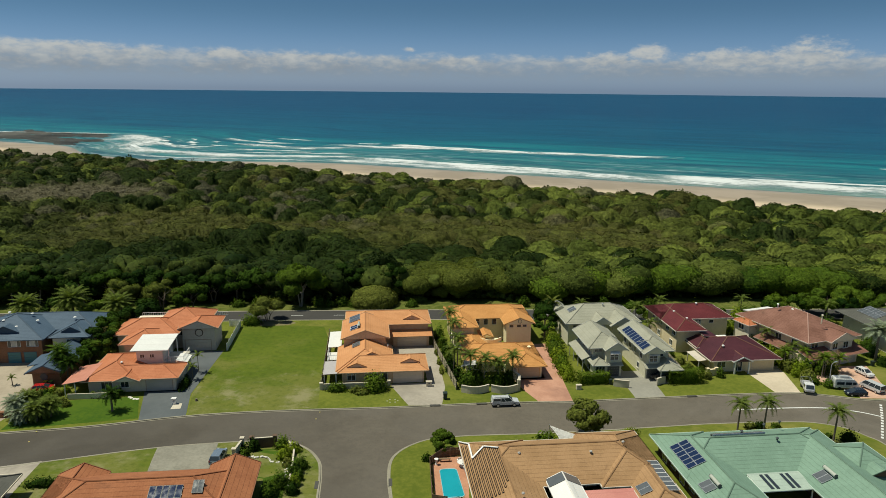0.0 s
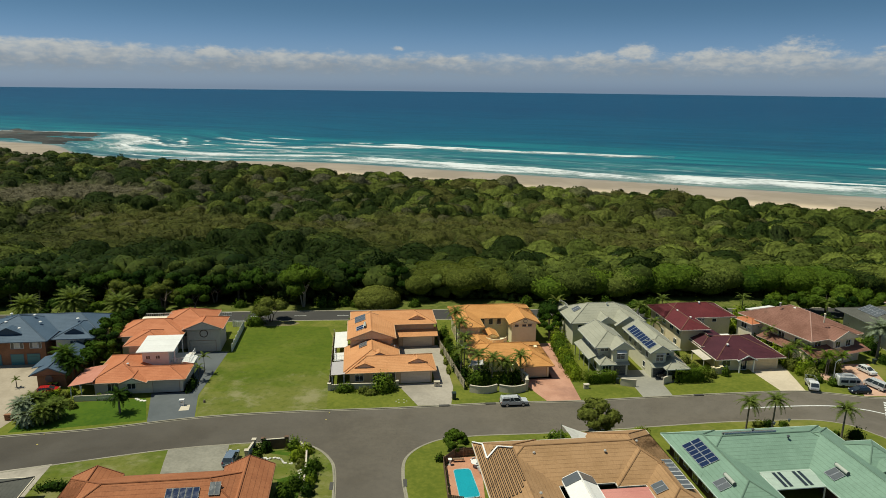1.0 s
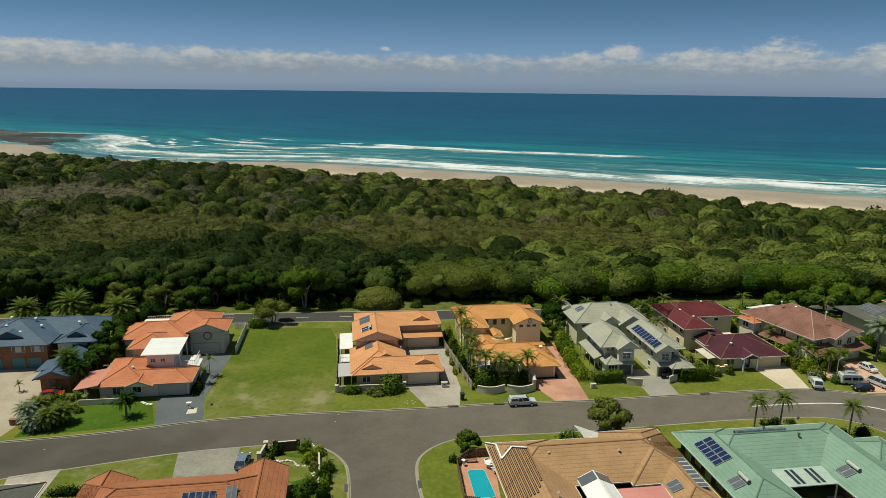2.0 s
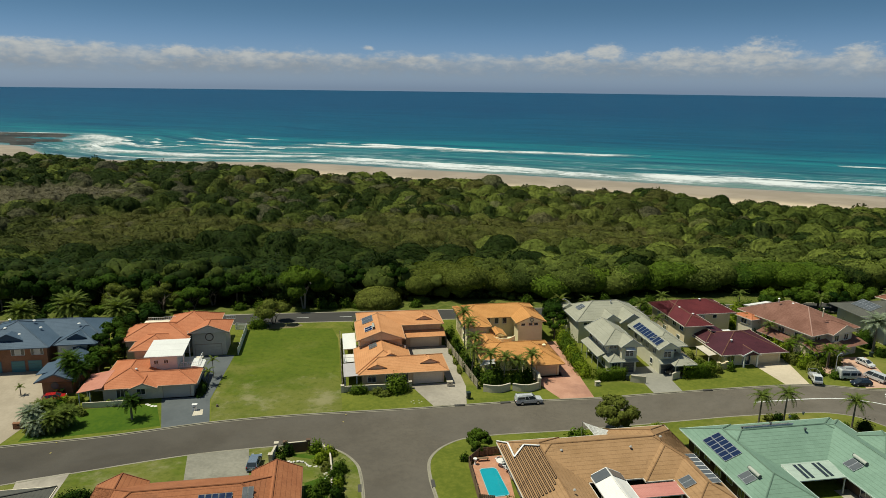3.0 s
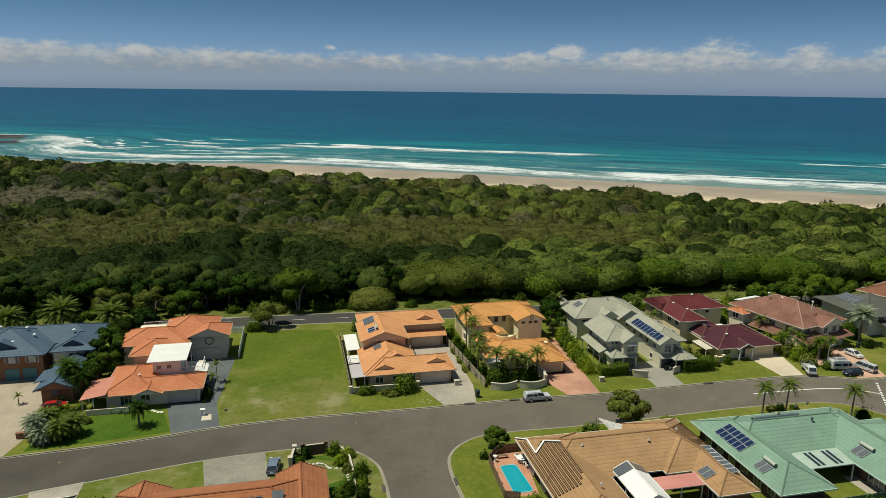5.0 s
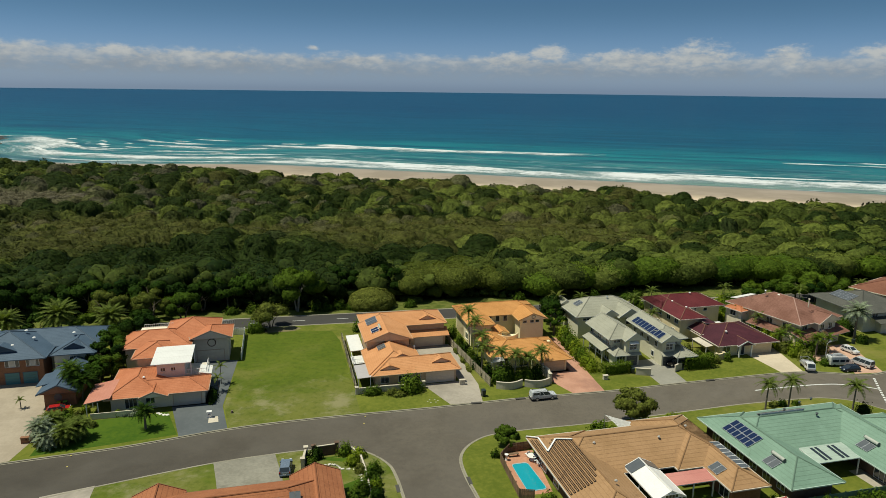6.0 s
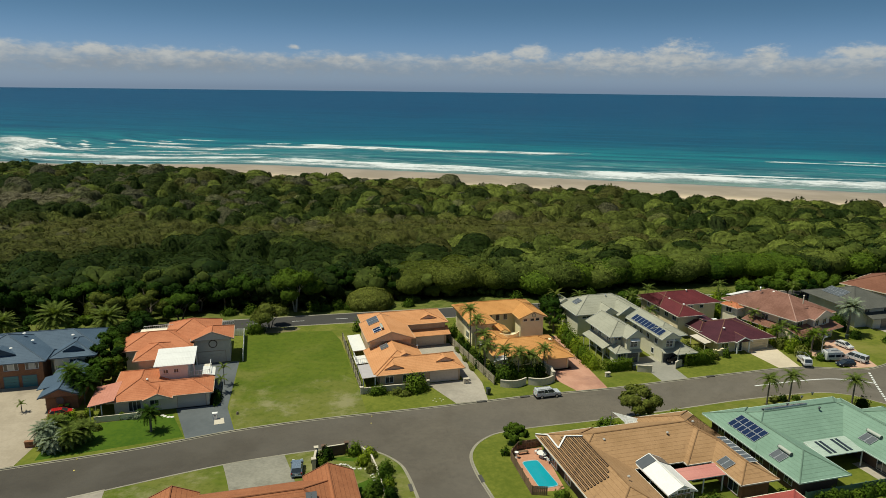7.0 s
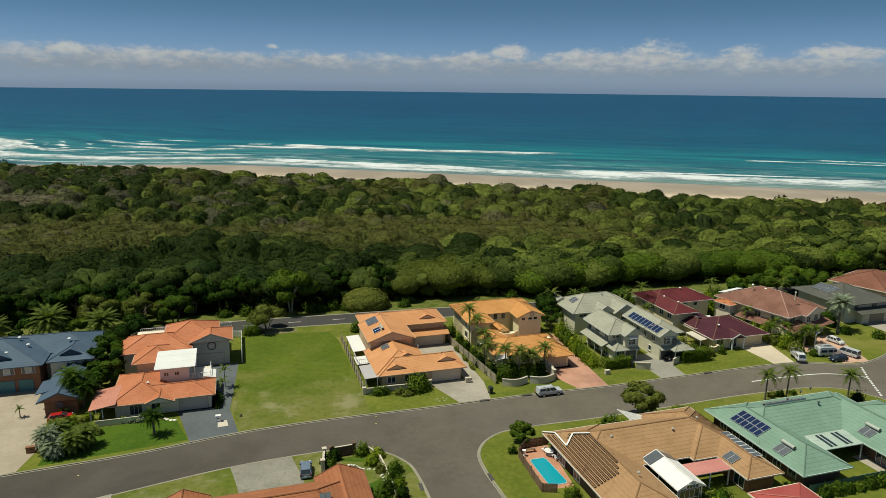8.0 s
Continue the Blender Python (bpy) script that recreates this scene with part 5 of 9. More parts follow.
# grey house with the long solar strip
h = House(53.4, 117.9, "two-storey grey-green gabled house with pale grey metal roof", OLIVE, R_GREY, GTRIM, grid=False, plan_at=(54, 120))
h.wall(52.3, 57.2, 117.6, 128.0, 5.2)
h.wall(52.298, 55.0, 116.2, 117.8, 5.2)
re3 = h.roof(51.5, 58.0, 116.6, 129.2, 5.2, 30, "v", "hg")
h.roof(51.5, 55.8, 115.3, 121, 5.208, 32, "v", "gh")
solar(re3["left"], 0.2, 0.35, 9, 1, 1.17, 1.75, CELL, "long strip of blue solar panels on a pale roof", cells=True)
h.window(53.7, 116.16, 3.3, 1.4, 1.4, "front", 1, hood=WHITE, rows=1)
h.window(55.8, 117.56, 3.8, 0.8, 0.6, "front", 0)
h.garage(52.6, 54.8, 116.18, 2.2, GREY_DOOR)
h.shed(51.9, 54.9, 115.0, 116.2, 2.5, 2.9, "front")
h.roof(54.0, 58.6, 113.6, 119, 2.6, 26, "v", "hg")
h.posts([(54.4, 114.0), (58.2, 114.0)], 2.5)
h.wall(56.6, 58.2, 117, 120, 2.6)
for v in (118.5, 121.5, 124, 126.6):
    h.window(52.28, v, 3.3, 1.0, 1.0, "left", 1)
h.window(52.28, 119.5, 0.9, 0.8, 1.0, "left", 0)

# maroon house
h = House(69, 124, "buff brick house with deep maroon tile roofs, one and two storeys", BUFF, R_MAROON, surface("maroon_trim", (0.60, 0.54, 0.45), (0.66, 0.6, 0.5), 1, 0.6, 0.0), grid=False)
h.wall(63.1, 68.0, 126.6, 141.3, 5.0)
h.wall(63.1, 77.7, 133.6, 141.3, 5.0)
h.wall(65.9, 78.2, 116.4, 126.6, 2.55)
h.roof(62.3, 69.0, 125.5, 142.2, 5.0, 22, "v", "hh", cap=R_BROWNPINK)
h.roof(62.3, 78.6, 132.7, 142.2, 5.0, 22, "u", "hh", cap=R_BROWNPINK)
h.roof(64.8, 79.2, 115.4, 128.2, 2.6, 20, "u", "hh", R_DARKRED, cap=R_BROWNPINK)
h.roof(65.0, 70.2, 121.6, 128.6, 2.9, 22, "v", "hh", R_DARKRED, cap=R_BROWNPINK)
h.roof(69.0, 72.8, 114.7, 120.5, 2.6, 26, "v", "gh", R_DARKRED, gable=R_DARKRED, cap=R_BROWNPINK, gutter=WHITE)
h.garage(73.6, 77.8, 116.38, 2.1, surface("buff_door", (0.60, 0.49, 0.32), (0.66, 0.55, 0.38), 1, 0.6, 0))
h.window(70.8, 116.36, 0.1, 1.6, 2.1, "front", 1)
h.posts([(69.5, 115.1), (72.3, 115.1)], 2.6, WHITE, 0.12)
h.window(67.4, 116.36, 0.9, 1.6, 1.1, "front", 1)
for v in (128, 131, 134.5, 138):
    h.window(63.08, v, 3.4, 1.3, 1.0, "left", 1)
for v in (129, 135):
    h.window(63.08, v, 0.8, 1.2, 1.1, "left", 1)
h.window(71.0, 133.56, 3.5, 1.2, 0.9, "front", 1)
h.window(74.0, 133.56, 3.7, 0.9, 0.7, "front", 0)
h.wall(68.0, 70.2, 124.6, 129.5, 3.9, mat=CREAM)
h.shed(67.6, 70.8, 124.2, 130, 3.9, 4.4, "right", R_DARKRED)
h.wall(71.2, 75.4, 127, 130, 2.2, mat=WHITE, name="water_tank_cover")
for u, v, z in ((65.6, 134, 6.1), (72, 137, 6.8), (66.6, 130, 5.9), (68.9, 119, 4.0)):
    h.pipe(u, v, z, 0.3, 0.14, WHITE, "roof_vent")

h.shed(63.2, 65.8, 117.2, 122.2, 1.95, 2.25, "left", roofing("beige_tarp", (0.50, 0.44, 0.36), (0.58, 0.52, 0.44), 3.0, 0.1, 0.7), name="awning", thick=0.05, label="sagging beige cloth awning beside the wall")
h.posts([(63.4, 117.4), (63.4, 122.0), (65.6, 117.4)], 1.9)

# faded red house
h = House(89.6, 125.4, "two-storey cream house with faded red-brown tile roof", BUFF, R_BROWNPINK, surface("rose_trim", (0.56, 0.47, 0.40), (0.62, 0.53, 0.46), 1, 0.6, 0.0), grid=False, turn=16, plan_at=(92, 125))
h.wall(86.2, 98.4, 119.0, 136, 5.2)
h.wall(84.0, 98.0, 117.4, 121, 2.7)
h.wall(90.6, 96.4, 117.6, 121, 5.0, mat=CREAM)
h.roof(85.2, 99.4, 118.0, 137, 5.2, 24, "v", "hh", cap=surface("rose_cap", (0.34, 0.20, 0.16), (0.42, 0.26, 0.21), 2, 0.8))
h.roof(89.8, 97.0, 116.8, 124, 5.2, 24, "v", "gh", gable=CREAM)
h.shed(83.6, 91.0, 115.8, 119.0, 2.75, 3.7, "front")
h.shed(92.6, 98.6, 115.4, 119.0, 2.75, 3.7, "front")
h.wall(83.6, 86.4, 131.2, 135.4, 4.7, mat=CREAM)
h.roof(83.0, 86.9, 130.8, 135.9, 4.7, 16, "v", "hh", R_ORANGE)
h.shed(88.6, 95.6, 136.7, 138.4, 5.3, 5.6, "back", R_WHITE, gutter=WHITE)
h.garage(93.4, 97.4, 117.38, 2.2, PALE_DOOR)
h.window(91.8, 117.56, 3.4, 1.2, 1.2, "front", 1)
h.window(94.6, 117.56, 3.4, 1.2, 1.2, "front", 1)
h.window(88.0, 118.96, 3.4, 1.6, 1.3, "front", 1)
h.posts([(84.2, 116.1), (87.5, 116.1), (90.6, 116.1)], 2.7, CREAM, 0.15)
h.rail([(84.2, 116.2), (90.6, 116.2)], 2.9, 0.9, TIMBER)
for v in (122, 126, 133.4):
    h.window(86.18 if v < 130 else 83.58, min(v, 133.4), 3.2, 1.4, 1.2, "left", 1)
h.shed(83.6, 86.2, 122, 130, 2.6, 3.3, "left")
h.pipe(91.5, 121.0, 7.5, 1.8, 0.12, CREAM, "flue")
h.pipe(90.0, 130.5, 8.0, 0.9, 0.14, ALU, "flue")
h.pipe(92.5, 128.5, 8.0, 0.15, 0.4, WHITE, "skylight")

# charcoal roof
h = House(112, 126, "two-storey pale rendered house with charcoal tile roof", GREY_RENDER, R_CHAR, plain("charcoal_trim", (0.14, 0.14, 0.13)))
h.wall(106.5, 119, 120, 134, 4.7)
h.wall(110, 121, 118.4, 122, 2.7)
rh = h.roof(104.8, 120.5, 119.0, 135, 4.7, 19, "u", "hh")
h.shed(108.5, 122, 117.2, 120.4, 2.75, 3.6, "front")
h.garage(112.4, 116.6, 118.38, 2.2, plain("taupe_door", (0.20, 0.17, 0.13)))
h.window(109.5, 119.96, 3.3, 1.4, 1.3, "front", 1)
h.window(115, 119.96, 3.3, 1.4, 1.3, "front", 1)
solar(rh["left"], 6.5, 2.6, 5, 2, 1.1, 1.5, CELL_GREY, "two rows of grey solar panels on charcoal tiles", cells=False)

# red-roofed houses further on
h = House(130, 133, "house with weathered red-brown hip roof", BUFF, roofing("red_brown_tiles", (0.17, 0.068, 0.040), (0.235, 0.100, 0.062), 0.4, 0.4, 0.8), CREAM, turn=21)
h.wall(122.5, 138, 127.5, 140, 4.8)
h.roof(121.6, 139, 126.6, 141, 4.8, 22, "u", "hh")
h.wall(122.5, 130, 120.5, 128, 2.6)
h.roof(121.6, 131, 119.6, 129, 2.6, 22, "v", "hh")

# brown-roofed corner house with pool
h = House(27, 78, "low brick corner house with brown tile hip roofs round a courtyard", DARK_BRICK, R_BROWN, surface("cream_trim", (0.60, 0.54, 0.46), (0.66, 0.60, 0.52), 1, 0.6, 0.0))
h.wall(14.4, 21.8, 66.2, 86.0, 2.5)
h.wall(14.4, 38.8, 78.8, 86.0, 2.5)
h.wall(34.6, 38.7, 69.4, 84, 2.5, mat=BROWN_BRICK)
rk1 = h.roof(13.5, 22.6, 64.6, 87.0, 2.6, 24, "v", "hh", cap=R_BROWN)
h.roof(13.7, 39.5, 75.4, 86.8, 2.6, 24, "u", "hh", cap=R_BROWN)
h.roof(30.0, 39.5, 74.5, 88.3, 2.6, 24, "v", "hh", cap=R_BROWN)
rk3 = h.roof(33.7, 39.5, 68.6, 80, 2.6, 24, "v", "hh", cap=R_BROWN)
h.shed(27.3, 33.8, 71.5, 74.0, 2.45, 2.65, "front", R_PINK, label="pink metal patio roof", gutter=WHITE)
h.posts([(27.6, 71.7), (30.5, 71.7), (33.4, 71.7)], 2.4, WHITE)
h.roof(23.2, 27.3, 68.6, 76.4, 2.9, 26, "v", "gg", R_WHITE, gable=WHITE, cap=R_WHITE, gutter=WHITE, label="white metal gabled canopy")
h.posts([(23.5, 69.0), (27.0, 69.0), (23.5, 73), (27.0, 73)], 2.8, WHITE)
for u_eave in (23.2, 27.3):
    bm = bmesh.new()
    rise = 2.05 * math.tan(radians(26))
    quad = [(u_eave, 74.6, 2.95), (u_eave, 76.3, 2.95), (25.25, 76.3, 2.95 + rise), (25.25, 74.6, 2.95 + rise)]
    lo, hi = [bm.verts.new(h.p(*q)) for q in quad], [bm.verts.new(Vector(h.p(*q)) + Vector((0, 0, 0.04))) for q in quad]
    bm.faces.new(lo), bm.faces.new(hi)
    for k in range(4):
        bm.faces.new([lo[k], lo[(k + 1) % 4], hi[(k + 1) % 4], hi[k]])
    bmesh.ops.recalc_face_normals(bm, faces=bm.faces)
    part("glass_roof_panel", bm, CELL_GREY, h.e, "dark glazed strip at the end of the canopy")
h.window(25.25, 69.02, 0.2, 2.8, 2.2, "front", 3, rows=1)
h.window(25.25, 68.56, 2.98, 1.7, 0.45, "front", 3)
h.window(14.38, 82.5, 0.2, 2.2, 2.0, "left", 2)
h.window(14.38, 78.0, 0.3, 1.6, 1.8, "left", 1)
h.window(14.38, 72.0, 0.8, 1.2, 1.1, "left", 1)
h.window(34.58, 71.0, 0.2, 1.8, 2.0, "left", 1)
h.window(29.5, 78.76, 0.2, 2.4, 2.0, "front", 2)
solar((Vector(site(39.4, 72.8, 3.62)), Vector((-0.031, 0.9995, 0)), Vector((math.cos(radians(3)), 0.031, -math.sin(radians(3)))).normalized()), 0, 0, 7, 1, 0.95, 1.55, CELL_GREY, "row of old grey collectors on a frame over an eave", cells=False, frame_mat=WHITE, lift=0.02, legs=0.75)
solar(rk3["left"], 3.4, 0.35, 2, 1, 0.95, 1.6, CELL_GREY, "grey glazed collector on brown tiles", cells=False)
for u, v, z in ((20.5, 80.0, 4.6), (34.7, 80.5, 5.2), (30.0, 79.5, 4.6), (19.0, 71, 4.6)):
    h.pipe(u, v, z, 0.14, 0.11, plain("vent_grey", (0.42, 0.40, 0.37), 0.6), "roof_vent")


def pool_heater(face, a0, a1, up0, up1, n):
    """Black hose laid along a slope in hairpins, one above the other."""
    at, al, inw = face
    nrm = al.cross(inw)
    nrm = nrm if nrm.z > 0 else -nrm
    e = new("pool_heater")
    e.matrix_basis = Matrix.Translation(at + al * a0 + inw * up0)
    tagged(e, "black pool-heating hose in hairpins on brown tiles", "pool heater")
    lift = nrm * 0.07
    for k in range(n):
        f = k / (n - 1)
        y = (up1 - up0) * f
        lo = max(0.0, (f - 0.8) * 9.0)
        hi = (a1 - a0) * (1 - 0.28 * f)
        if 0.22 < f < 0.5:
            hi -= 2.6 * (1 - abs(f - 0.33) / 0.17)
        bm = bmesh.new()
        for dy in (0.0, 0.20):
            rod(bm, al * lo + lift + inw * (y + dy), al * hi + lift + inw * (y + dy), 0.05, n=6)
        rod(bm, al * lo + lift + inw * y, al * lo + lift + inw * (y + 0.20), 0.05, n=6)
        part("hose", bm, RUBBER, e)


pool_heater(rk1["left"], 7.6, 21.2, 0.25, 4.6, 10)
bm = bmesh.new()
line = [(13.5, 87.0), (14.65, 85.4), (14.6, 81.7), (16.35, 83.3), (18.0, 81.5)]
for a, b in zip(line, line[1:]):
    beam(bm, h.p(*a, 2.63 + (a[0] - 13.2) * math.tan(radians(24))), h.p(*b, 2.63 + (b[0] - 13.2) * math.tan(radians(24))), 0.22, 0.08)
part("flashing", bm, WHITE, h.e, "white metal flashing strips on the tiles")

# green-roofed house
h = House(54, 79, "low brick house with pale green metal hip roofs round a courtyard", DARK_BRICK, R_GREEN, plain("green_trim", (0.50, 0.62, 0.54)))
h.wall(43.0, 49.2, 68.2, 85.8, 2.5)
h.wall(43.0, 66, 76, 85.7, 2.5)
h.wall(58.6, 66.5, 66, 86, 2.5)
rl1 = h.roof(42.0, 50.2, 67.2, 87.0, 2.6, 24, "v", "hh")
rm = h.roof(42.2, 66.6, 75.4, 86.8, 2.6, 23, "u", "hh")
rl3 = h.roof(57.1, 67.4, 60.0, 86.0, 2.6, 24, "v", "hh")
h.roof(63, 71.5, 72.0, 82.0, 2.6, 24, "u", "hh")
h.wall(64, 70.7, 73, 81, 2.5)
h.gablet(67.2, 72.6, 3.2, 4.4, 0.9)
patio = h.shed(50.3, 57.4, 71.8, 75.5, 2.55, 2.8, "front", roofing("pale_patio_sheets", (0.34, 0.42, 0.36), (0.42, 0.50, 0.43), 1.2, 0.2, 0.6), label="pale green flat patio roof with skylights", gutter=WHITE)
for u in (51.9, 54.7):
    for w in (0, 0.75):
        bm = bmesh.new()
        beam(bm, h.p(u + w, 72.2, 2.59 + 0.012), h.p(u + w, 75.1, 2.785 + 0.012), 0.42, 0.05)
        part("skylight", bm, GLASS, h.e, "long dark skylight strip")
h.posts([(50.7, 72.0), (57.1, 72.0)], 2.45, WHITE)
h.wall(49.4, 57.8, 75.6, 77.3, 2.45, mat=plain("sage_wall", (0.20, 0.30, 0.25)))
solar(rl1["left"], 9.5, 1.05, 6, 2, 0.92, 1.28, CELL, "twelve blue solar panels in a block on a green roof")
solar(rl1["left"], 4.3, 0.75, 2, 1, 0.98, 1.6, CELL_GREY, "roof water heater with tank on green sheets", cells=False, tank=True)
solar(rl3["left"], 11.9, 1.2, 2, 1, 0.98, 1.6, CELL_GREY, "roof water heater with tank on green sheets", cells=False, tank=True)
solar(rm["back"], 6.4, 4.7, 5, 1, 1.5, 1.2, CELL_GREY, "thin row of collectors beyond a green ridge", lift=0.3, cells=False)
for k in range(6):
    h.window(42.98, 70 + 2.7 * k, 0.3 if k % 2 else 0.8, 1.3, 1.9 if k % 2 else 1.2, "left", 1)
h.window(58.58, 69.5, 0.2, 2.4, 2.0, "left", 2)
for u, v, z in ((53, 82, 4.95), (57.5, 84, 4.7), (60.5, 85, 4.5), (57, 80, 4.8)):
    h.pipe(u, v, z, 0.3, 0.12, GREY_DOOR, "roof_vent")

# rust-roofed house
h = House(-26, 78, "low brick house with a rust-brown tile hip roof", DARK_BRICK, R_RUST, plain("rust_trim", (0.24, 0.10, 0.05)))
h.wall(-37.8, -15.6, 72.6, 82.4, 2.5)
h.wall(-20.2, -15.4, 72, 83.6, 2.5)
rj = h.roof(-39.6, -15.5, 71.6, 83.4, 2.6, 24, "u", "hh")
rj2 = h.roof(-21.0, -14.6, 68.0, 84.4, 2.6, 24, "v", "hg")
h.roof(-39.6, -33.4, 74, 83.9, 2.6, 24, "v", "hg")
solar(rj["front"], 13.5, 3.5, 5, 1, 0.74, 1.75, CELL, "block of dark solar panels on rust-brown tiles", frame_mat=GREY_DOOR)
solar((Vector(site(-19.2, 74.6, 4.45)), Vector((1, 0.03, 0)).normalized(), Vector((0, math.cos(radians(28)), math.sin(radians(28))))), 0, 0, 2, 1, 0.62, 1.7, CELL_GREY, "grey collector on a frame over rust-brown tiles", cells=False, lift=0.02, legs=0.6, frame_mat=GREY_DOOR)

# roofs at the edge of the view
h = House(-50, 78, "low house with a weathered grey-brown tile roof", DARK_BRICK, R_CHAR, CREAM)
h.wall(-57, -46.4, 68, 82.6, 2.5)
h.roof(-58, -45.0, 67, 84.4, 2.6, 22, "v", "hh")
h = House(36, 62, "low shed with a red metal roof", CREAM, R_RED, CREAM)
h.wall(32.6, 39.4, 56, 65.2, 2.5)
h.roof(31.9, 39.9, 55, 65.8, 2.55, 16, "v", "hh")

# ---- plants ----


def cards(centres, normals, size, rng, species, tilt=0.32):
    """Leaf clumps: one kite-shaped, slightly folded face at each centre."""
    n = len(centres)
    soft = normals + rng.normal(0, 0.10, (n, 3))
    soft /= np.linalg.norm(soft, axis=1)[:, None] + 1e-9
    nrm = normals + rng.normal(0, tilt, (n, 3))
    nrm /= np.linalg.norm(nrm, axis=1)[:, None] + 1e-9
    ref = rng.normal(0, 1, (n, 3))
    a = np.cross(nrm, ref)
    a /= np.linalg.norm(a, axis=1)[:, None] + 1e-9
    b = np.cross(nrm, a)
    s = (size * rng.uniform(0.6, 1.35, n))[:, None]
    fold = nrm * s * rng.uniform(-0.25, 0.35, (n, 1))
    v = np.stack([centres + a * s, centres + b * s * rng.uniform(0.45, 0.8, (n, 1)) + fold, centres - a * s * rng.uniform(0.6, 1.0, (n, 1)), centres - b * s * rng.uniform(0.45, 0.8, (n, 1)) + fold], 1)
    f = np.arange(n * 4).reshape(n, 4)
    return v.reshape(-1, 3), f, np.repeat(species, 4), np.repeat(soft, 4, axis=0)


def mesh_from(name, verts, faces, species, mat, normals=None, **shares):
    me = bpy.data.meshes.new(name)
    nv, nf, k = len(verts), len(faces), faces.shape[1]
    me.vertices.add(nv)
    me.vertices.foreach_set("co", np.ascontiguousarray(verts, np.float32).ravel())
    me.loops.add(nf * k)
    me.loops.foreach_set("vertex_index", faces.astype(np.int32).ravel())
    me.polygons.add(nf)
    me.polygons.foreach_set("loop_start", np.arange(nf, dtype=np.int32) * k)
    me.update(calc_edges=True)
    at = me.attributes.new("species", "FLOAT", "POINT")
    at.data.foreach_set("value", species.astype(np.float32))
    for key, value in shares.items():
        me.attributes.new(key, "FLOAT", "POINT").data.foreach_set("value", value.astype(np.float32))
    me.materials.append(mat)
    if normals is not None:
        me.normals_split_custom_set_from_vertices(normals.astype(np.float32))
    return me


def lumpy(n_lobes, rx, rz, rng):
    """Lobes of a crown: centres and radii, in a dome of half width rx and half height rz."""
    w = rng.uniform(0, 2 * math.pi, n_lobes)
    h = rng.uniform(-0.55, 1.0, n_lobes)
    r = np.sqrt(np.clip(1 - h * h, 0.1, 1)) * rng.uniform(0.50, 0.88, n_lobes)
    c = np.stack([np.cos(w) * r * rx, np.sin(w) * r * rx, h * rz * 0.7], 1)
    rad = rng.uniform(0.27, 0.45, n_lobes) * rx * min(1.0, (11 / n_lobes) ** 0.4)
    return c, rad


def dome_points(n, rx, rz, rng, domes):
    """Leaves over one or more broad umbrella-shaped crowns, with small tufts all over; the domes' centres and half sizes too."""
    w = rng.uniform(0, 6.283) + np.arange(domes) * 2.4
    off = 0.0 if domes == 1 else 0.42
    c = np.stack([np.cos(w) * off * rx, np.sin(w) * off * rx, rng.uniform(-0.22, 0.0, domes) * rz * (domes > 1)], 1)
    half = np.array([rx, rx, rz]) * (np.array([1, 1, 1]) if domes == 1 else rng.uniform(0.58, 0.72, (domes, 1)) * np.array([1, 1, 1.35]))
    half = np.broadcast_to(half, (domes, 3))
    k = rng.integers(0, domes, n)
    d = rng.normal(0, 1, (n, 3))
    d[:, 2] = np.abs(d[:, 2]) * 1.1 - 0.28
    d /= np.linalg.norm(d, axis=1)[:, None]
    tuft = rng.normal(0, 1, (90 * domes, 3))
    tuft[:, 2] = np.abs(tuft[:, 2]) * 1.1 - 0.28
    tuft /= np.linalg.norm(tuft, axis=1)[:, None]
    near = np.argmax(d @ tuft.T, axis=1)
    away = d - tuft[near]
    lift = 0.07 - 0.9 * (away**2).sum(1) + rng.uniform(-0.02, 0.03, n) + 0.10 * np.sin(3.1 * d[:, 0] + w[0]) * np.cos(2.7 * d[:, 1] + 1)
    out = c[k] + d * half[k] * (1 + lift)[:, None]
    nrm = d / half[k] * rz + 1.5 * away + 0.25 * out / rx
    return out, nrm / np.linalg.norm(nrm, axis=1)[:, None], c, half * 0.965


def crown_points(n, rx, rz, rng, lobes=9):
    c, rad = lumpy(lobes, rx, rz, rng)
    k = rng.integers(0, lobes, n)
    d = rng.normal(0, 1, (n, 3))
    d[:, 2] = np.abs(d[:, 2]) * 1.0 - 0.35
    d /= np.linalg.norm(d, axis=1)[:, None]
    out = c[k] + d * rad[k][:, None] * rng.uniform(0.82, 1.0, (n, 1)) * (1 + 0.22 * (rng.random((n, 1)) > 0.86)) * np.array([1, 1, 0.8])
    nrm = 0.85 * d + 0.6 * (out + np.array([0, 0, 0.3 * rz])) / max(rx, rz)
    return out, nrm / np.linalg.norm(nrm, axis=1)[:, None], c, rad


ICO = None


def core_sphere():
    """A ball of 42 corners, for the dense inside of one bough."""
    global ICO
    if ICO is None:
        bm = bmesh.new()
        bmesh.ops.create_icosphere(bm, subdivisions=2, radius=1.0)
        ICO = (np.array([v.co[:] for v in bm.verts]), np.array([[v.index for v in f.verts] for f in bm.faces]))
        bm.free()
    return ICO


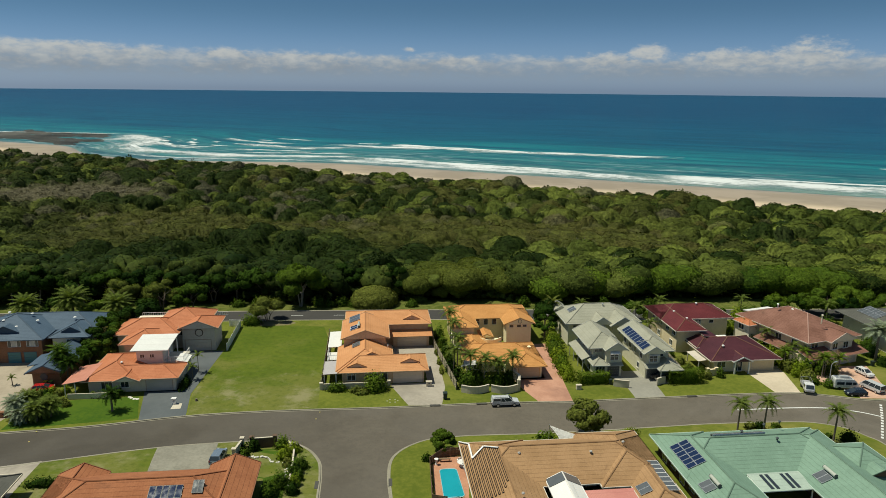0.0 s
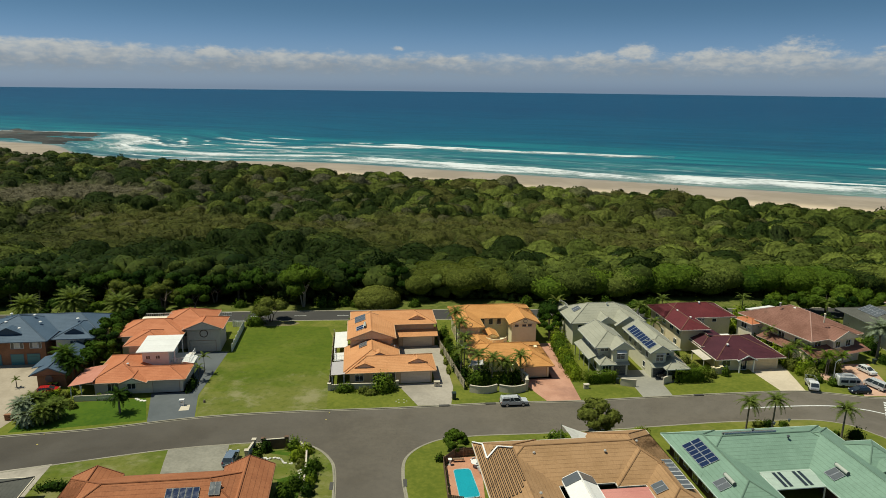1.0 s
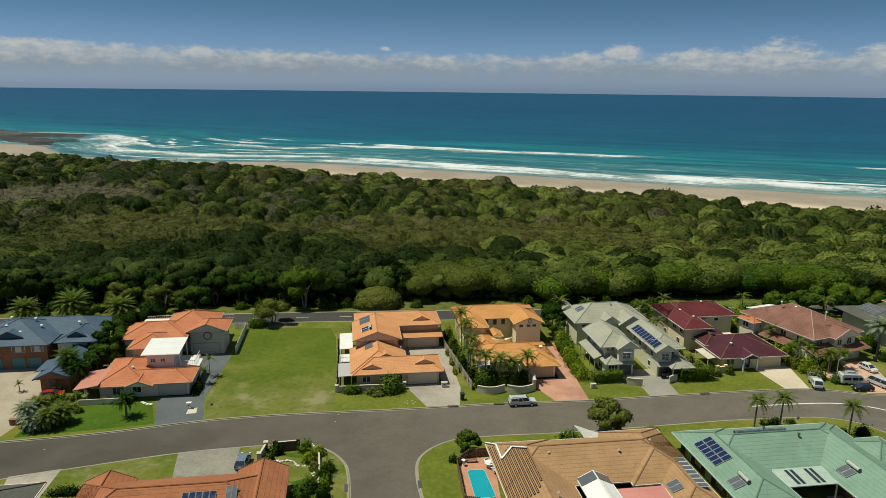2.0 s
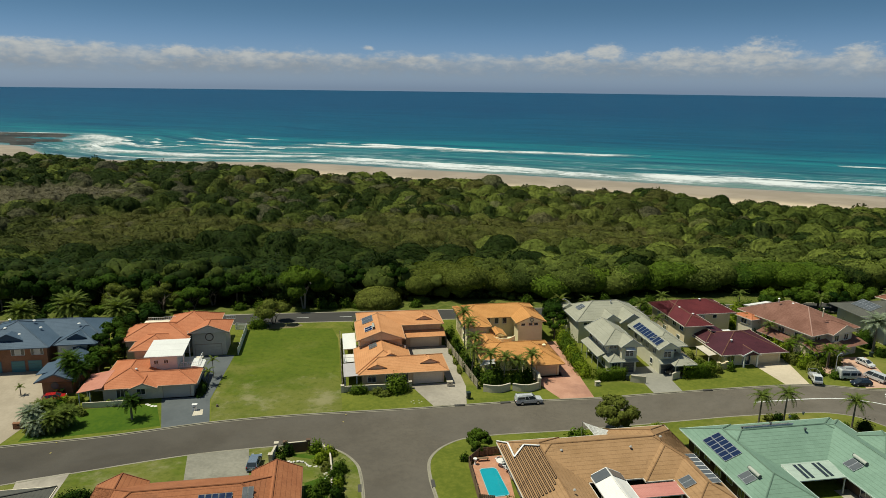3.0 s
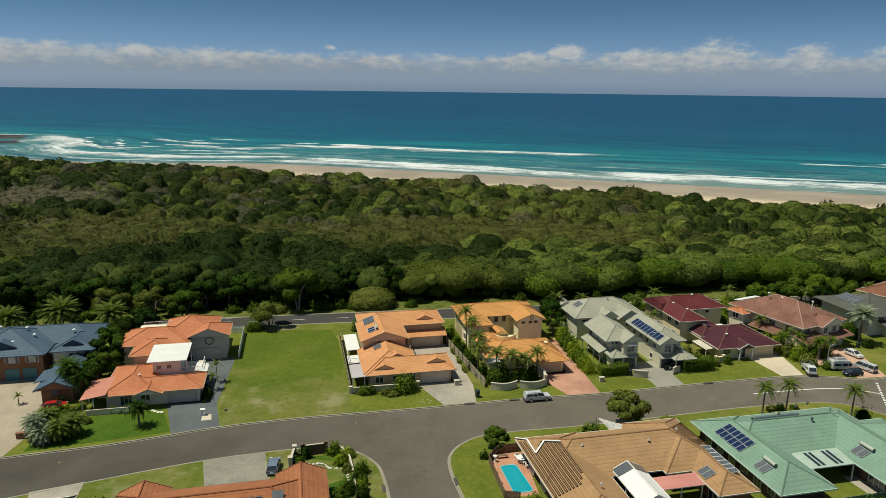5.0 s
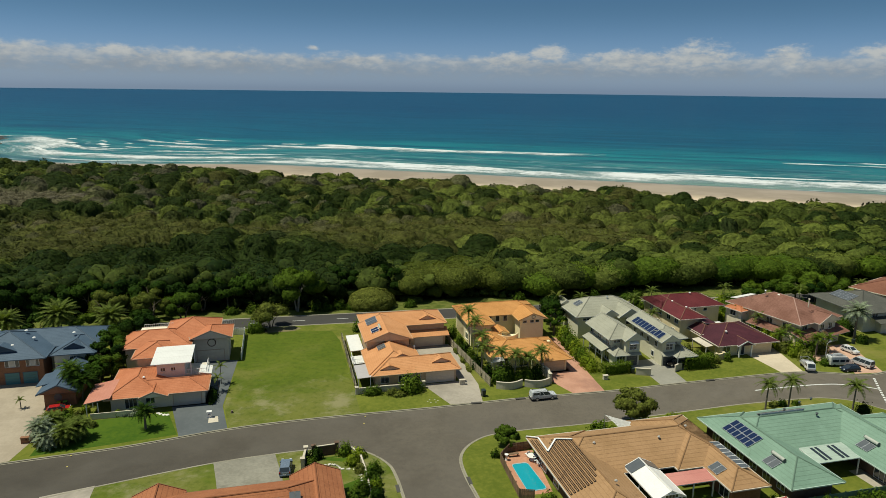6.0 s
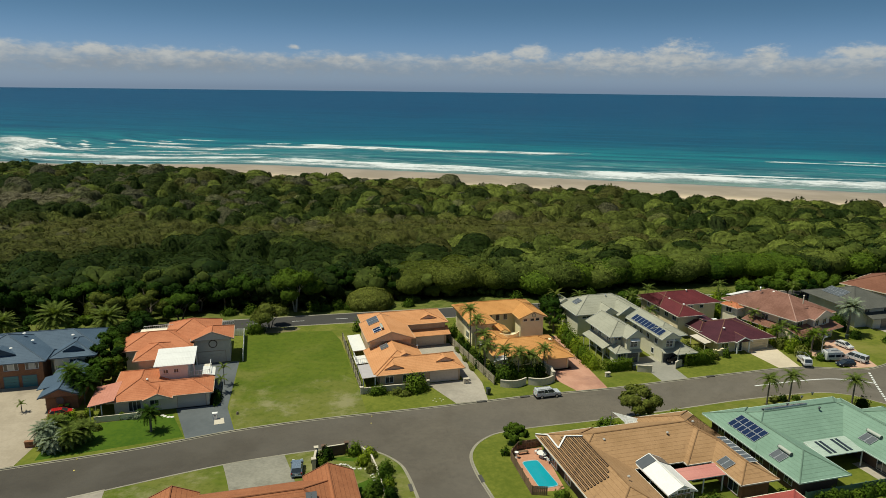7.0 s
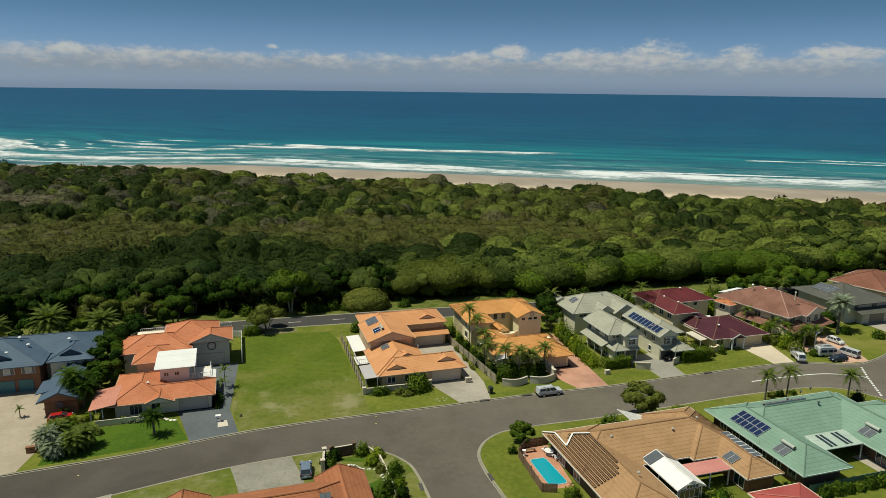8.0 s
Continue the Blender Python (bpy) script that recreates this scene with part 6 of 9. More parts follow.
def tree(name, u, v, height, rx, rz, mat, label, category="tree", z=None, n=420, leaf=0.42, seed=1, trunk_r=0.22, stems=1, lobes=9, species=None, bark=None, group="", lean=0.0, domes=0):
    rng = np.random.default_rng(seed)
    zb = float(level(u, v)) if z is None else z
    e = thing(name, u, v, zb - 0.05, label, category, group=group)
    top = height - rz
    n, leaf = int(n * 2.4), leaf * 0.78
    bm = bmesh.new()
    for s in range(stems):
        w = 6.28 * s / max(stems, 1) + seed
        off = (0.25 * math.cos(w) * (stems > 1), 0.25 * math.sin(w) * (stems > 1))
        p = Vector((off[0], off[1], 0))
        knee = Vector((off[0] * 3 + lean * 0.4, off[1] * 3, top * 0.55))
        rod(bm, p, knee, trunk_r, trunk_r * 0.75, 8)
        for k in range(3):
            w2 = w + 2.1 * k + rng.uniform(-0.5, 0.5)
            tip = Vector((math.cos(w2) * rx * 0.55 + lean, math.sin(w2) * rx * 0.55, top + rz * rng.uniform(-0.1, 0.4)))
            mid = knee.lerp(tip, 0.5) + Vector((0, 0, 0.2))
            rod(bm, knee, mid, trunk_r * 0.6, trunk_r * 0.4, 6)
            rod(bm, mid, tip, trunk_r * 0.4, trunk_r * 0.12, 6)
    part("trunk", bm, bark or BARK, e)
    if domes:
        lobes = domes
        pts, nrm, lc, lr = dome_points(n, rx, rz, rng, domes)
    else:
        pts, nrm, lc, lr = crown_points(n, rx, rz, rng, lobes)
        lr = lr[:, None] * np.array([0.83, 0.83, 0.66])
    pts = pts + np.array([lean, 0, top])
    spc = rng.uniform(0, 1) if species is None else species
    iv, fi = core_sphere()
    co = iv[None] * (1 + (0.03 if domes else 0.10) * rng.normal(0, 1, (lobes, len(iv), 1))) * lr[:, None] + (lc + np.array([lean, 0, top]))[:, None]
    fo = (fi[None] + (np.arange(lobes) * len(iv))[:, None, None]).reshape(-1, 3)
    out = co - np.array([lean, 0, top - 0.3 * rz])
    out = iv[None] * 0.9 + out / max(rx, rz) * 0.6
    out /= np.linalg.norm(out, axis=2)[..., None]
    # core toned darker than the leaves: shade inside the crown, as colour
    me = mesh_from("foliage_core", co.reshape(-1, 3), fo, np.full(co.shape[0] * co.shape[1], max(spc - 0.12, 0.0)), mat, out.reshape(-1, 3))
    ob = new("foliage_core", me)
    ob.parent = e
    vv, ff, sp, nn = cards(pts, nrm, np.full(n, leaf), rng, np.clip(spc + rng.normal(0, 0.05, n), 0, 1))
    me = mesh_from("crown", vv, ff, sp, mat, nn)
    ob = new("crown", me)
    ob.parent = e
    return e


def bush(name, u, v, w, d, h, mat, label, category="shrub", n=260, leaf=0.22, seed=1, boxy=False, rz=0.0, z=G, group=""):
    """A shrub or clipped hedge: leaf clumps over a rounded or boxy body, on a few stems."""
    rng = np.random.default_rng(seed)
    n, leaf = int(n * 1.9), leaf * 0.85
    e = thing(name, u, v, z - 0.03, label, category, rz, group=group)
    bm = bmesh.new()
    for k in range(4):
        x = rng.uniform(-0.3, 0.3) * w
        y = rng.uniform(-0.3, 0.3) * d
        rod(bm, (x * 0.6, y * 0.6, 0), (x, y, h * 0.7), 0.05, 0.02, 5)
    part("stem", bm, BARK, e)
    dvec = rng.normal(0, 1, (n, 3))
    dvec[:, 2] = np.abs(dvec[:, 2])
    dvec /= np.linalg.norm(dvec, axis=1)[:, None]
    if boxy:
        dvec = dvec / np.abs(dvec).max(axis=1)[:, None]
        nrm = np.where(np.abs(dvec) > 0.98, np.sign(dvec), 0) + 1e-3
        nrm /= np.linalg.norm(nrm, axis=1)[:, None]
        flatpos = rng.uniform(-1, 1, (n, 3))
        flatpos[:, 2] = np.abs(flatpos[:, 2])
        pts = np.where(np.abs(dvec) > 0.98, dvec, flatpos)
    else:
        pts, nrm = dvec * (1 + 0.18 * rng.normal(0, 1, (n, 1))), dvec
    lump = 1 + 0.12 * np.sin(pts[:, :1] * 5 + seed) * np.cos(pts[:, 1:2] * 4)
    pts = pts * np.array([w / 2, d / 2, h]) * lump * rng.uniform(0.8, 1.0, (n, 1))
    pts[:, 2] = np.maximum(pts[:, 2], 0.12)
    vv, ff, sp, nn = cards(pts, nrm, np.full(n, leaf), rng, np.clip(rng.uniform(0.25, 0.8) + rng.normal(0, 0.08, n), 0, 1))
    ob = new("leaves", mesh_from("leaves", vv, ff, sp, mat, nn))
    ob.parent = e
    # the dense inside of the plant, its shade given by the leaves' dark colour
    bm = bmesh.new()
    bmesh.ops.create_icosphere(bm, subdivisions=2, radius=1.0)
    for q in bm.verts:
        c = q.co
        if boxy:
            mx = max(abs(c.x), abs(c.y), abs(c.z))
            q.co = c * (0.5 + 0.5 / mx)
        q.co = Vector((q.co.x * w * 0.40, q.co.y * d * 0.40, max(q.co.z, 0.0) * h * 0.82))
    part("foliage_core", bm, mat, e, smooth=True)
    return e


FROND = {}


def frond_mesh(length, droop, width, mat, seed, n=13):
    key = (round(length, 1), round(droop, 1), round(width, 2), mat.name, seed)
    if key in FROND:
        return FROND[key]
    rng = np.random.default_rng(seed)
    bm = bmesh.new()
    pts = []
    for k in range(n + 1):
        f = k / n
        pts.append(Vector((length * (f - 0.12 * droop * f * f), 0, length * (0.42 * f - (0.42 + 0.55 * droop) * f * f))))
    for k in range(n):
        rod(bm, pts[k], pts[k + 1], 0.035 * (1 - k / n) + 0.008, n=3)
    for k in range(1, n + 1):
        f = k / n
        ll = width * (0.35 + 1.1 * math.sin(math.pi * min(f * 0.85 + 0.12, 1)))
        d = (pts[k] - pts[k - 1]).normalized()
        for sgn in (-1, 1):
            for sub in (0.0, 0.5):
                b0 = pts[k - 1].lerp(pts[k], sub)
                tip = b0 + Vector((d.x * ll * 0.55, sgn * ll * rng.uniform(0.75, 1.0), -ll * rng.uniform(0.15, 0.45)))
                w = d * length / n * 0.58
                v = [bm.verts.new(x) for x in (b0, b0 + w, tip)]
                bm.faces.new(v)
    me = bpy.data.meshes.new("frond")
    bm.to_mesh(me)
    bm.free()
    at = me.attributes.new("species", "FLOAT", "POINT")
    at.data.foreach_set("value", np.full(len(me.vertices), rng.uniform(0.2, 0.8), np.float32))
    me.materials.append(mat)
    FROND[key] = me
    return me


def palm(u, v, height, length, label, fronds=16, droop=0.8, width=0.42, mat=None, z=G, seed=1, trunk_r=0.14, lean=(0, 0), low=-0.25, group=""):
    rng = np.random.default_rng(seed)
    e = thing("palm_tree", u, v, z - 0.03, label, "palm tree", group=group)
    bm = bmesh.new()
    n = 9
    base = None
    for k in range(n):
        f0, f1 = k / n, (k + 1) / n
        p = Vector((lean[0] * f0**1.5, lean[1] * f0**1.5, height * f0))
        q = Vector((lean[0] * f1**1.5, lean[1] * f1**1.5, height * f1))
        rod(bm, p, q, trunk_r * (1.25 - 0.4 * f0), trunk_r * (1.18 - 0.4 * f1), 8)
    part("trunk", bm, PALM_BARK, e)
    top = Vector((lean[0], lean[1], height))
    for k in range(fronds):
        w = 360 * k * 0.382 + rng.uniform(-12, 12)
        lift = 76 * (1 - k / fronds) ** 0.75 + low * 60 * (k / fronds)
        me = frond_mesh(length, droop, width, mat or F_PALM, k % 3)
        share("frond", me, e, Matrix.Translation(top) @ pose(0, 0, 0, rng.uniform(-12, 12), -lift + 10, w))
    return e


# the forest between the back road and the dune
def forest_front(x):
    return 168 + 3 * np.sin(x * 0.09) - 0.055 * x


def forest_edge(x, y):
    """How far the forest reaches towards the beach, on the scale of inland()."""
    return -127 - 14 * ease(-(x * SHORE[1] - y * SHORE[0]), 260, 420) + 5 * np.sin(x * 0.05) + 4 * np.sin(x * 0.13 + 1)


def soft_noise(x, y, scale, seed):
    return np.array([noise.noise((p * scale + seed, q * scale - seed, seed * 1.7)) for p, q in zip(x, y)])


def heath_share(x, y, wob):
    """0 in tall forest, 1 in the low dry heath that runs through its middle and in the brown hollow to the west."""
    mid = 268 - 0.42 * np.maximum(x - 10, 0)
    half = 36 - 0.17 * np.maximum(x - 10, 0)
    band = 1 - ease(np.abs(y - mid) + 34 * wob, 0.55 * half, 1.15 * half)
    band = band * (1 - ease(-x, 95, 150)) * (1 - ease(x, 110, 150))
    hollow = 1 - ease(np.hypot((x + 158) / 50, (y - 342) / 30) + 0.5 * wob, 0.6, 1.15)
    return np.clip(np.maximum(band * 0.85, hollow), 0, 1), np.clip(hollow, 0, 1)


def dead_wood(rng, x, y, top, count):
    """Pale dead stems standing here and there over the crowns."""
    bm = bmesh.new()
    for q in rng.choice(len(x), count, replace=False):
        for j in range(5):
            rod(bm, (x[q], y[q], top[q] - 4), (x[q] + rng.uniform(-1.6, 1.6), y[q] + rng.uniform(-1.6, 1.6), top[q] + rng.uniform(0.0, 0.9)), 0.10, 0.03, 4)
    tagged(part("dead_branches", bm, surface("bleached_wood", (0.22, 0.20, 0.17), (0.33, 0.30, 0.26), 2)), "bleached bare branches in the forest", "branches", kind="stuff")


def canopy():
    """The closed canopy: crowns of several boughs each, merged into one uneven roof of leaves with few gaps."""
    rng = np.random.default_rng(11)
    # where the trees stand: close together in the heath, further apart in the tall forest
    step = 4.2
    gu, gv = np.meshgrid(np.arange(-430, 530, step), np.arange(172, 620, step))
    x = (gu + rng.uniform(-0.5, 0.5, gu.shape) * step).ravel()
    y = (gv + rng.uniform(-0.5, 0.5, gv.shape) * step).ravel()
    keep = (inland(x, y) < forest_edge(x, y)) & (y > forest_front(x) + 9) & (np.abs(x - 0.16 * y) < 60 + 0.80 * y)
    x, y = x[keep], y[keep]
    wob, tall, patch = soft_noise(x, y, 0.022, 3.3), soft_noise(x, y, 0.028, 9.1), soft_noise(x, y, 0.012, 5.5)
    heath, hollow = heath_share(x, y, wob)
    deep = y - forest_front(x)
    keep = rng.random(len(x)) < np.where(heath > 0.5, 0.80, 0.50)
    x, y, wob, tall, patch, heath, hollow, deep = (a[keep] for a in (x, y, wob, tall, patch, heath, hollow, deep))
    n = len(x)
    size = np.clip(3.8 * np.exp(rng.normal(0, 0.38, n)) + 1.0 * np.exp(-((deep - 40) / 26) ** 2), 2.9, 8.2)
    size = size * (1 - heath) + heath * rng.uniform(2.2, 4.2, n)
    z0 = level(x, y)
    hgt = 6.1 + 1.7 * tall + rng.normal(0, 1.15, n) * (1 - 0.6 * heath) + 0.60 * (size - 4.0) * (1 - heath) - 1.0 * heath + 1.4 * np.exp(-deep / 14)
    hgt = hgt * np.clip(1.0 - np.exp((inland(x, y) - forest_edge(x, y)) / 14) * 0.30, 0.6, 1)
    top = z0 + hgt
    drop = np.where(heath > 0.5, 0.22, rng.uniform(0.36, 0.75, n)) * size
    west = ease(-x, -5, 50)
    tone = 0.33 + 0.30 * rng.normal(0, 1, n) + 0.24 * tall + 0.16 * patch - (0.26 + 0.16 * ease(x, 0, 40)) * (rng.random(n) < 0.2 + 0.12 * ease(x, 0, 40)) + 0.28 * (rng.random(n) < 0.10)
    # gloom: the front band's shade, put into the tree tones by place
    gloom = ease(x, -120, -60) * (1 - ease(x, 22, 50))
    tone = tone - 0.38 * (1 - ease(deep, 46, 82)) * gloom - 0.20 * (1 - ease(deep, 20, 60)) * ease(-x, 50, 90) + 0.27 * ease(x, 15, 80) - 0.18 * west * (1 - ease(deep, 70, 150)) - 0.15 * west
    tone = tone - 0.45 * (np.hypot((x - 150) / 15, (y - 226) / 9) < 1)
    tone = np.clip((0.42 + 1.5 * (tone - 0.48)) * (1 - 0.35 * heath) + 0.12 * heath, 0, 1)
    dry = np.clip(0.74 * heath + 0.10 * rng.normal(0, 1, n) * heath + 0.80 * (rng.random(n) > 0.91) * ease(deep, 12, 60) * ease(x, -20, 30) + 0.75 * (rng.random(n) > 0.90) * ease(deep, 60, 150) + 0.9 * np.maximum(patch - 0.12, 0) * ease(deep, 60, 120), 0, 1)
    ash = np.clip(0.85 * hollow + 0.55 * (rng.random(n) > 0.90) * ease(deep, 60, 140), 0, 1)
    # boughs pressed into a height map
    cell = 1.2
    ax, ay = np.arange(-430, 530, cell), np.arange(166, 624, cell)
    xx, yy = np.meshgrid(ax, ay)
    ground_z = level(xx, yy)
    inside = (inland(xx, yy) < forest_edge(xx, yy) + 1) & (yy > forest_front(xx) + 6) & (np.abs(xx - 0.16 * yy) < 62 + 0.80 * yy)
    roof = ground_z + np.where(inside, 2.2, -1.0)
    owner = np.zeros(roof.shape, np.int32)
    boughs = 6
    for k in range(n):
        count = 1 if size[k] < 2.6 else boughs
        ang = rng.uniform(0, 6.283) + np.arange(count) * 6.283 / max(count - 1, 1)
        out = np.where(np.arange(count) == 0, 0.0, rng.uniform(0.42, 0.66, count)) * size[k]
        radii = size[k] * np.where(np.arange(count) == 0, 1.15 if count == 1 else 0.95, 0.55)
        lift = np.where(np.arange(count) == 0, 0.0, -drop[k] * rng.uniform(0.30, 0.85, count))
        for a, o, dz, rad in zip(ang, out, lift, radii):
            cx, cy = x[k] + o * math.cos(a), y[k] + o * math.sin(a)
            i0, i1 = int((cx - rad - ax[0]) / cell) + 1, int((cx + rad - ax[0]) / cell) + 1
            j0, j1 = int((cy - rad - ay[0]) / cell) + 1, int((cy + rad - ay[0]) / cell) + 1
            if i0 < 0 or j0 < 0 or i0 >= i1 or j0 >= j1:
                continue
            d2 = ((ax[i0:i1] - cx)[None] ** 2 + (ay[j0:j1] - cy)[:, None] ** 2) / rad**2
            z = top[k] + dz - rad * (0.42 * d2 + (1.1 if count > 1 else 0.5) * np.minimum(d2, 1.4) ** 3)
            view = roof[j0:j1, i0:i1]
            up = (z > view) & (d2 < 1.35)
            view[up] = z[up]
            owner[j0:j1, i0:i1][up] = k
    roof = np.where(inside, roof, ground_z - 0.6)
    gy, gx = np.gradient(roof, cell)
    # leaf clumps over it
    dist = np.hypot(xx + 10, yy)
    rate = np.where(inside, np.clip(6.0 * (230 / dist) ** 1.15, 1.3, 8.5) * cell * cell, 0)
    rate = rate * (0.70 + 0.30 * np.clip(np.hypot(gx, gy), 0, 3.5))
    num = rng.poisson(rate)
    jj, ii = np.nonzero(num)
    rep = np.repeat(np.arange(len(jj)), num[jj, ii])
    jj, ii = jj[rep], ii[rep]
    m = len(jj)
    fx, fy = rng.uniform(-0.5, 0.5, m), rng.uniform(-0.5, 0.5, m)
    slope = np.stack([-gx[jj, ii], -gy[jj, ii], np.ones(m)], 1)
    zz = roof[jj, ii] + (np.clip(gx[jj, ii], -2.5, 2.5) * fx + np.clip(gy[jj, ii], -2.5, 2.5) * fy) * cell * 0.9 + rng.uniform(-0.10, 0.24, m)
    ctr = np.stack([ax[ii] + fx * cell, ay[jj] + fy * cell, zz], 1)
    slope /= np.linalg.norm(slope, axis=1)[:, None]
    own = owner[jj, ii]
    far = np.hypot(ctr[:, 0] + 10, ctr[:, 1])
    leaf = 0.44 * (far / 230) ** 0.6 * np.where(heath[own] > 0.5, 0.72, 1.0)
    nrm = slope + rng.normal(0, 0.10, (m, 3))
    nrm /= np.linalg.norm(nrm, axis=1)[:, None]
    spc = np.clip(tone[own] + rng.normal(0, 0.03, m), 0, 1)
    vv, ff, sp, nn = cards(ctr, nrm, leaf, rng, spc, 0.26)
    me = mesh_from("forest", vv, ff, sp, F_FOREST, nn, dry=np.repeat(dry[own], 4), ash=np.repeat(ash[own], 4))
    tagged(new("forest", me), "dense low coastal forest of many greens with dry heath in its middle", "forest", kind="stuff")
    # the dense inside below the leaves
    idx = np.arange(roof.size).reshape(roof.shape)
    some = inside[:-1, :-1] | inside[1:, :-1] | inside[:-1, 1:] | inside[1:, 1:]
    q = np.stack([idx[:-1, :-1], idx[:-1, 1:], idx[1:, 1:], idx[1:, :-1]], -1)[some]
    used, q = np.unique(q, return_inverse=True)
    q = q.reshape(-1, 4)
    pts = np.stack([xx, yy, roof - 0.08], -1).reshape(-1, 3)[used]
    nrm = np.stack([-gx, -gy, np.full(gx.shape, 1.1)], -1).reshape(-1, 3)[used]
    nrm /= np.linalg.norm(nrm, axis=1)[:, None]
    own = owner.ravel()[used]
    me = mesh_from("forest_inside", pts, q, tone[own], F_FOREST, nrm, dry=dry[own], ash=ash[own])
    tagged(new("forest_undergrowth", me), "shaded inner boughs of the coastal forest", "forest", kind="stuff")
    dead_wood(rng, x, y, top, 260)


def forest_wall():
    """The front rows of the forest: single trees with boughs down their faces, and a skirt of undergrowth to the ground."""
    rng = np.random.default_rng(12)
    spots = []
    step = 5.6
    for u in np.arange(-130, 200, step):
        for k in range(1 if u > 30 else 0, 4):
            x = u + rng.uniform(-0.45, 0.45) * step
            y = float(forest_front(x)) + 1.5 + k * 4.6 + rng.uniform(-1.6, 1.6)
            spots.append((x, y, y - float(forest_front(x)), 0))
    for x in np.arange(-130, 200, 2.1):
        for row in range(3):
            y = float(forest_front(x)) + 0.6 + 2.0 * float(ease(x, 25, 55)) + 1.4 * row + rng.uniform(-0.8, 0.8)
            spots.append((x + rng.uniform(-0.8, 0.8), y, -8 + 2 * row, 1))
    spots = np.array(spots)
    low = spots[:, 3] > 0
    n = len(spots)
    z0 = level(spots[:, 0], spots[:, 1])
    tall = soft_noise(spots[:, 0], spots[:, 1], 0.03, 9.1)
    west = ease(-spots[:, 0], -8, 8)
    size = np.clip(4.6 * np.exp(rng.normal(0, 0.25, n)), 3.4, 7.2)
    hgt = 7.4 + 1.4 * tall + rng.normal(0, 0.8, n) + 1.2 * west
    size = np.where(low, 1.7 + rng.uniform(-0.4, 0.5, n), size)
    hgt = np.where(low, 2.2 - 1.2 * ease(spots[:, 0], 20, 50) + rng.uniform(-0.5, 1.8, n) + 0.35 * (spots[:, 2] + 8), hgt)
    # western rows and the eastern skirt toned darker: shade put into leaf colour
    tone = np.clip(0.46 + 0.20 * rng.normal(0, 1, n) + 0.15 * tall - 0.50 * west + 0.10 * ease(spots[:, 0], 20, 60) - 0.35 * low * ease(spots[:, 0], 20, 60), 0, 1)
    lob = 7
    w = rng.uniform(0, 6.283, (n, lob))
    hh = rng.uniform(-1.4, 0.9, (n, lob))
    rr = rng.uniform(0.25, 0.66, (n, lob))
    count = (470 * np.clip(size / 4.7, 0.6, 1.6) * np.where(low, 0.42, 1.0)).astype(int)
    own = np.repeat(np.arange(n), count)
    m = len(own)
    lobe = rng.integers(0, lob, m)
    d = rng.normal(0, 1, (m, 3))
    d[:, 2] = np.abs(d[:, 2]) * 1.1 - 0.3
    d /= np.linalg.norm(d, axis=1)[:, None]
    sz = size[own]
    cx, cy = np.cos(w[own, lobe]) * rr[own, lobe] * sz, np.sin(w[own, lobe]) * rr[own, lobe] * sz
    cz = hh[own, lobe] * sz * 0.40
    rad = sz * 0.50
    ctr = np.stack([spots[own, 0] + cx + d[:, 0] * rad, spots[own, 1] + cy + d[:, 1] * rad, (z0 + hgt)[own] - sz * 0.62 + cz + d[:, 2] * rad * 0.8], 1)
    whole = np.stack([cx + d[:, 0] * rad, cy + d[:, 1] * rad, cz + d[:, 2] * rad + 0.25 * sz], 1) / sz[:, None]
    d = d * 0.60 + whole * 0.85
    d /= np.linalg.norm(d, axis=1)[:, None]
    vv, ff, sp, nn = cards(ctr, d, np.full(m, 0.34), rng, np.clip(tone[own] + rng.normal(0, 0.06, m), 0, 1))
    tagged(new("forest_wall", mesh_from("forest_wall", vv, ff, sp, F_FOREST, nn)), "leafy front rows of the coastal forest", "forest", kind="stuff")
    iv, fi = core_sphere()
    k = len(iv)
    tr, lb = (a.ravel() for a in np.meshgrid(np.arange(n), np.arange(lob), indexing="ij"))
    bs = size[tr]
    ctr = np.stack([spots[tr, 0] + np.cos(w[tr, lb]) * rr[tr, lb] * bs, spots[tr, 1] + np.sin(w[tr, lb]) * rr[tr, lb] * bs, (z0 + hgt)[tr] - bs * 0.62 + hh[tr, lb] * bs * 0.40], 1)
    rel = iv[None] * (1 + 0.12 * rng.normal(0, 1, (len(tr), k, 1))) * (bs * 0.46)[:, None, None] * np.array([1, 1, 0.8])
    co = rel + ctr[:, None]
    crown = co - np.stack([spots[tr, 0], spots[tr, 1], (z0 + hgt)[tr] - bs * 0.85], 1)[:, None]
    nrm = iv[None] * 0.6 + crown / bs[:, None, None] * 0.85
    nrm /= np.linalg.norm(nrm, axis=2)[..., None] + 1e-9
    fo = (fi[None] + (np.arange(len(tr)) * k)[:, None, None]).reshape(-1, 3)
    # inner boughs toned darker than the leaves, shade put into the colour
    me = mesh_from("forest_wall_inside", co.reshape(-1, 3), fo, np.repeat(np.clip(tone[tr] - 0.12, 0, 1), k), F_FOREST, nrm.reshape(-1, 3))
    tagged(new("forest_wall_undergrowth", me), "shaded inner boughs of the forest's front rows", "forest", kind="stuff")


canopy()
forest_wall()

# ---- trees and gardens ----
# the front of the forest, along the back road
tree("tree", -17.6, 163.4, 11.2, 6.4, 4.8, F_GARDEN, "broad round-headed tree with pale forked trunks by the road", n=2000, leaf=0.36, seed=3, stems=3, trunk_r=0.2, lobes=16, species=0.72, bark=surface("pale_bark", (0.25, 0.22, 0.18), (0.36, 0.33, 0.28), 3))
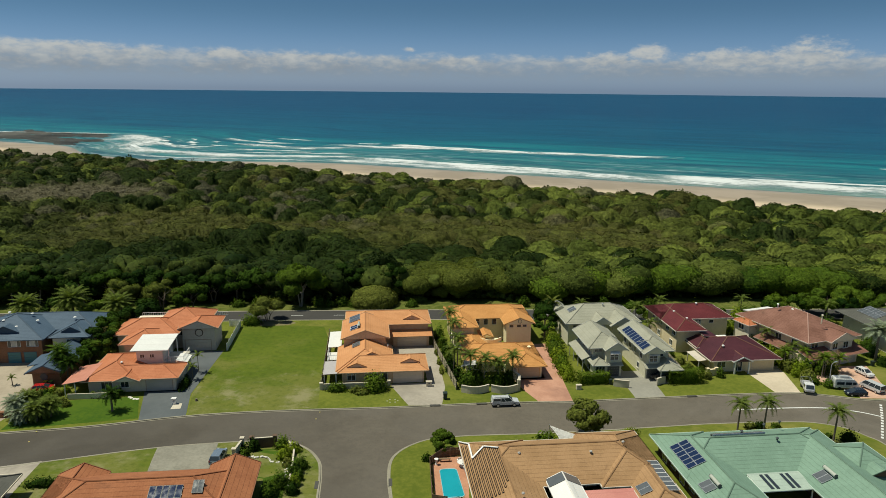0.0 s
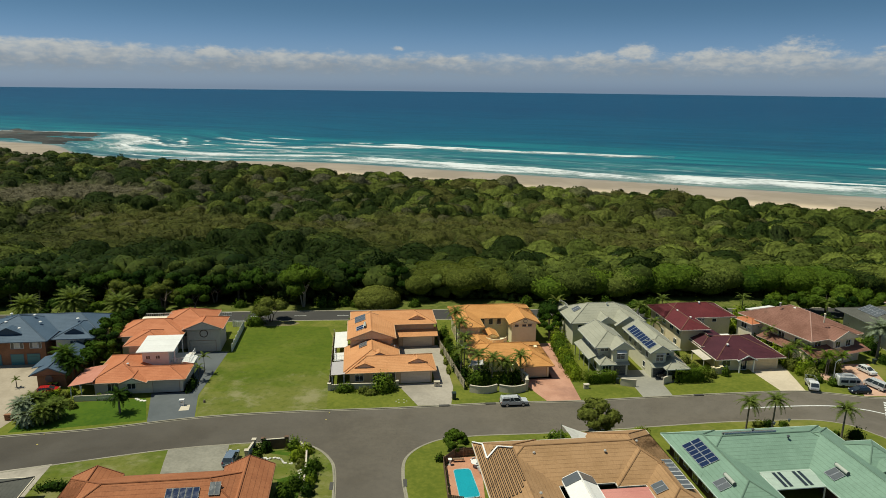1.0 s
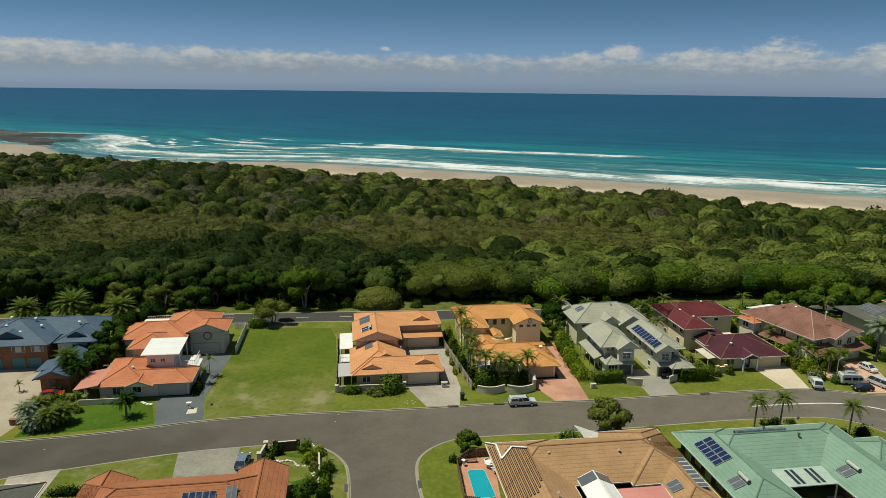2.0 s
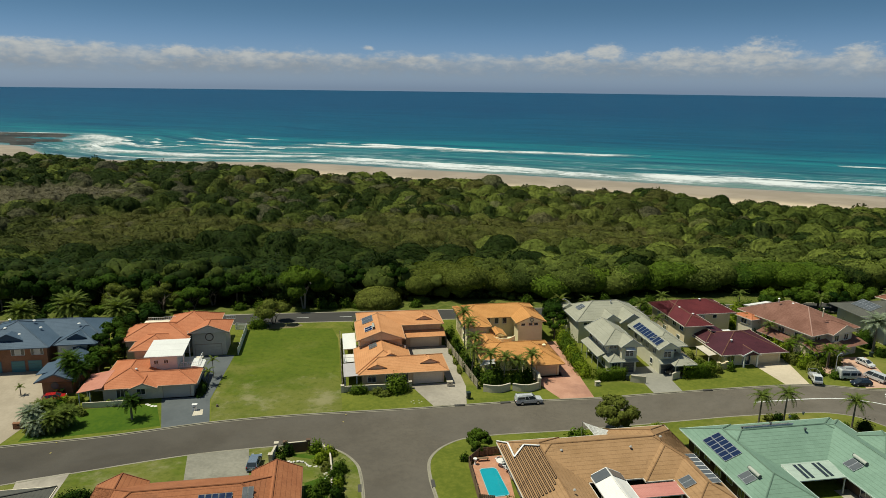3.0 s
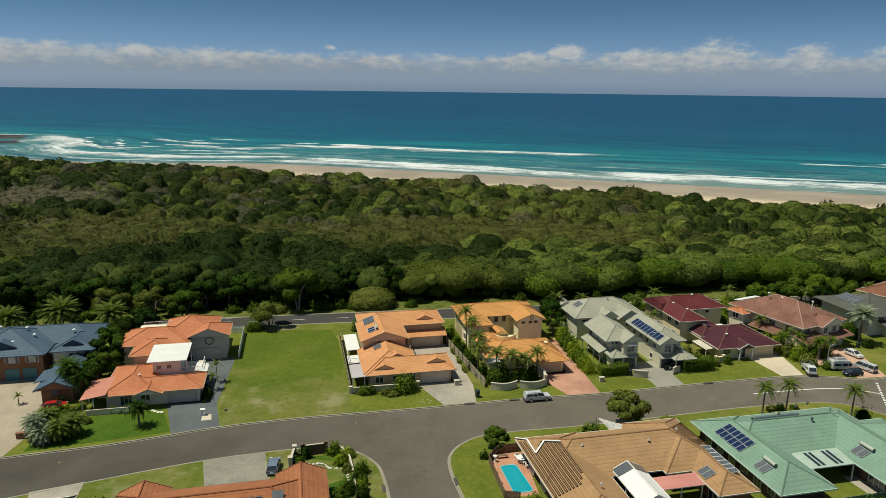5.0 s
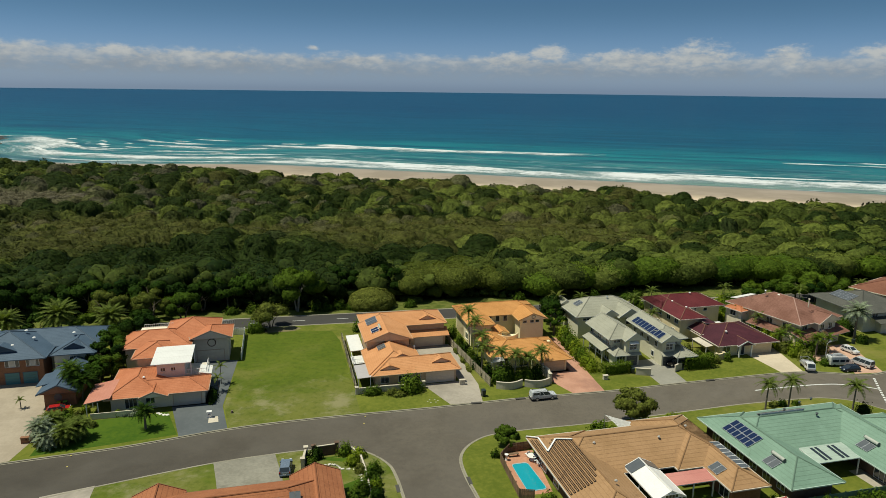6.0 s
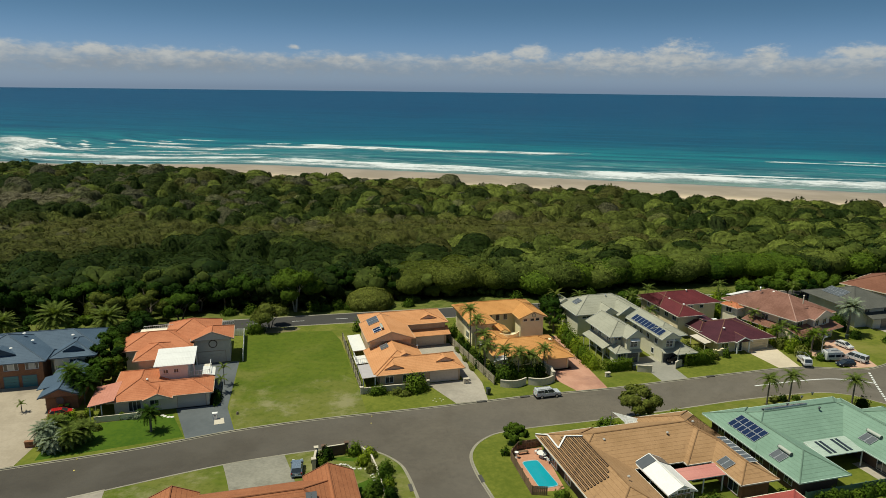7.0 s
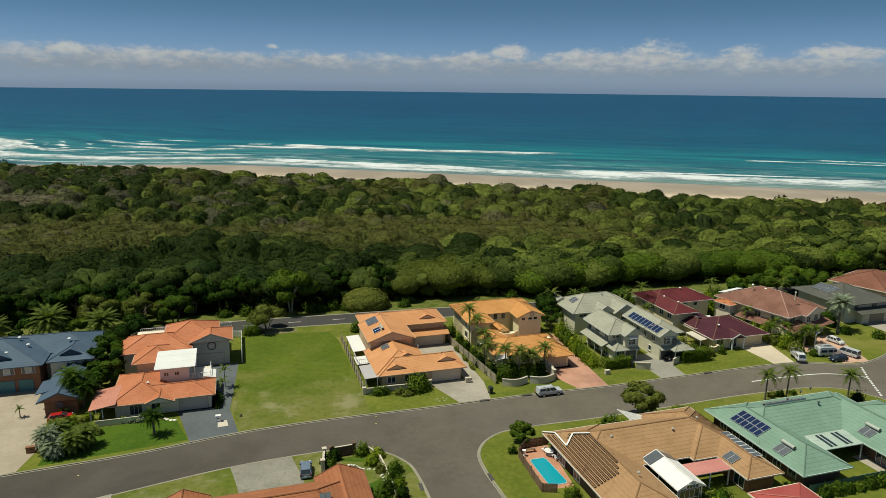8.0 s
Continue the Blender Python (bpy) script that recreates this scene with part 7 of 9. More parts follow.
tree("tree", -23.6, 150.2, 5.8, 4.0, 2.8, F_OLIVE, "grey-green bushy tree beside the back road", n=1000, leaf=0.32, seed=4, stems=3, trunk_r=0.12, lobes=10, species=0.45, z=G)
tree("tree", 0.6, 163.5, 4.7, 5.6, 3.3, F_OLIVE, "low spreading yellow-green tree beside the back road", n=2600, leaf=0.26, seed=5, stems=2, domes=1, species=0.78)
for k, (u, v, hh, rx, sp) in enumerate(((12.5, 170, 7.6, 6.4, 0.28), (23, 171, 8.4, 7.8, 0.40), (33, 170, 7.4, 6.2, 0.22), (17, 178, 8.6, 6.6, 0.15), (29, 179, 9.0, 7.0, 0.25))):
    tree("tree", u, v, hh, rx, 3.0, F_OLIVE, "wide flat-topped olive-green tree at the forest edge", n=2200, leaf=0.34, seed=20 + k, stems=2, domes=3, species=sp, group="trees along the forest edge")
rng = np.random.default_rng(5)
u = 40.0
k = 0
while u < 150:
    v = float(forest_front(u)) + 3.5 + rng.uniform(-1.5, 2.0)
    kind = rng.choice(3, p=[0.65, 0.15, 0.20])
    tree("tree", u, v, 8.2 + rng.uniform(-0.9, 0.9), 6.2 + rng.uniform(-0.8, 1.4), 3.2, (F_EDGE, F_GARDEN, F_FOREST)[kind], "dense leafy green tree at the forest edge", n=1500, leaf=0.38, seed=40 + k, stems=2, domes=4, species=0.12 + 0.8 * rng.random(), group="trees along the forest edge")
    u += rng.uniform(5.0, 7.5)
    k += 1
u = -100.0
while u < -26:
    v = 168 - 0.02 * u + rng.uniform(-2.5, 2.5)
    kind = rng.choice(3, p=[0.92, 0.06, 0.02])
    tree("tree", u, v, 8.6 + rng.uniform(-1.2, 1.4), 4.4 + rng.uniform(-0.6, 1.0), 3.4, (F_DARK, F_GARDEN, F_OLIVE)[kind], "dense dark-green tree at the forest edge", n=620, leaf=0.42, seed=70 + k, stems=2, lobes=12, group="trees along the forest edge")
    u += rng.uniform(4.6, 7.0)
    k += 1
for k2, uu in enumerate((-8.5, -4.5, 3.5, 8.0)):
    tree("tree", uu, 171 + rng.uniform(-1.5, 1.5), 9.0, 3.9, 3.8, F_DARK, "tall dark-green tree at the forest edge", n=560, leaf=0.40, seed=100 + k2, stems=1, lobes=10, species=0.3, group="trees along the forest edge")
for k2, (uu, vv) in enumerate(((-10.5, 162.5), (-7.5, 163.2), (-13.0, 163.0), (-28, 163.5), (-33, 164), (10.0, 161.5), (-4.2, 162.4), (38, 160), (46, 159), (58, 158.5), (70, 158))):
    bush("shrub", uu, vv, 3.4, 2.6, 2.2 + 0.5 * math.sin(k2), F_GARDEN, "leafy green shrub at the foot of the forest", n=240, leaf=0.26, seed=120 + k2, z=float(level(uu, vv)), group="shrubs along the forest edge")
tree("tree", 3.0, 171.0, 6.5, 2.2, 1.2, F_OLIVE, "slender palm-like tree above the forest edge", n=160, leaf=0.4, seed=131, trunk_r=0.1, lobes=5)

for k2, (uu, vv, hh, rx) in enumerate(((-59.5, 160, 8.4, 5.2), (-50.5, 161, 8.0, 4.6), (-43.5, 160, 7.0, 4.4))):
    tree("tree", uu, vv, hh, rx, 3.2, (F_OLIVE, F_OLIVE, F_GARDEN)[k2], "pale olive-green spreading tree behind the houses", n=1200, leaf=0.30, seed=300 + k2, stems=2, lobes=20, species=0.30, group="trees along the forest edge")

# date palms and trees behind and beside the brick house
DATE = "stout date palm with a dense arching crown"
palm(-66.2, 150, 5.4, 4.6, DATE, 64, 0.50, 0.62, F_PALM, seed=1, trunk_r=0.32, low=-0.5, group="date palms")
palm(-76.8, 151, 4.2, 3.8, DATE, 58, 0.50, 0.55, F_PALM, seed=2, trunk_r=0.32, low=-0.5, group="date palms")
palm(-56.4, 150, 4.4, 4.0, DATE, 58, 0.50, 0.55, F_PALM, seed=3, trunk_r=0.32, low=-0.5, group="date palms")
SIDE_TREE = "dark leafy tree crowded between two houses"
for k, (uu, vv, hh, rx) in enumerate(((-52.6, 134.0, 7.6, 2.8), (-50.6, 129.5, 5.8, 2.4), (-51.4, 140.5, 7.2, 2.8), (-52.3, 124.5, 4.8, 2.2), (-49.6, 144, 6.4, 2.8), (-54.4, 121.5, 4.2, 1.8), (-62, 150.5, 6, 3.2), (-50.5, 151, 5.6, 3.0), (-71, 152, 5.5, 3.0), (-51.0, 126.8, 5.4, 2.3), (-52.6, 137.5, 7.0, 2.6), (-53.6, 130.6, 6.2, 2.3), (-50.2, 132.4, 6.0, 2.2), (-53.4, 126.8, 5.0, 2.0), (-48.8, 148.0, 5.6, 2.8))):
    tree("tree", uu, vv, hh, rx, hh * 0.40, F_DARK if k % 3 else F_GARDEN, SIDE_TREE, n=420, leaf=0.34, seed=140 + k, trunk_r=0.13, lobes=9, z=G, group="trees between the houses")
palm(-56.0, 121.3, 4.8, 2.6, "bushy dark-green palm beside a blue-roofed wing", 30, 0.9, 0.46, F_GARDEN, seed=8, trunk_r=0.11)
palm(-53.6, 118.4, 3.8, 2.6, "leaning bushy palm beside a blue-roofed wing", 30, 0.9, 0.46, F_DARK, seed=9, trunk_r=0.10, lean=(0.5, -0.4))
palm(-54.8, 119.6, 4.6, 2.6, "bushy dark-green palm beside a blue-roofed wing", 32, 0.9, 0.46, F_DARK, seed=10, trunk_r=0.10)
for k, (uu, vv) in enumerate(((-54.2, 103.2), (-51.8, 103.4), (-55.6, 104.8), (-52.8, 105.6), (-50.4, 105.0), (-54.6, 106.6))):
    palm(uu, vv, 1.5 + 0.45 * (k % 3), 2.2, "clump of silvery pygmy date palms on a lawn", 52, 0.7, 0.46, F_SILVER if k in (0, 2) else F_PALM, seed=12 + k, trunk_r=0.13, low=-0.5, group="clump of pygmy date palms")
palm(-41.3, 106.3, 3.1, 2.1, "palm with a shaggy dark crown on the front lawn", 22, 0.95, 0.40, F_DARK, seed=18, trunk_r=0.17, low=-0.7)
palm(-62.8, 117.5, 1.5, 1.0, "small young palm in the forecourt", 10, 0.8, 0.2, F_PALM, seed=19, trunk_r=0.08)
palm(-31.4, 121.4, 3.4, 1.5, "slim young palm in a paved court", 10, 0.9, 0.26, F_PALM, seed=20, trunk_r=0.06)
palm(-31.6, 118.2, 2.6, 1.4, "slim young palm in a paved court", 10, 0.9, 0.26, F_PALM, seed=21, trunk_r=0.06)
bush("hedge", -26.7, 148.0, 4.6, 3.0, 2.4, F_BRIGHT, "rounded bright green hedge at the end of the lot", n=420, leaf=0.24, seed=22)
bush("shrub", -4.0, 144.5, 4.0, 3.0, 2.6, F_GARDEN, "dark green garden shrub behind the house", n=380, leaf=0.26, seed=23)
bush("shrub", -42.8, 112.6, 2.4, 1.2, 1.2, F_GARDEN, "flowering garden shrub under the eaves", n=180, leaf=0.18, seed=25)
bush("shrub", -32.2, 115.5, 1.6, 5.0, 1.6, F_DARK, "dark shrub along the house wall", n=260, leaf=0.2, seed=26)
for k, (uu, vv, w, hh, mat) in enumerate(((-46.6, 111.7, 1.3, 1.1, F_LIME), (-45.2, 111.6, 1.5, 0.9, F_SILVER), (-44.1, 111.4, 1.6, 1.0, F_SILVER), (-52.8, 112.8, 1.6, 1.2, F_OLIVE), (-52.0, 113.9, 1.5, 1.3, F_LIME), (-50.0, 112.0, 1.5, 1.0, F_BRIGHT),
                                          (-53.6, 111.4, 1.8, 1.3, F_GARDEN), (-52.6, 110.4, 1.4, 0.9, F_OLIVE), (-42.6, 111.2, 1.3, 0.8, F_GARDEN), (-54.6, 112.6, 1.6, 1.4, F_DARK), (-55.6, 112.9, 1.7, 1.3, F_OLIVE), (-56.8, 112.6, 1.5, 1.1, F_GARDEN), (-54.2, 113.6, 1.4, 1.3, F_LIME))):
    bush("shrub", uu, vv, w, w * 0.85, hh, mat, "mixed flowering shrub in a front garden bed", n=170, leaf=0.16, seed=320 + k, group="shrubs of the front garden bed")
for k, (uu, vv) in enumerate(((-49.5, 108.6), (-50.8, 110.0))):
    bush("shrub", uu, vv, 1.5, 1.2, 0.9, F_OLIVE, "loose pale garden shrub on a lawn", n=120, leaf=0.18, seed=27 + k, group="garden shrubs")

# the peach house's garden
bush("shrub", 1.9, 111.9, 4.4, 3.4, 2.9, F_BRIGHT, "large rounded bright green shrub", n=620, leaf=0.24, seed=31)
bush("shrub", -4.9, 112.0, 3.6, 2.0, 1.5, F_GARDEN, "dense dark green clipped shrub", n=360, leaf=0.2, seed=32)
bush("shrub", -1.6, 111.3, 2.4, 1.6, 1.0, F_OLIVE, "low olive-green shrub by a garden wall", n=180, leaf=0.18, seed=33)
bush("shrub", -0.4, 110.4, 2.6, 1.4, 0.8, F_OLIVE, "low spiky olive-green plant", n=180, leaf=0.2, seed=34)
bush("shrub", 7.0, 122.6, 1.7, 1.5, 1.7, F_GARDEN, "clipped green shrub by the driveway", n=200, leaf=0.18, seed=35)
for k, vv in enumerate((123.5, 119.2, 128.5)):
    bush("shrub", 14.1 - 0.03 * (vv - 120), vv, 0.9, 2.6, 0.9, F_OLIVE, "narrow dry shrub bed along a fence", n=140, leaf=0.16, seed=36 + k, group="shrub beds along the fence")

# palms and shrubs of the ochre house
QUEEN = "slender garden palm with drooping fronds"
for k, (uu, vv, hh) in enumerate(((19.0, 114.0, 5.0), (21.4, 113.2, 4.6), (24.2, 113.4, 3.8), (26.8, 113.9, 4.7), (16.6, 125.0, 7.4), (16.8, 129.0, 8.2), (17.4, 121.5, 5.6), (16.2, 117.2, 5.0))):
    palm(uu, vv, hh + 0.2, 2.3, QUEEN, 18, 1.1, 0.44, F_PALM, seed=50 + k, trunk_r=0.11, lean=(0.3 * math.sin(k * 2.1), 0.2), group="palms round the ochre house")
for k, (uu, vv, w, hh, mat) in enumerate(((18.4, 112.6, 3.8, 3.2, F_GARDEN), (20.4, 114.0, 3.4, 3.0, F_GARDEN), (23.8, 113.0, 3.2, 2.6, F_GARDEN), (25.8, 113.4, 2.8, 2.6, F_DARK), (22.0, 113.2, 2.2, 1.6, F_BRIGHT),
                                          (16.0, 119.5, 2.2, 2.6, F_DARK), (15.8, 123.4, 2.0, 2.4, F_GARDEN), (15.6, 127.6, 2.0, 2.2, F_DARK), (15.4, 131.8, 2.0, 2.4, F_GARDEN), (15.0, 136.5, 2.2, 2.8, F_GARDEN), (16.9, 115.3, 2.2, 2.4, F_DARK))):
    bush("shrub", uu, vv, w, w * 0.9, hh, mat, "dense tropical garden shrub", n=300, leaf=0.24, seed=60 + k, group="shrubs round the ochre house")
tree("tree", 38.6, 139.5, 8.4, 3.3, 3.6, F_DARK, "dark leafy tree between the houses", n=560, leaf=0.34, seed=80, lobes=10, z=G)
tree("tree", 37.4, 134.5, 6.4, 2.4, 2.8, F_GARDEN, "leafy green tree between the houses", n=380, leaf=0.32, seed=81, lobes=8, z=G)
palm(40.6, 141.5, 6.2, 2.6, "palm with a ragged grey-green crown", 18, 0.8, 0.36, F_OLIVE, seed=82, trunk_r=0.12)
for k, (uu, vv, w, hh, mat) in enumerate(((39.2, 131.2, 3.2, 3.2, F_LIME), (38.8, 128.2, 3.2, 2.9, F_BRIGHT), (38.7, 125.4, 3.2, 2.8, F_GARDEN), (38.4, 122.6, 3.0, 2.6, F_LIME), (38.3, 119.8, 2.8, 2.3, F_BRIGHT), (38.2, 117.2, 2.6, 2.1, F_LIME), (38.2, 114.8, 2.2, 1.9, F_LIME))):
    bush("shrub", uu - 0.75, vv, w * 1.1, 3.4, hh * 1.2, mat, "bright yellow-green shrub along a driveway", n=320, leaf=0.22, seed=84 + k, group="shrubs along the pink driveway")
bush("hedge", 41.7, 112.7, 6.0, 2.0, 2.1, F_BRIGHT, "clipped green box hedge before the grey house", n=1500, leaf=0.13, seed=91, boxy=True, rz=TURN)
bush("hedge", 58.7, 112.2, 6.8, 2.6, 2.7, F_BRIGHT, "large clipped green hedge by the driveway", n=1700, leaf=0.14, seed=92, boxy=True, rz=TURN)
for k, (uu, vv, w, hh) in enumerate(((63.6, 113.6, 2.0, 1.6), (66.4, 113.9, 1.4, 1.7), (61.6, 120.6, 1.8, 1.6), (60.9, 124.2, 1.8, 1.8), (61.8, 117.4, 1.6, 1.5))):
    bush("shrub", uu, vv, w, w, hh, F_GARDEN if k % 2 else F_OLIVE, "mixed green garden shrub before the maroon house", n=200, leaf=0.2, seed=93 + k, group="shrubs before the maroon house")
for k, (uu, vv, hh) in enumerate(((58.2, 128.4, 3.4), (57.6, 130.4, 3.8), (59.0, 126.2, 2.6), (58.6, 122.6, 2.0))):
    bush("shrub", uu, vv, 2.4, 2.6, hh, (F_GARDEN, F_DARK)[k % 2], "leafy shrub in the gap between two houses", n=280, leaf=0.22, seed=360 + k, group="shrubs between the houses")
palm(59.2, 131.5, 4.6, 2.2, QUEEN, 14, 0.9, 0.34, F_PALM, seed=99, trunk_r=0.1, group="palms between the houses")
palm(59.4, 140.5, 5.2, 2.4, QUEEN, 14, 0.9, 0.34, F_PALM, seed=104, trunk_r=0.1, group="palms between the houses")
rng = np.random.default_rng(21)
for k, (uu, vv) in enumerate(((81.6, 113.6), (82.4, 117.0), (82.8, 120.5), (83.2, 124), (82.6, 127.5), (83.0, 131), (81.2, 134), (82.0, 138), (80.4, 129.5), (80.8, 122.5), (84.8, 142), (81.0, 116.2), (80.9, 119.4), (84.0, 115.0), (82.0, 111.2), (80.6, 125.8), (86.4, 114.6), (88.4, 114.2), (79.8, 136.4))):
    bush("shrub", uu, vv, 2.7 + rng.uniform(-0.4, 0.6), 2.9, 2.4 + rng.uniform(-0.4, 1.2), (F_LIME, F_BRIGHT, F_OLIVE)[k % 3], "tropical shrub in a crowded side garden", n=260, leaf=0.24, seed=105 + k, group="shrubs of the side garden")
for k, (uu, vv, hh) in enumerate(((83.4, 119.0, 3.8), (82.0, 126.0, 4.4), (83.4, 133.5, 4.8), (80.8, 131.0, 4.2), (85.6, 112.6, 4.0), (86.6, 113.4, 3.4), (81.2, 117.8, 3.2), (84.6, 117.0, 3.4), (90.0, 114.4, 3.0))):
    palm(uu, vv, hh, 2.0, "feathery garden palm in a crowded side garden", 15, 0.9, 0.34, F_BRIGHT if k > 3 else F_PALM, seed=116 + k, trunk_r=0.09, group="palms of the side garden")
for k, (uu, vv) in enumerate(((84.4, 108.6), (82.6, 110.4))):
    bush("shrub", uu, vv, 2.0, 2.4, 1.6, F_GARDEN, "shrub beside parked vans", n=200, leaf=0.2, seed=123 + k)
palm(101.4, 119.6, 6.4, 3.3, "silvery fan-crowned palm on a lawn", 34, 0.7, 0.6, F_SILVER, seed=125, trunk_r=0.22)
for k, (uu, vv, w, hh) in enumerate(((102.5, 122.5, 3.2, 2.6), (104.4, 126, 3.4, 3.0), (102, 130, 3.4, 3.2), (106.5, 113.6, 2.6, 1.6), (101.5, 117.5, 2.2, 1.8), (103, 138, 4, 3.4))):
    bush("shrub", uu, vv, w, w, hh, F_GARDEN if k % 2 else F_DARK, "rounded dark garden shrub on a lawn", n=300, leaf=0.24, seed=126 + k, group="shrubs by the charcoal house")
rng = np.random.default_rng(31)
for k in range(16):
    uu = 42 + 6.4 * k
    vv = 147.5 - 0.03 * uu + rng.uniform(-2.5, 1.5)
    if k % 3 == 1:
        palm(uu, vv, 3.4 + rng.uniform(0, 1.8), 2.2, "garden palm behind the houses", 14, 0.9, 0.34, F_PALM, seed=135 + k, trunk_r=0.1, group="palms behind the houses")
    else:
        tree("tree", uu, vv, 4.2 + rng.uniform(-0.5, 1.6), 2.3 + rng.uniform(-0.3, 0.8), 1.7, (F_GARDEN, F_BRIGHT, F_DARK)[k % 3], "leafy garden tree behind the houses", n=320, leaf=0.3, seed=150 + k, trunk_r=0.1, lobes=8, z=G, group="trees behind the houses")

for k, (uu, vv, hh, rx, mat) in enumerate(((109.6, 148, 6.4, 4.6, F_GARDEN), (115.0, 148.6, 6.6, 4.8, F_BRIGHT), (119.5, 146.5, 6.2, 4.4, F_GARDEN), (104.6, 149, 5.2, 3.6, F_GARDEN), (98, 149.5, 4.6, 3.2, F_BRIGHT))):
    tree("tree", uu, vv, hh, rx, hh * 0.42, mat, "broad leafy tree behind the houses", n=700, leaf=0.32, seed=340 + k, stems=2, trunk_r=0.16, lobes=12, z=G, species=0.55, group="trees behind the houses")
for k, (uu, vv, w, hh, mat) in enumerate(((77.8, 149.5, 3.6, 2.8, F_LIME), (85.5, 141.0, 3.2, 3.2, F_BRIGHT), (85.8, 145.4, 3.0, 3.4, F_LIME), (83.0, 136.4, 2.6, 3.4, F_BRIGHT), (91.5, 148.6, 3.2, 2.4, F_GARDEN), (71.0, 148.0, 3.0, 2.2, F_GARDEN), (65.5, 148.4, 2.8, 2.0, F_BRIGHT), (88.4, 147.6, 2.8, 2.6, F_GARDEN))):
    bush("shrub", uu, vv, w, w, hh, mat, "tall leafy shrub behind the houses", n=320, leaf=0.24, seed=350 + k, group="shrubs behind the houses")

# street palms and corner gardens
for k, (uu, vv, hh) in enumerate(((59.1, 93.1, 4.7), (63.2, 92.7, 5.1), (72.6, 89.2, 4.9))):
    palm(uu, vv, hh, 2.25, "queen palm with drooping fronds on the verge", 19, 1.15, 0.46, F_PALM, seed=170 + k, trunk_r=0.13, lean=(0.2, 0.1), group="queen palms on the verge")
for k, (uu, vv, w, hh, mat) in enumerate(((61.8, 94.4, 1.8, 1.0, F_OLIVE), (63.4, 94.2, 1.8, 1.2, F_DARK), (66.0, 94.2, 1.6, 0.8, F_GARDEN), (75.4, 89.7, 2.8, 1.7, F_DARK), (72.6, 90.6, 1.4, 0.8, F_GARDEN), (79.0, 80.5, 1.4, 1.0, F_LIME), (42.0, 93.6, 2.6, 1.1, F_LIME), (37.8, 93.2, 2.0, 0.6, F_OLIVE))):
    bush("shrub", uu, vv, w, w * 0.7, hh, mat, "low garden shrub on the verge", n=180, leaf=0.18, seed=175 + k, group="shrubs on the verge")
tree("tree", 35.1, 93.6, 6.0, 3.3, 2.9, F_OLIVE, "small leafy street tree with a round crown on the verge", n=2000, leaf=0.27, seed=193, stems=3, trunk_r=0.1, lobes=17, z=G, species=0.50)
bush("shrub", 28.2, 91.6, 3.4, 2.2, 1.9, F_BRIGHT, "leafy yellow-green shrub by the shade sail", n=320, leaf=0.24, seed=186)
bush("shrub", 30.0, 91.0, 2.0, 1.6, 1.4, F_LIME, "lime-green shrub by the shade sail", n=180, leaf=0.2, seed=187)
tree("tree", 12.6, 90.2, 3.6, 2.05, 1.9, F_GARDEN, "round dense dark-green tree on the corner lawn", n=1000, leaf=0.22, seed=188, trunk_r=0.12, lobes=26, z=G, species=0.6)
bush("shrub", 10.0, 87.8, 1.4, 1.2, 1.1, F_GARDEN, "small shrub by the pool fence", n=140, leaf=0.18, seed=189)
for k in range(8):
    bush("shrub", 16 + 1.5 * k, 89.6 + 0.05 * k, 1.6, 0.8, 0.5, F_GARDEN, "low clipped border plant before the brown-roofed house", n=90, leaf=0.14, seed=190 + k, group="border plants")
for k, (uu, vv, w, hh, mat) in enumerate(((13.6, 75.4, 2.2, 1.6, F_BRIGHT), (29.4, 70.2, 3.2, 1.6, F_GARDEN), (32.4, 70.0, 3.4, 1.5, F_GARDEN), (30.6, 68.4, 1.8, 1.4, F_LIME), (42.8, 69.6, 1.8, 1.0, F_BRIGHT))):
    bush("shrub", uu, vv, w, w * 0.8, hh, mat, "courtyard shrub behind the brown-roofed house", n=260, leaf=0.2, seed=200 + k, group="courtyard shrubs")
for k in range(11):
    bush("shrub", 46.6 + 1.9 * k, 67.2 + 0.03 * k, 2.0, 1.6, 1.4 + 0.4 * math.sin(k * 1.7), (F_GARDEN, F_BRIGHT)[k % 2], "leafy hedge plant along a back fence", n=220, leaf=0.2, seed=210 + k, group="hedge along the back fence")
# walled garden of the rust-roofed house
for k, (uu, vv, w, hh, mat) in enumerate(((-15.6, 92.2, 2.0, 1.7, F_DARK), (-10.6, 89.8, 2.2, 1.6, F_LIME), (-17.0, 91.6, 1.4, 1.3, F_DARK), (-7.9, 87.0, 2.2, 1.7, F_GARDEN), 
                                          (-11.0, 80.4, 2.4, 2.2, F_GARDEN), (-8.2, 80.8, 1.8, 1.5, F_DARK), (-8.0, 84.0, 1.6, 1.2, F_GARDEN), (-9.4, 91.4, 2.0, 1.5, F_LIME), (-11.4, 92.6, 2.4, 1.9, F_BRIGHT), (-8.4, 85.4, 2.0, 1.8, F_GARDEN), (-9.9, 82.4, 2.6, 2.2, F_GARDEN), (-9.8, 87.6, 1.4, 1.1, F_OLIVE), (-16.4, 90.4, 1.6, 1.2, F_GARDEN), (-8.1, 82.6, 1.6, 1.4, F_LIME))):
    bush("shrub", uu, vv, w, w * 0.85, hh, mat, "leafy shrub in a walled garden", n=240, leaf=0.2, seed=225 + k, group="shrubs of the walled garden")
bush("hedge", -41.6, 84.6, 5.0, 1.6, 1.2, F_DARK, "dark hedge beside the concrete driveway", n=300, leaf=0.18, seed=240)

# ---- fences, walls, pool ----


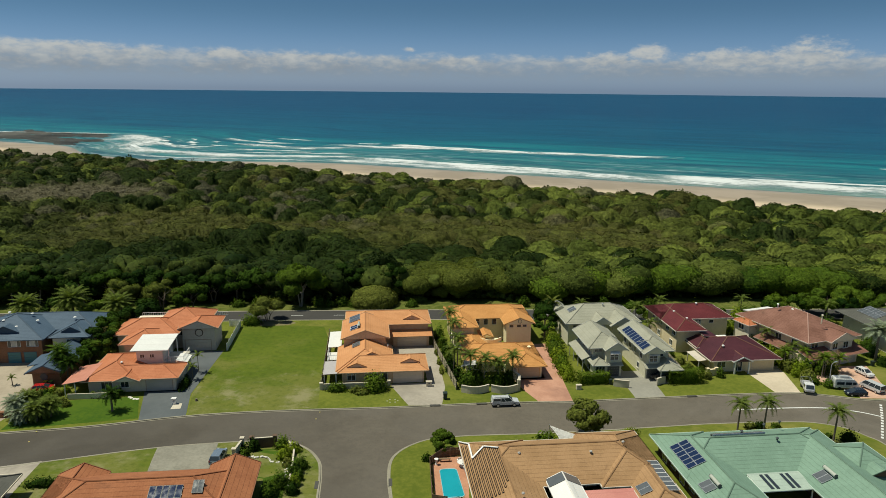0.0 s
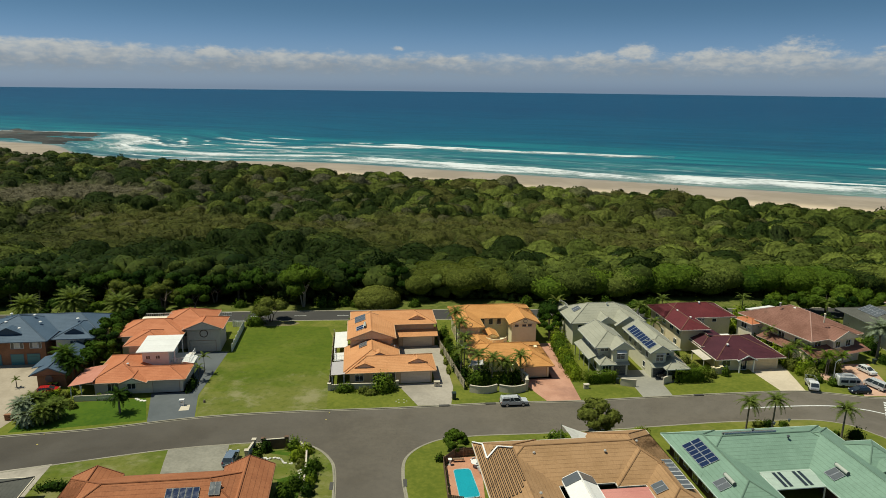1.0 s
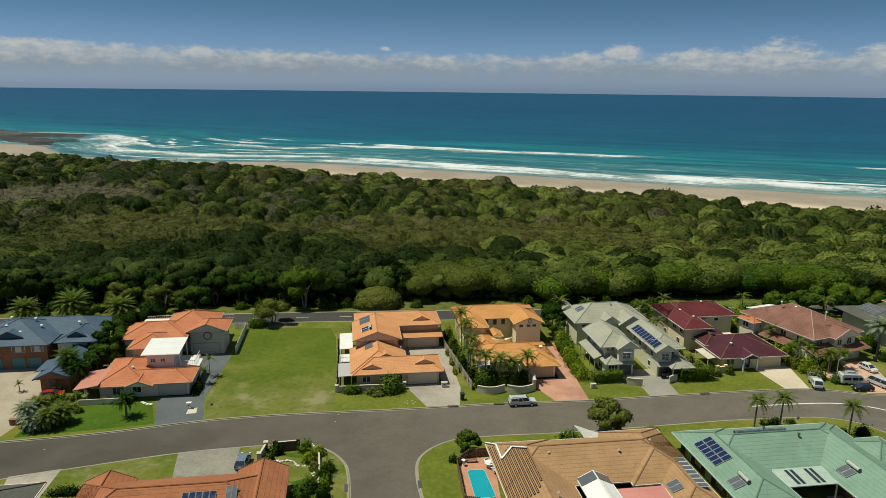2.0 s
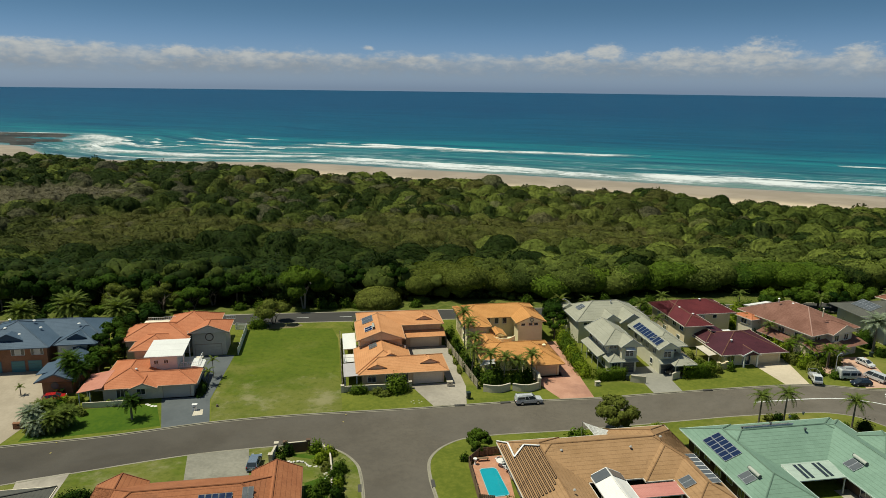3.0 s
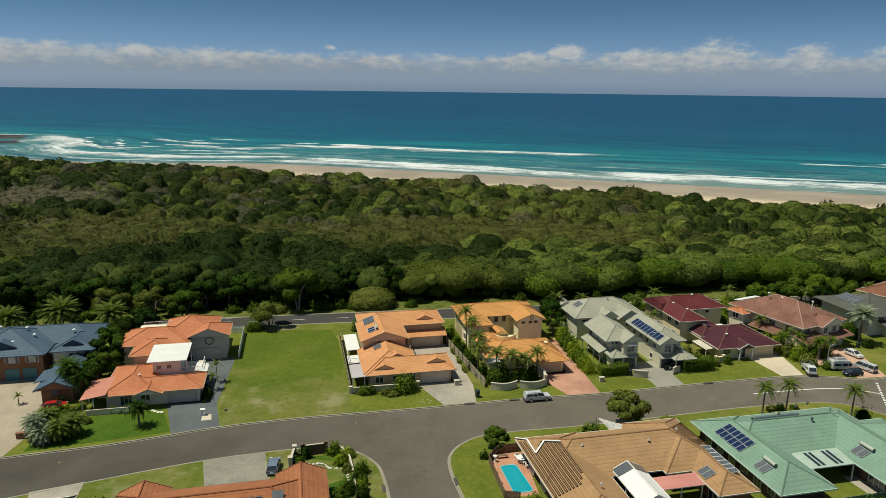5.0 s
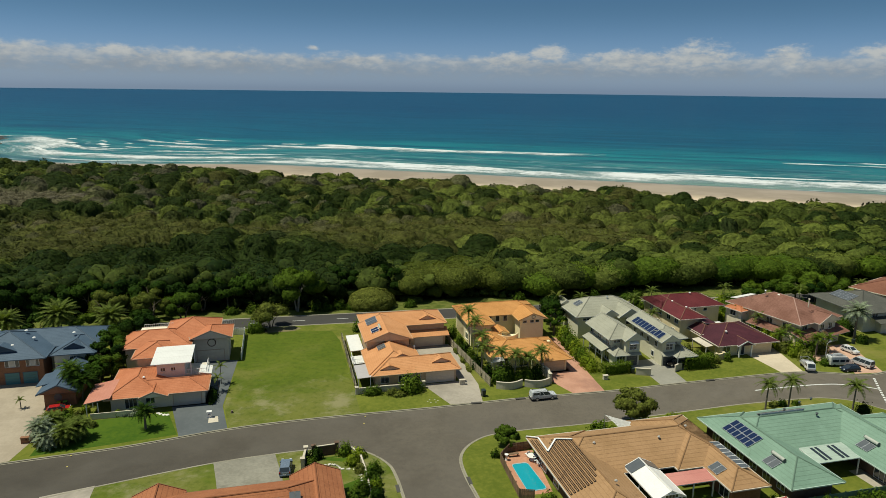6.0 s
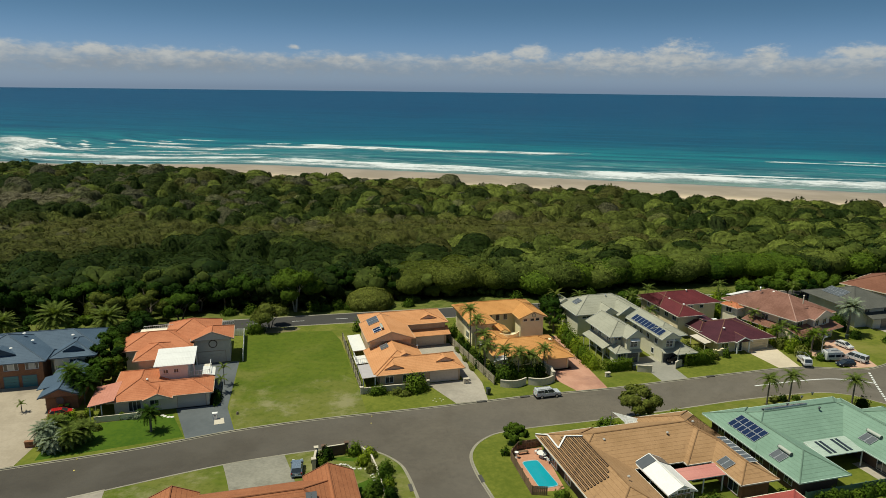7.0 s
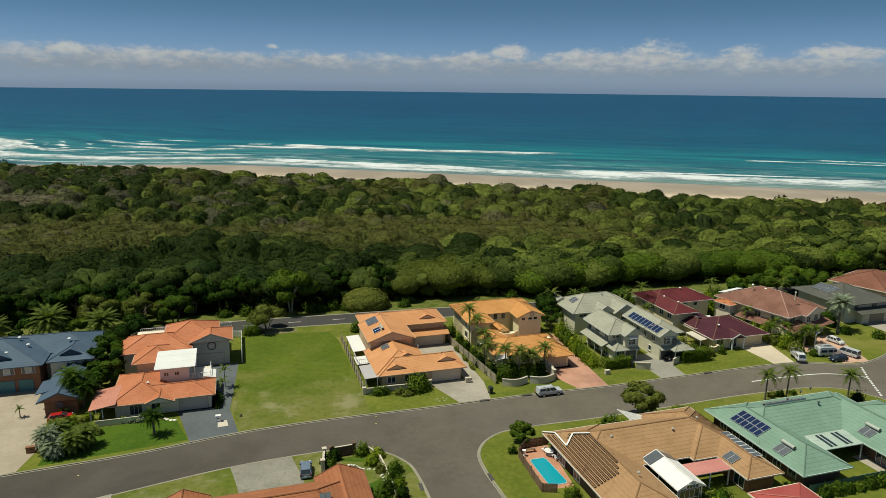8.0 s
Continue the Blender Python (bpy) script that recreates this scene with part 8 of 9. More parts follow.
def fence(name, pts, h, mat, label, board=0.18, thick=0.03, post=2.4, z=G, gap=0.015, category="fence", post_mat=None):
    """Upright boards between posts on two rails, along a line."""
    e = thing(name, pts[0][0], pts[0][1], z, label, category)
    o = Vector((pts[0][0], pts[0][1], 0))
    n = 0
    mesh = pm = None
    for a, b in zip(pts, pts[1:]):
        p, q = Vector((*a, 0)) - o, Vector((*b, 0)) - o
        d = q - p
        ln = d.length
        rz = math.degrees(math.atan2(d.y, d.x))
        m = pose(p.x, p.y, 0, 0, 0, rz)
        bm = bmesh.new()
        box(bm, 0, ln, 0.02, 0.06, 0.3, 0.38), box(bm, 0, ln, 0.02, 0.06, h - 0.4, h - 0.32)
        part("rail", bm, mat, e, m=m)
        k = int(ln / (board + gap))
        for j in range(k):
            if mesh is None:
                bm = bmesh.new()
                box(bm, 0, board, -thick, 0.0, 0.0, h)
                ob = part("board", bm, mat, e, m=m @ Matrix.Translation((j * ln / k, 0, 0)))
                mesh = ob.data
            else:
                share("board", mesh, e, m @ Matrix.Translation((j * ln / k, 0, 0)))
        for j in range(int(ln / post) + 1):
            if pm is None:
                bm = bmesh.new()
                box(bm, -0.06, 0.06, 0.0, 0.12, 0, h + 0.05)
                ob = part("post", bm, post_mat or mat, e, m=m @ Matrix.Translation((j * post, 0, 0)))
                pm = ob.data
            else:
                share("post", pm, e, m @ Matrix.Translation((j * post, 0, 0)))
    return e


def garden_wall(pts, h, thick, mat, label, cap=None, z=G, pillars=True):
    e = thing("garden_wall", pts[0][0], pts[0][1], z, label, "wall")
    o = Vector((*pts[0], 0))
    bm = bmesh.new()
    for a, b in zip(pts, pts[1:]):
        beam(bm, Vector((*a, -0.1)) - o, Vector((*b, -0.1)) - o, thick, h + 0.1)
    part("wall_panel", bm, mat, e)
    bm = bmesh.new()
    for a, b in zip(pts, pts[1:]):
        beam(bm, Vector((*a, h)) - o, Vector((*b, h)) - o, thick + 0.1, 0.08)
    part("coping", bm, cap or mat, e)
    if pillars:
        for a in (pts[0], pts[-1]):
            bm = bmesh.new()
            box(bm, -0.25, 0.25, -0.25, 0.25, -0.1, h + 0.25)
            box(bm, -0.32, 0.32, -0.32, 0.32, h + 0.25, h + 0.35)
            part("pillar", bm, mat, e, m=Matrix.Translation(Vector((*a, 0)) - o))
    return e


fence("fence", [(-7.8, 112.9), (-8.5, 139.4)], 1.7, FENCE_GREY, "weathered grey timber paling fence beside the vacant lot", 0.3)
fence("fence", [(16.2, 111.2), (13.6, 131.4), (13.7, 141)], 1.7, FENCE_GREY, "brown timber paling fence between two gardens", 0.3)
fence("fence", [(-28.6, 132.2), (-28.9, 146.6), (-31.5, 147)], 1.6, WHITE, "pale painted fence along the vacant lot", 0.4)
fence("fence", [(37.6, 131.5), (37.7, 121)], 1.3, FENCE_GREY, "grey timber fence beside the pink driveway", 0.35)
fence("fence", [(37.6, 119.6), (37.8, 114.0)], 1.1, FENCE_GREY, "low grey timber fence beside the pink driveway", 0.35)
fence("fence", [(59.4, 116.0), (60.0, 129.5)], 1.7, FENCE_GREY, "pale timber fence between the grey and maroon houses", 0.35)
fence("fence", [(45.0, 68.2), (70, 69.0)], 1.2, plain("green_fence", (0.16, 0.26, 0.20)), "low green metal fence behind the green-roofed house", 0.5)
CREAMWALL = surface("cream_wall", (0.52, 0.46, 0.36), (0.60, 0.54, 0.44), 1.0, 0.85, 0.1)
garden_wall([(17.0 + 4.9 * k / 10, 110.2 - 0.9 * math.sin(math.pi * k / 10)) for k in range(11)], 1.3, 0.2, CREAMWALL, "curved cream rendered garden wall", pillars=False)
garden_wall([(22.3 + 4.8 * k / 10, 110.0 - 0.9 * math.sin(math.pi * k / 10)) for k in range(11)], 1.3, 0.2, CREAMWALL, "curved cream rendered garden wall", pillars=False)
garden_wall([(27.3, 110.4), (27.9, 113.0), (27.4, 115.0)], 1.7, 0.35, CREAMWALL, "stepped cream rendered wall by the garage")
garden_wall([(44.9 + 2.6 * k / 8, 111.2 - 0.9 * math.sin(0.5 * math.pi * k / 8)) for k in range(9)], 1.3, 0.2, CREAMWALL, "curved cream wall at the driveway entrance", pillars=False)
garden_wall([(52.9 + 1.9 * k / 8, 110.9 + 0.8 * math.sin(0.5 * math.pi * k / 8)) for k in range(9)], 1.3, 0.2, CREAMWALL, "curved cream wall at the driveway entrance", pillars=False)
garden_wall([(-7.8, 112.6), (-2.2, 112.8), (2.6, 112.6), (4.2, 112.9)], 1.0, 0.18, CREAMWALL, "low cream garden wall before the peach house")
garden_wall([(-17.6, 89.6), (-17.1, 92.6)], 1.5, 0.2, CREAMWALL, "cream pillared garden wall")
garden_wall([(-15.9, 92.9), (-12.6, 93.2)], 1.5, 0.14, DARK_BRICK, "brown garden wall with pale pillars", CREAMWALL)
garden_wall([(-10.6, 92.8), (-9.4, 90.6), (-9.1, 86.7), (-8.9, 80.0)], 1.1, 0.14, CREAMWALL, "pale garden wall curving round the corner lot", pillars=False)
garden_wall([(64.2, 114.6), (66.0, 114.9)], 1.2, 0.3, BUFF, "short buff brick garden wall")


def pool():
    e = thing("swimming_pool", 14, 82, G, "turquoise swimming pool with a white coping", "swimming pool")
    o = np.array((14, 82.0))
    corners = [np.array(lot(*q)) for q in ((10.2, 84.75), (12.5, 84.7), (12.75, 78.2), (10.1, 78.2))]
    pts = []
    for k in range(4):
        a, b, c = corners[k - 1], corners[k], corners[(k + 1) % 4]
        for t in np.linspace(0, 1, 6):
            p = b + (a - b) / np.linalg.norm(a - b) * 0.6 * (1 - t) ** 2 + (c - b) / np.linalg.norm(c - b) * 0.6 * t**2
            pts.append(p)
    line = [tuple(p - o) for p in pts][::-1]
    bm = bmesh.new()
    slab(bm, line, -0.05, 0.03)
    part("water", bm, POOL_WATER, e, "clear turquoise water")
    cen = np.mean(line, axis=0)
    outer = [tuple(cen + (np.array(p) - cen) * 1.0 + (np.array(p) - cen) / np.linalg.norm(np.array(p) - cen) * 0.16) for p in line]
    bm = bmesh.new()
    ribbon(bm, [*outer, outer[0]], [*line, line[0]], -0.05, 0.06)
    part("coping", bm, surface("pool_coping", (0.22, 0.42, 0.48), (0.32, 0.50, 0.54), 2), e)


pool()
bm = bmesh.new()
slab(bm, [(12.4, 88.5), (10.7, 86.5), (10.6, 77.8), (15.0, 77.4), (16.0, 88.6)], -0.1, G + 0.012)
structure("pool_deck", bm, surface("terracotta_deck", (0.42, 0.20, 0.12), (0.52, 0.27, 0.17), 1.5, 0.85, 0.15), "terracotta paved deck round a swimming pool", "deck")
fence("fence", [(16.0, 88.9), (12.4, 88.6), (10.5, 86.5), (10.3, 77.6), (12.2, 77.0)], 1.35, TIMBER, "dark brown timber pool fence", 0.22)


def garden_chair(u, v, rz):
    e = thing("garden_chair", u, v, G + 0.012, "white plastic garden chair on the pool deck", "chair", rz, group="garden chairs by the pool")
    bm = bmesh.new()
    box(bm, -0.25, 0.25, -0.25, 0.25, 0.40, 0.44)
    part("seat", bm, WHITE, e)
    bm = bmesh.new()
    box(bm, -0.25, 0.25, 0.22, 0.26, 0.44, 0.9)
    part("backrest", bm, WHITE, e)
    for x in (-0.22, 0.22):
        for y in (-0.22, 0.22):
            bm = bmesh.new()
            rod(bm, (x, y, 0), (x, y, 0.4), 0.025, n=6)
            part("leg", bm, WHITE, e)


for uu, vv, rz in ((15.2, 85.2, 20), (15.4, 84.2, 100), (14.6, 87.0, 200)):
    garden_chair(uu, vv, rz)
e = thing("garden_table", 15.0, 85.9, G + 0.012, "white round garden table on the pool deck", "table")
bm = bmesh.new()
rod(bm, (0, 0, 0.68), (0, 0, 0.72), 0.75, n=20)
part("tabletop", bm, WHITE, e)
bm = bmesh.new()
rod(bm, (0, 0, 0), (0, 0, 0.68), 0.06, n=8)
rod(bm, (0, 0, 0), (0, 0, 0.05), 0.35, n=12)
part("pedestal", bm, WHITE, e)
e = thing("garden_bench", 12.6, 87.4, G + 0.012, "dark timber bench by the pool fence", "bench")
bm = bmesh.new()
box(bm, -0.8, 0.8, -0.22, 0.22, 0.4, 0.45)
part("seat", bm, TIMBER, e)
for x in (-0.7, 0.65):
    bm = bmesh.new()
    box(bm, x, x + 0.06, -0.2, 0.2, 0, 0.4)
    part("leg", bm, TIMBER, e)
e = thing("planter", 11.3, 86.6, G + 0.012, "white garden urn by the pool", "planter")
bm = bmesh.new()
rod(bm, (0, 0, 0), (0, 0, 0.35), 0.2, 0.1, 12), rod(bm, (0, 0, 0.35), (0, 0, 0.9), 0.12, 0.3, 12)
part("urn", bm, WHITE, e)


def shade_sail(pts, label, mat=None, thick=0.02):
    """A cloth stretched between three or four posts, sagging in at its edges."""
    c = np.mean(pts, axis=0)
    e = thing("shade_sail", c[0], c[1], G, label, "shade sail")
    bm = bmesh.new()
    loop = []
    n = len(pts)
    for k in range(n):
        a, b = np.array(pts[k]), np.array(pts[(k + 1) % n])
        for t in np.linspace(0, 1, 6)[:-1]:
            p = a * (1 - t) + b * t
            p = p + (c - p) * 0.16 * math.sin(math.pi * t)
            loop.append(bm.verts.new((p[0] - c[0], p[1] - c[1], p[2] - G)))
    mid = bm.verts.new((0, 0, c[2] - 0.25 - G))
    for k in range(len(loop)):
        bm.faces.new([loop[k], loop[(k + 1) % len(loop)], mid])
    r = bmesh.ops.solidify(bm, geom=bm.faces[:], thickness=thick)
    part("cloth", bm, mat or WHITE, e)
    for p in pts:
        bm = bmesh.new()
        rod(bm, (p[0] - c[0], p[1] - c[1], 0), (p[0] - c[0], p[1] - c[1], p[2] - G + 0.1), 0.05, n=6)
        part("post", bm, ALU, e)


shade_sail([(28.7, 91.0, 3.3), (35.2, 87.2, 2.6), (29.4, 85.8, 2.4)], "white triangular shade sail over a side garden")
shade_sail([(17.4, 115.4, 2.75), (20.4, 116.2, 2.7), (20.8, 118.0, 2.95), (18.2, 117.6, 3.0)], "cream shade sail over a patio")
shade_sail([(17.0, 123.2, 3.2), (18.6, 123.0, 3.0), (18.4, 125.0, 3.2), (17.0, 125.2, 3.3)], "white shade sail beside the house")

# ---- vehicles ----
PAINTS = {}


def paint(name, c, rough=0.25):
    if name not in PAINTS:
        m = plain(name, c, rough, 0.15, 0.6)
        PAINTS[name] = m
    return PAINTS[name]


def prism(bm, prof, w0, w1=None, zsplit=None):
    """A side profile (x, z) drawn out to a width; points above zsplit take the width w1."""
    w1 = w0 if w1 is None else w1
    l = [bm.verts.new((x, -(w0 if zsplit is None or z <= zsplit else w1) / 2, z)) for x, z in prof]
    r = [bm.verts.new((x, (w0 if zsplit is None or z <= zsplit else w1) / 2, z)) for x, z in prof]
    n = len(prof)
    bm.faces.new(l[::-1]), bm.faces.new(r)
    for k in range(n):
        bm.faces.new([l[k], l[(k + 1) % n], r[(k + 1) % n], r[k]])
    bmesh.ops.recalc_face_normals(bm, faces=bm.faces)


def vehicle(u, v, rz, kind, colour, label, z=0.0, group="", size=0.9):
    shapes = {
        # length, width, body profile, glass profile, roof line, wheelbase ends, wheel radius
        "ute": (5.2, 1.85, [(-2.6, 0.45), (2.45, 0.40), (2.6, 0.7), (2.5, 0.98), (1.35, 1.10), (-2.6, 1.10)], [(1.45, 1.08), (0.75, 1.72), (-2.4, 1.74), (-2.55, 1.08)], (0.72, -2.42, 1.72), (-1.5, 1.6), 0.37),
        "hatch": (4.2, 1.72, [(-2.05, 0.35), (2.0, 0.32), (2.1, 0.6), (2.0, 0.82), (1.1, 0.95), (-2.05, 0.95), (-2.1, 0.6)], [(1.2, 0.93), (0.4, 1.42), (-1.5, 1.44), (-2.0, 0.93)], (0.35, -1.5, 1.42), (-1.25, 1.3), 0.31),
        "suv": (4.8, 1.88, [(-2.35, 0.45), (2.3, 0.42), (2.4, 0.75), (2.3, 1.0), (1.3, 1.12), (-2.35, 1.12), (-2.4, 0.7)], [(1.4, 1.10), (0.7, 1.74), (-2.1, 1.76), (-2.33, 1.10)], (0.68, -2.1, 1.74), (-1.4, 1.45), 0.37),
        "van": (4.9, 1.9, [(-2.45, 0.40), (2.3, 0.38), (2.45, 0.75), (2.35, 1.02), (2.1, 1.12), (-2.45, 1.12)], [(2.12, 1.10), (1.35, 1.88), (-2.35, 1.92), (-2.45, 1.10)], (1.3, -2.38, 1.89), (-1.5, 1.55), 0.34),
    }
    ln, w, body, glass, roof, axle, wr = shapes[kind]
    e = thing("car" if kind in ("hatch", "suv") else kind, u, v, z, label, {"ute": "pickup truck", "van": "van"}.get(kind, "car"), rz, group=group)
    e.matrix_basis = e.matrix_basis @ Matrix.Scale(size, 4)
    col = paint(*colour)
    bm = bmesh.new()
    prism(bm, body, w)
    bmesh.ops.bevel(bm, geom=bm.edges[:], offset=0.05, segments=2, affect="EDGES")
    part("body", bm, col, e, smooth=False)
    bm = bmesh.new()
    zs = glass[0][1] + 0.05
    prism(bm, glass, w * 0.95, w * 0.78, zs)
    part("cabin_glass", bm, GLASS, e)
    bm = bmesh.new()
    x0, x1, zt = roof
    box(bm, x1 - 0.04, x0 - 0.04, -w * 0.385, w * 0.385, zt, zt + 0.06)
    bmesh.ops.bevel(bm, geom=bm.edges[:], offset=0.025, segments=1, affect="EDGES")
    part("roof_panel", bm, col, e)
    for s in (-1, 1):
        for f in (0.0, 0.36, 0.68, 1.0):
            xt = x0 + (x1 - x0) * f
            xb = glass[0][0] + (glass[-1][0] - glass[0][0]) * f
            bm = bmesh.new()
            rod(bm, (xb, s * w * 0.468, glass[0][1]), (xt, s * w * 0.388, zt + 0.02), 0.055, n=5)
            part("pillar", bm, col, e)
    for x in axle:
        for s in (-1, 1):
            bm = bmesh.new()
            rod(bm, (x, s * (w / 2 - 0.2), wr), (x, s * (w / 2 + 0.015), wr), wr, n=16)
            t = part("wheel", bm, RUBBER, e)
            bm = bmesh.new()
            rod(bm, (x, s * (w / 2 + 0.01), wr), (x, s * (w / 2 + 0.03), wr), wr * 0.62, n=12)
            part("rim", bm, ALU, t)
    xf, xr = max(p[0] for p in body), min(p[0] for p in body)
    for s in (-1, 1):
        bm = bmesh.new()
        box(bm, xf - 0.12, xf + 0.01, s * w * 0.36 - 0.18, s * w * 0.36 + 0.18, 0.68, 0.84)
        part("headlight", bm, plain("lamp_glass", (0.7, 0.72, 0.74), 0.1), e)
        bm = bmesh.new()
        box(bm, xr - 0.015, xr + 0.06, s * w * 0.42 - 0.09, s * w * 0.42 + 0.09, 0.75, 1.02)
        part("tail_light", bm, plain("lamp_red", (0.45, 0.02, 0.015), 0.2), e)
        bm = bmesh.new()
        box(bm, glass[0][0] - 0.35, glass[0][0] - 0.15, s * (w / 2 + 0.02) - 0.09, s * (w / 2 + 0.02) + 0.09, glass[0][1], glass[0][1] + 0.18)
        part("mirror", bm, col, e)
    for x, nm in ((xf, "front_bumper"), (xr, "rear_bumper")):
        bm = bmesh.new()
        box(bm, x - 0.08, x + 0.08, -w * 0.46, w * 0.46, 0.36, 0.58)
        bmesh.ops.bevel(bm, geom=bm.edges[:], offset=0.03, segments=1, affect="EDGES")
        part(nm, bm, RUBBER if kind in ("van", "ute") else col, e)
    bm = bmesh.new()
    box(bm, xr - 0.02, xr + 0.01, -0.25, 0.25, 0.60, 0.72)
    part("plate", bm, WHITE, e)
    return e


SILVER = ("silver_paint", (0.58, 0.60, 0.62))
WHITEP = ("white_car_paint", (0.75, 0.75, 0.74))
BLACKP = ("black_car_paint", (0.015, 0.017, 0.022))
REDP = ("red_car_paint", (0.45, 0.02, 0.02))
BLUEP = ("grey_blue_car_paint", (0.18, 0.23, 0.30))
uu, vv = lot(23.0, 104.2)
ute = vehicle(uu, vv, TURN, "ute", SILVER, "silver double-cab pickup with a canopy parked at the kerb")
bm = bmesh.new()
for y in (-0.55, 0.55):
    rod(bm, (-2.2, y, 1.86), (0.4, y, 1.86), 0.03, n=6)
part("roof_rack", bm, RUBBER, ute)
bm = bmesh.new()
prism(bm, [(-2.56, 1.08), (-0.85, 1.08), (-0.85, 1.80), (-2.46, 1.80)], 1.80, 1.56, 1.2)
bmesh.ops.bevel(bm, geom=bm.edges[:], offset=0.05, segments=2, affect="EDGES")
part("canopy", bm, paint(*SILVER), ute, "silver tray canopy")
for s in (-1, 1):
    bm = bmesh.new()
    v4 = [(-2.35, s * 0.885, 1.26), (-1.0, s * 0.885, 1.26), (-1.05, s * 0.815, 1.66), (-2.3, s * 0.815, 1.66)]
    a = [bm.verts.new(q) for q in v4]
    b = [bm.verts.new((x, y - s * 0.06, z)) for x, y, z in v4]
    bm.faces.new(a), bm.faces.new(b)
    for k in range(4):
        bm.faces.new([a[k], a[(k + 1) % 4], b[(k + 1) % 4], b[k]])
    bmesh.ops.recalc_face_normals(bm, faces=bm.faces)
    part("canopy_window", bm, GLASS, ute)
vehicle(*lot(-21.3, 90.4), 86, "hatch", BLUEP, "grey-blue wagon parked on a concrete slab", G + 0.016)
vehicle(-56.3, 114.9, 10, "hatch", REDP, "red car parked beside a brick wing", G, size=0.84)
vehicle(55.0, 113.8, 172, "suv", BLACKP, "black four-wheel drive in a grey driveway", G + 0.016)
vehicle(87.0, 105.0, 176, "hatch", ("dark_blue_car_paint", (0.02, 0.03, 0.05)), "dark blue hatchback parked on the verge", G, size=0.84)
vehicle(91.4, 106.8, 106, "van", SILVER, "silver minibus parked across the driveway", G + 0.016, size=0.82)
vehicle(94.6, 113.4, -80, "hatch", WHITEP, "white hatchback parked before a garage", G + 0.016, size=0.84)


def campervan(u, v, rz):
    e = thing("campervan", u, v, G, "white campervan with a raised roof and luggage", "campervan", rz)
    e.matrix_basis = e.matrix_basis @ Matrix.Scale(0.86, 4)
    col = paint(*WHITEP)
    bm = bmesh.new()
    prism(bm, [(-2.6, 0.45), (2.4, 0.42), (2.6, 0.8), (2.45, 1.15), (1.7, 1.95), (1.2, 2.45), (-2.5, 2.5), (-2.6, 2.2)], 2.0)
    bmesh.ops.bevel(bm, geom=bm.edges[:], offset=0.08, segments=2, affect="EDGES")
    part("body", bm, col, e)
    for s in (-1, 1):
        for x0, x1 in ((1.0, 1.75), (-0.4, 0.8), (-2.2, -0.7)):
            bm = bmesh.new()
            box(bm, x0, x1, s * 1.0 - 0.02, s * 1.0 + 0.02, 1.2, 1.8)
            part("side_window", bm, GLASS, e)
    bm = bmesh.new()
    v4 = [(2.44, -0.85, 1.22), (2.44, 0.85, 1.22), (1.76, 0.8, 1.95), (1.76, -0.8, 1.95)]
    bm.faces.new([bm.verts.new((x + 0.03, y, z + 0.02)) for x, y, z in v4])
    part("windscreen", bm, GLASS, e)
    for x in (-1.6, 1.5):
        for s in (-1, 1):
            bm = bmesh.new()
            rod(bm, (x, s * 0.8, 0.35), (x, s * 1.02, 0.35), 0.35, n=16)
            part("wheel", bm, RUBBER, e)
    bm = bmesh.new()
    box(bm, -2.3, 0.9, -0.7, 0.7, 2.52, 2.6)
    part("roof_rack", bm, ALU, e)
    bm = bmesh.new()
    box(bm, -1.4, 0.4, -0.45, 0.45, 2.6, 2.85)
    part("roof_box", bm, plain("grey_box", (0.35, 0.36, 0.37)), e)


campervan(*lot(86.0, 105.1), -8)


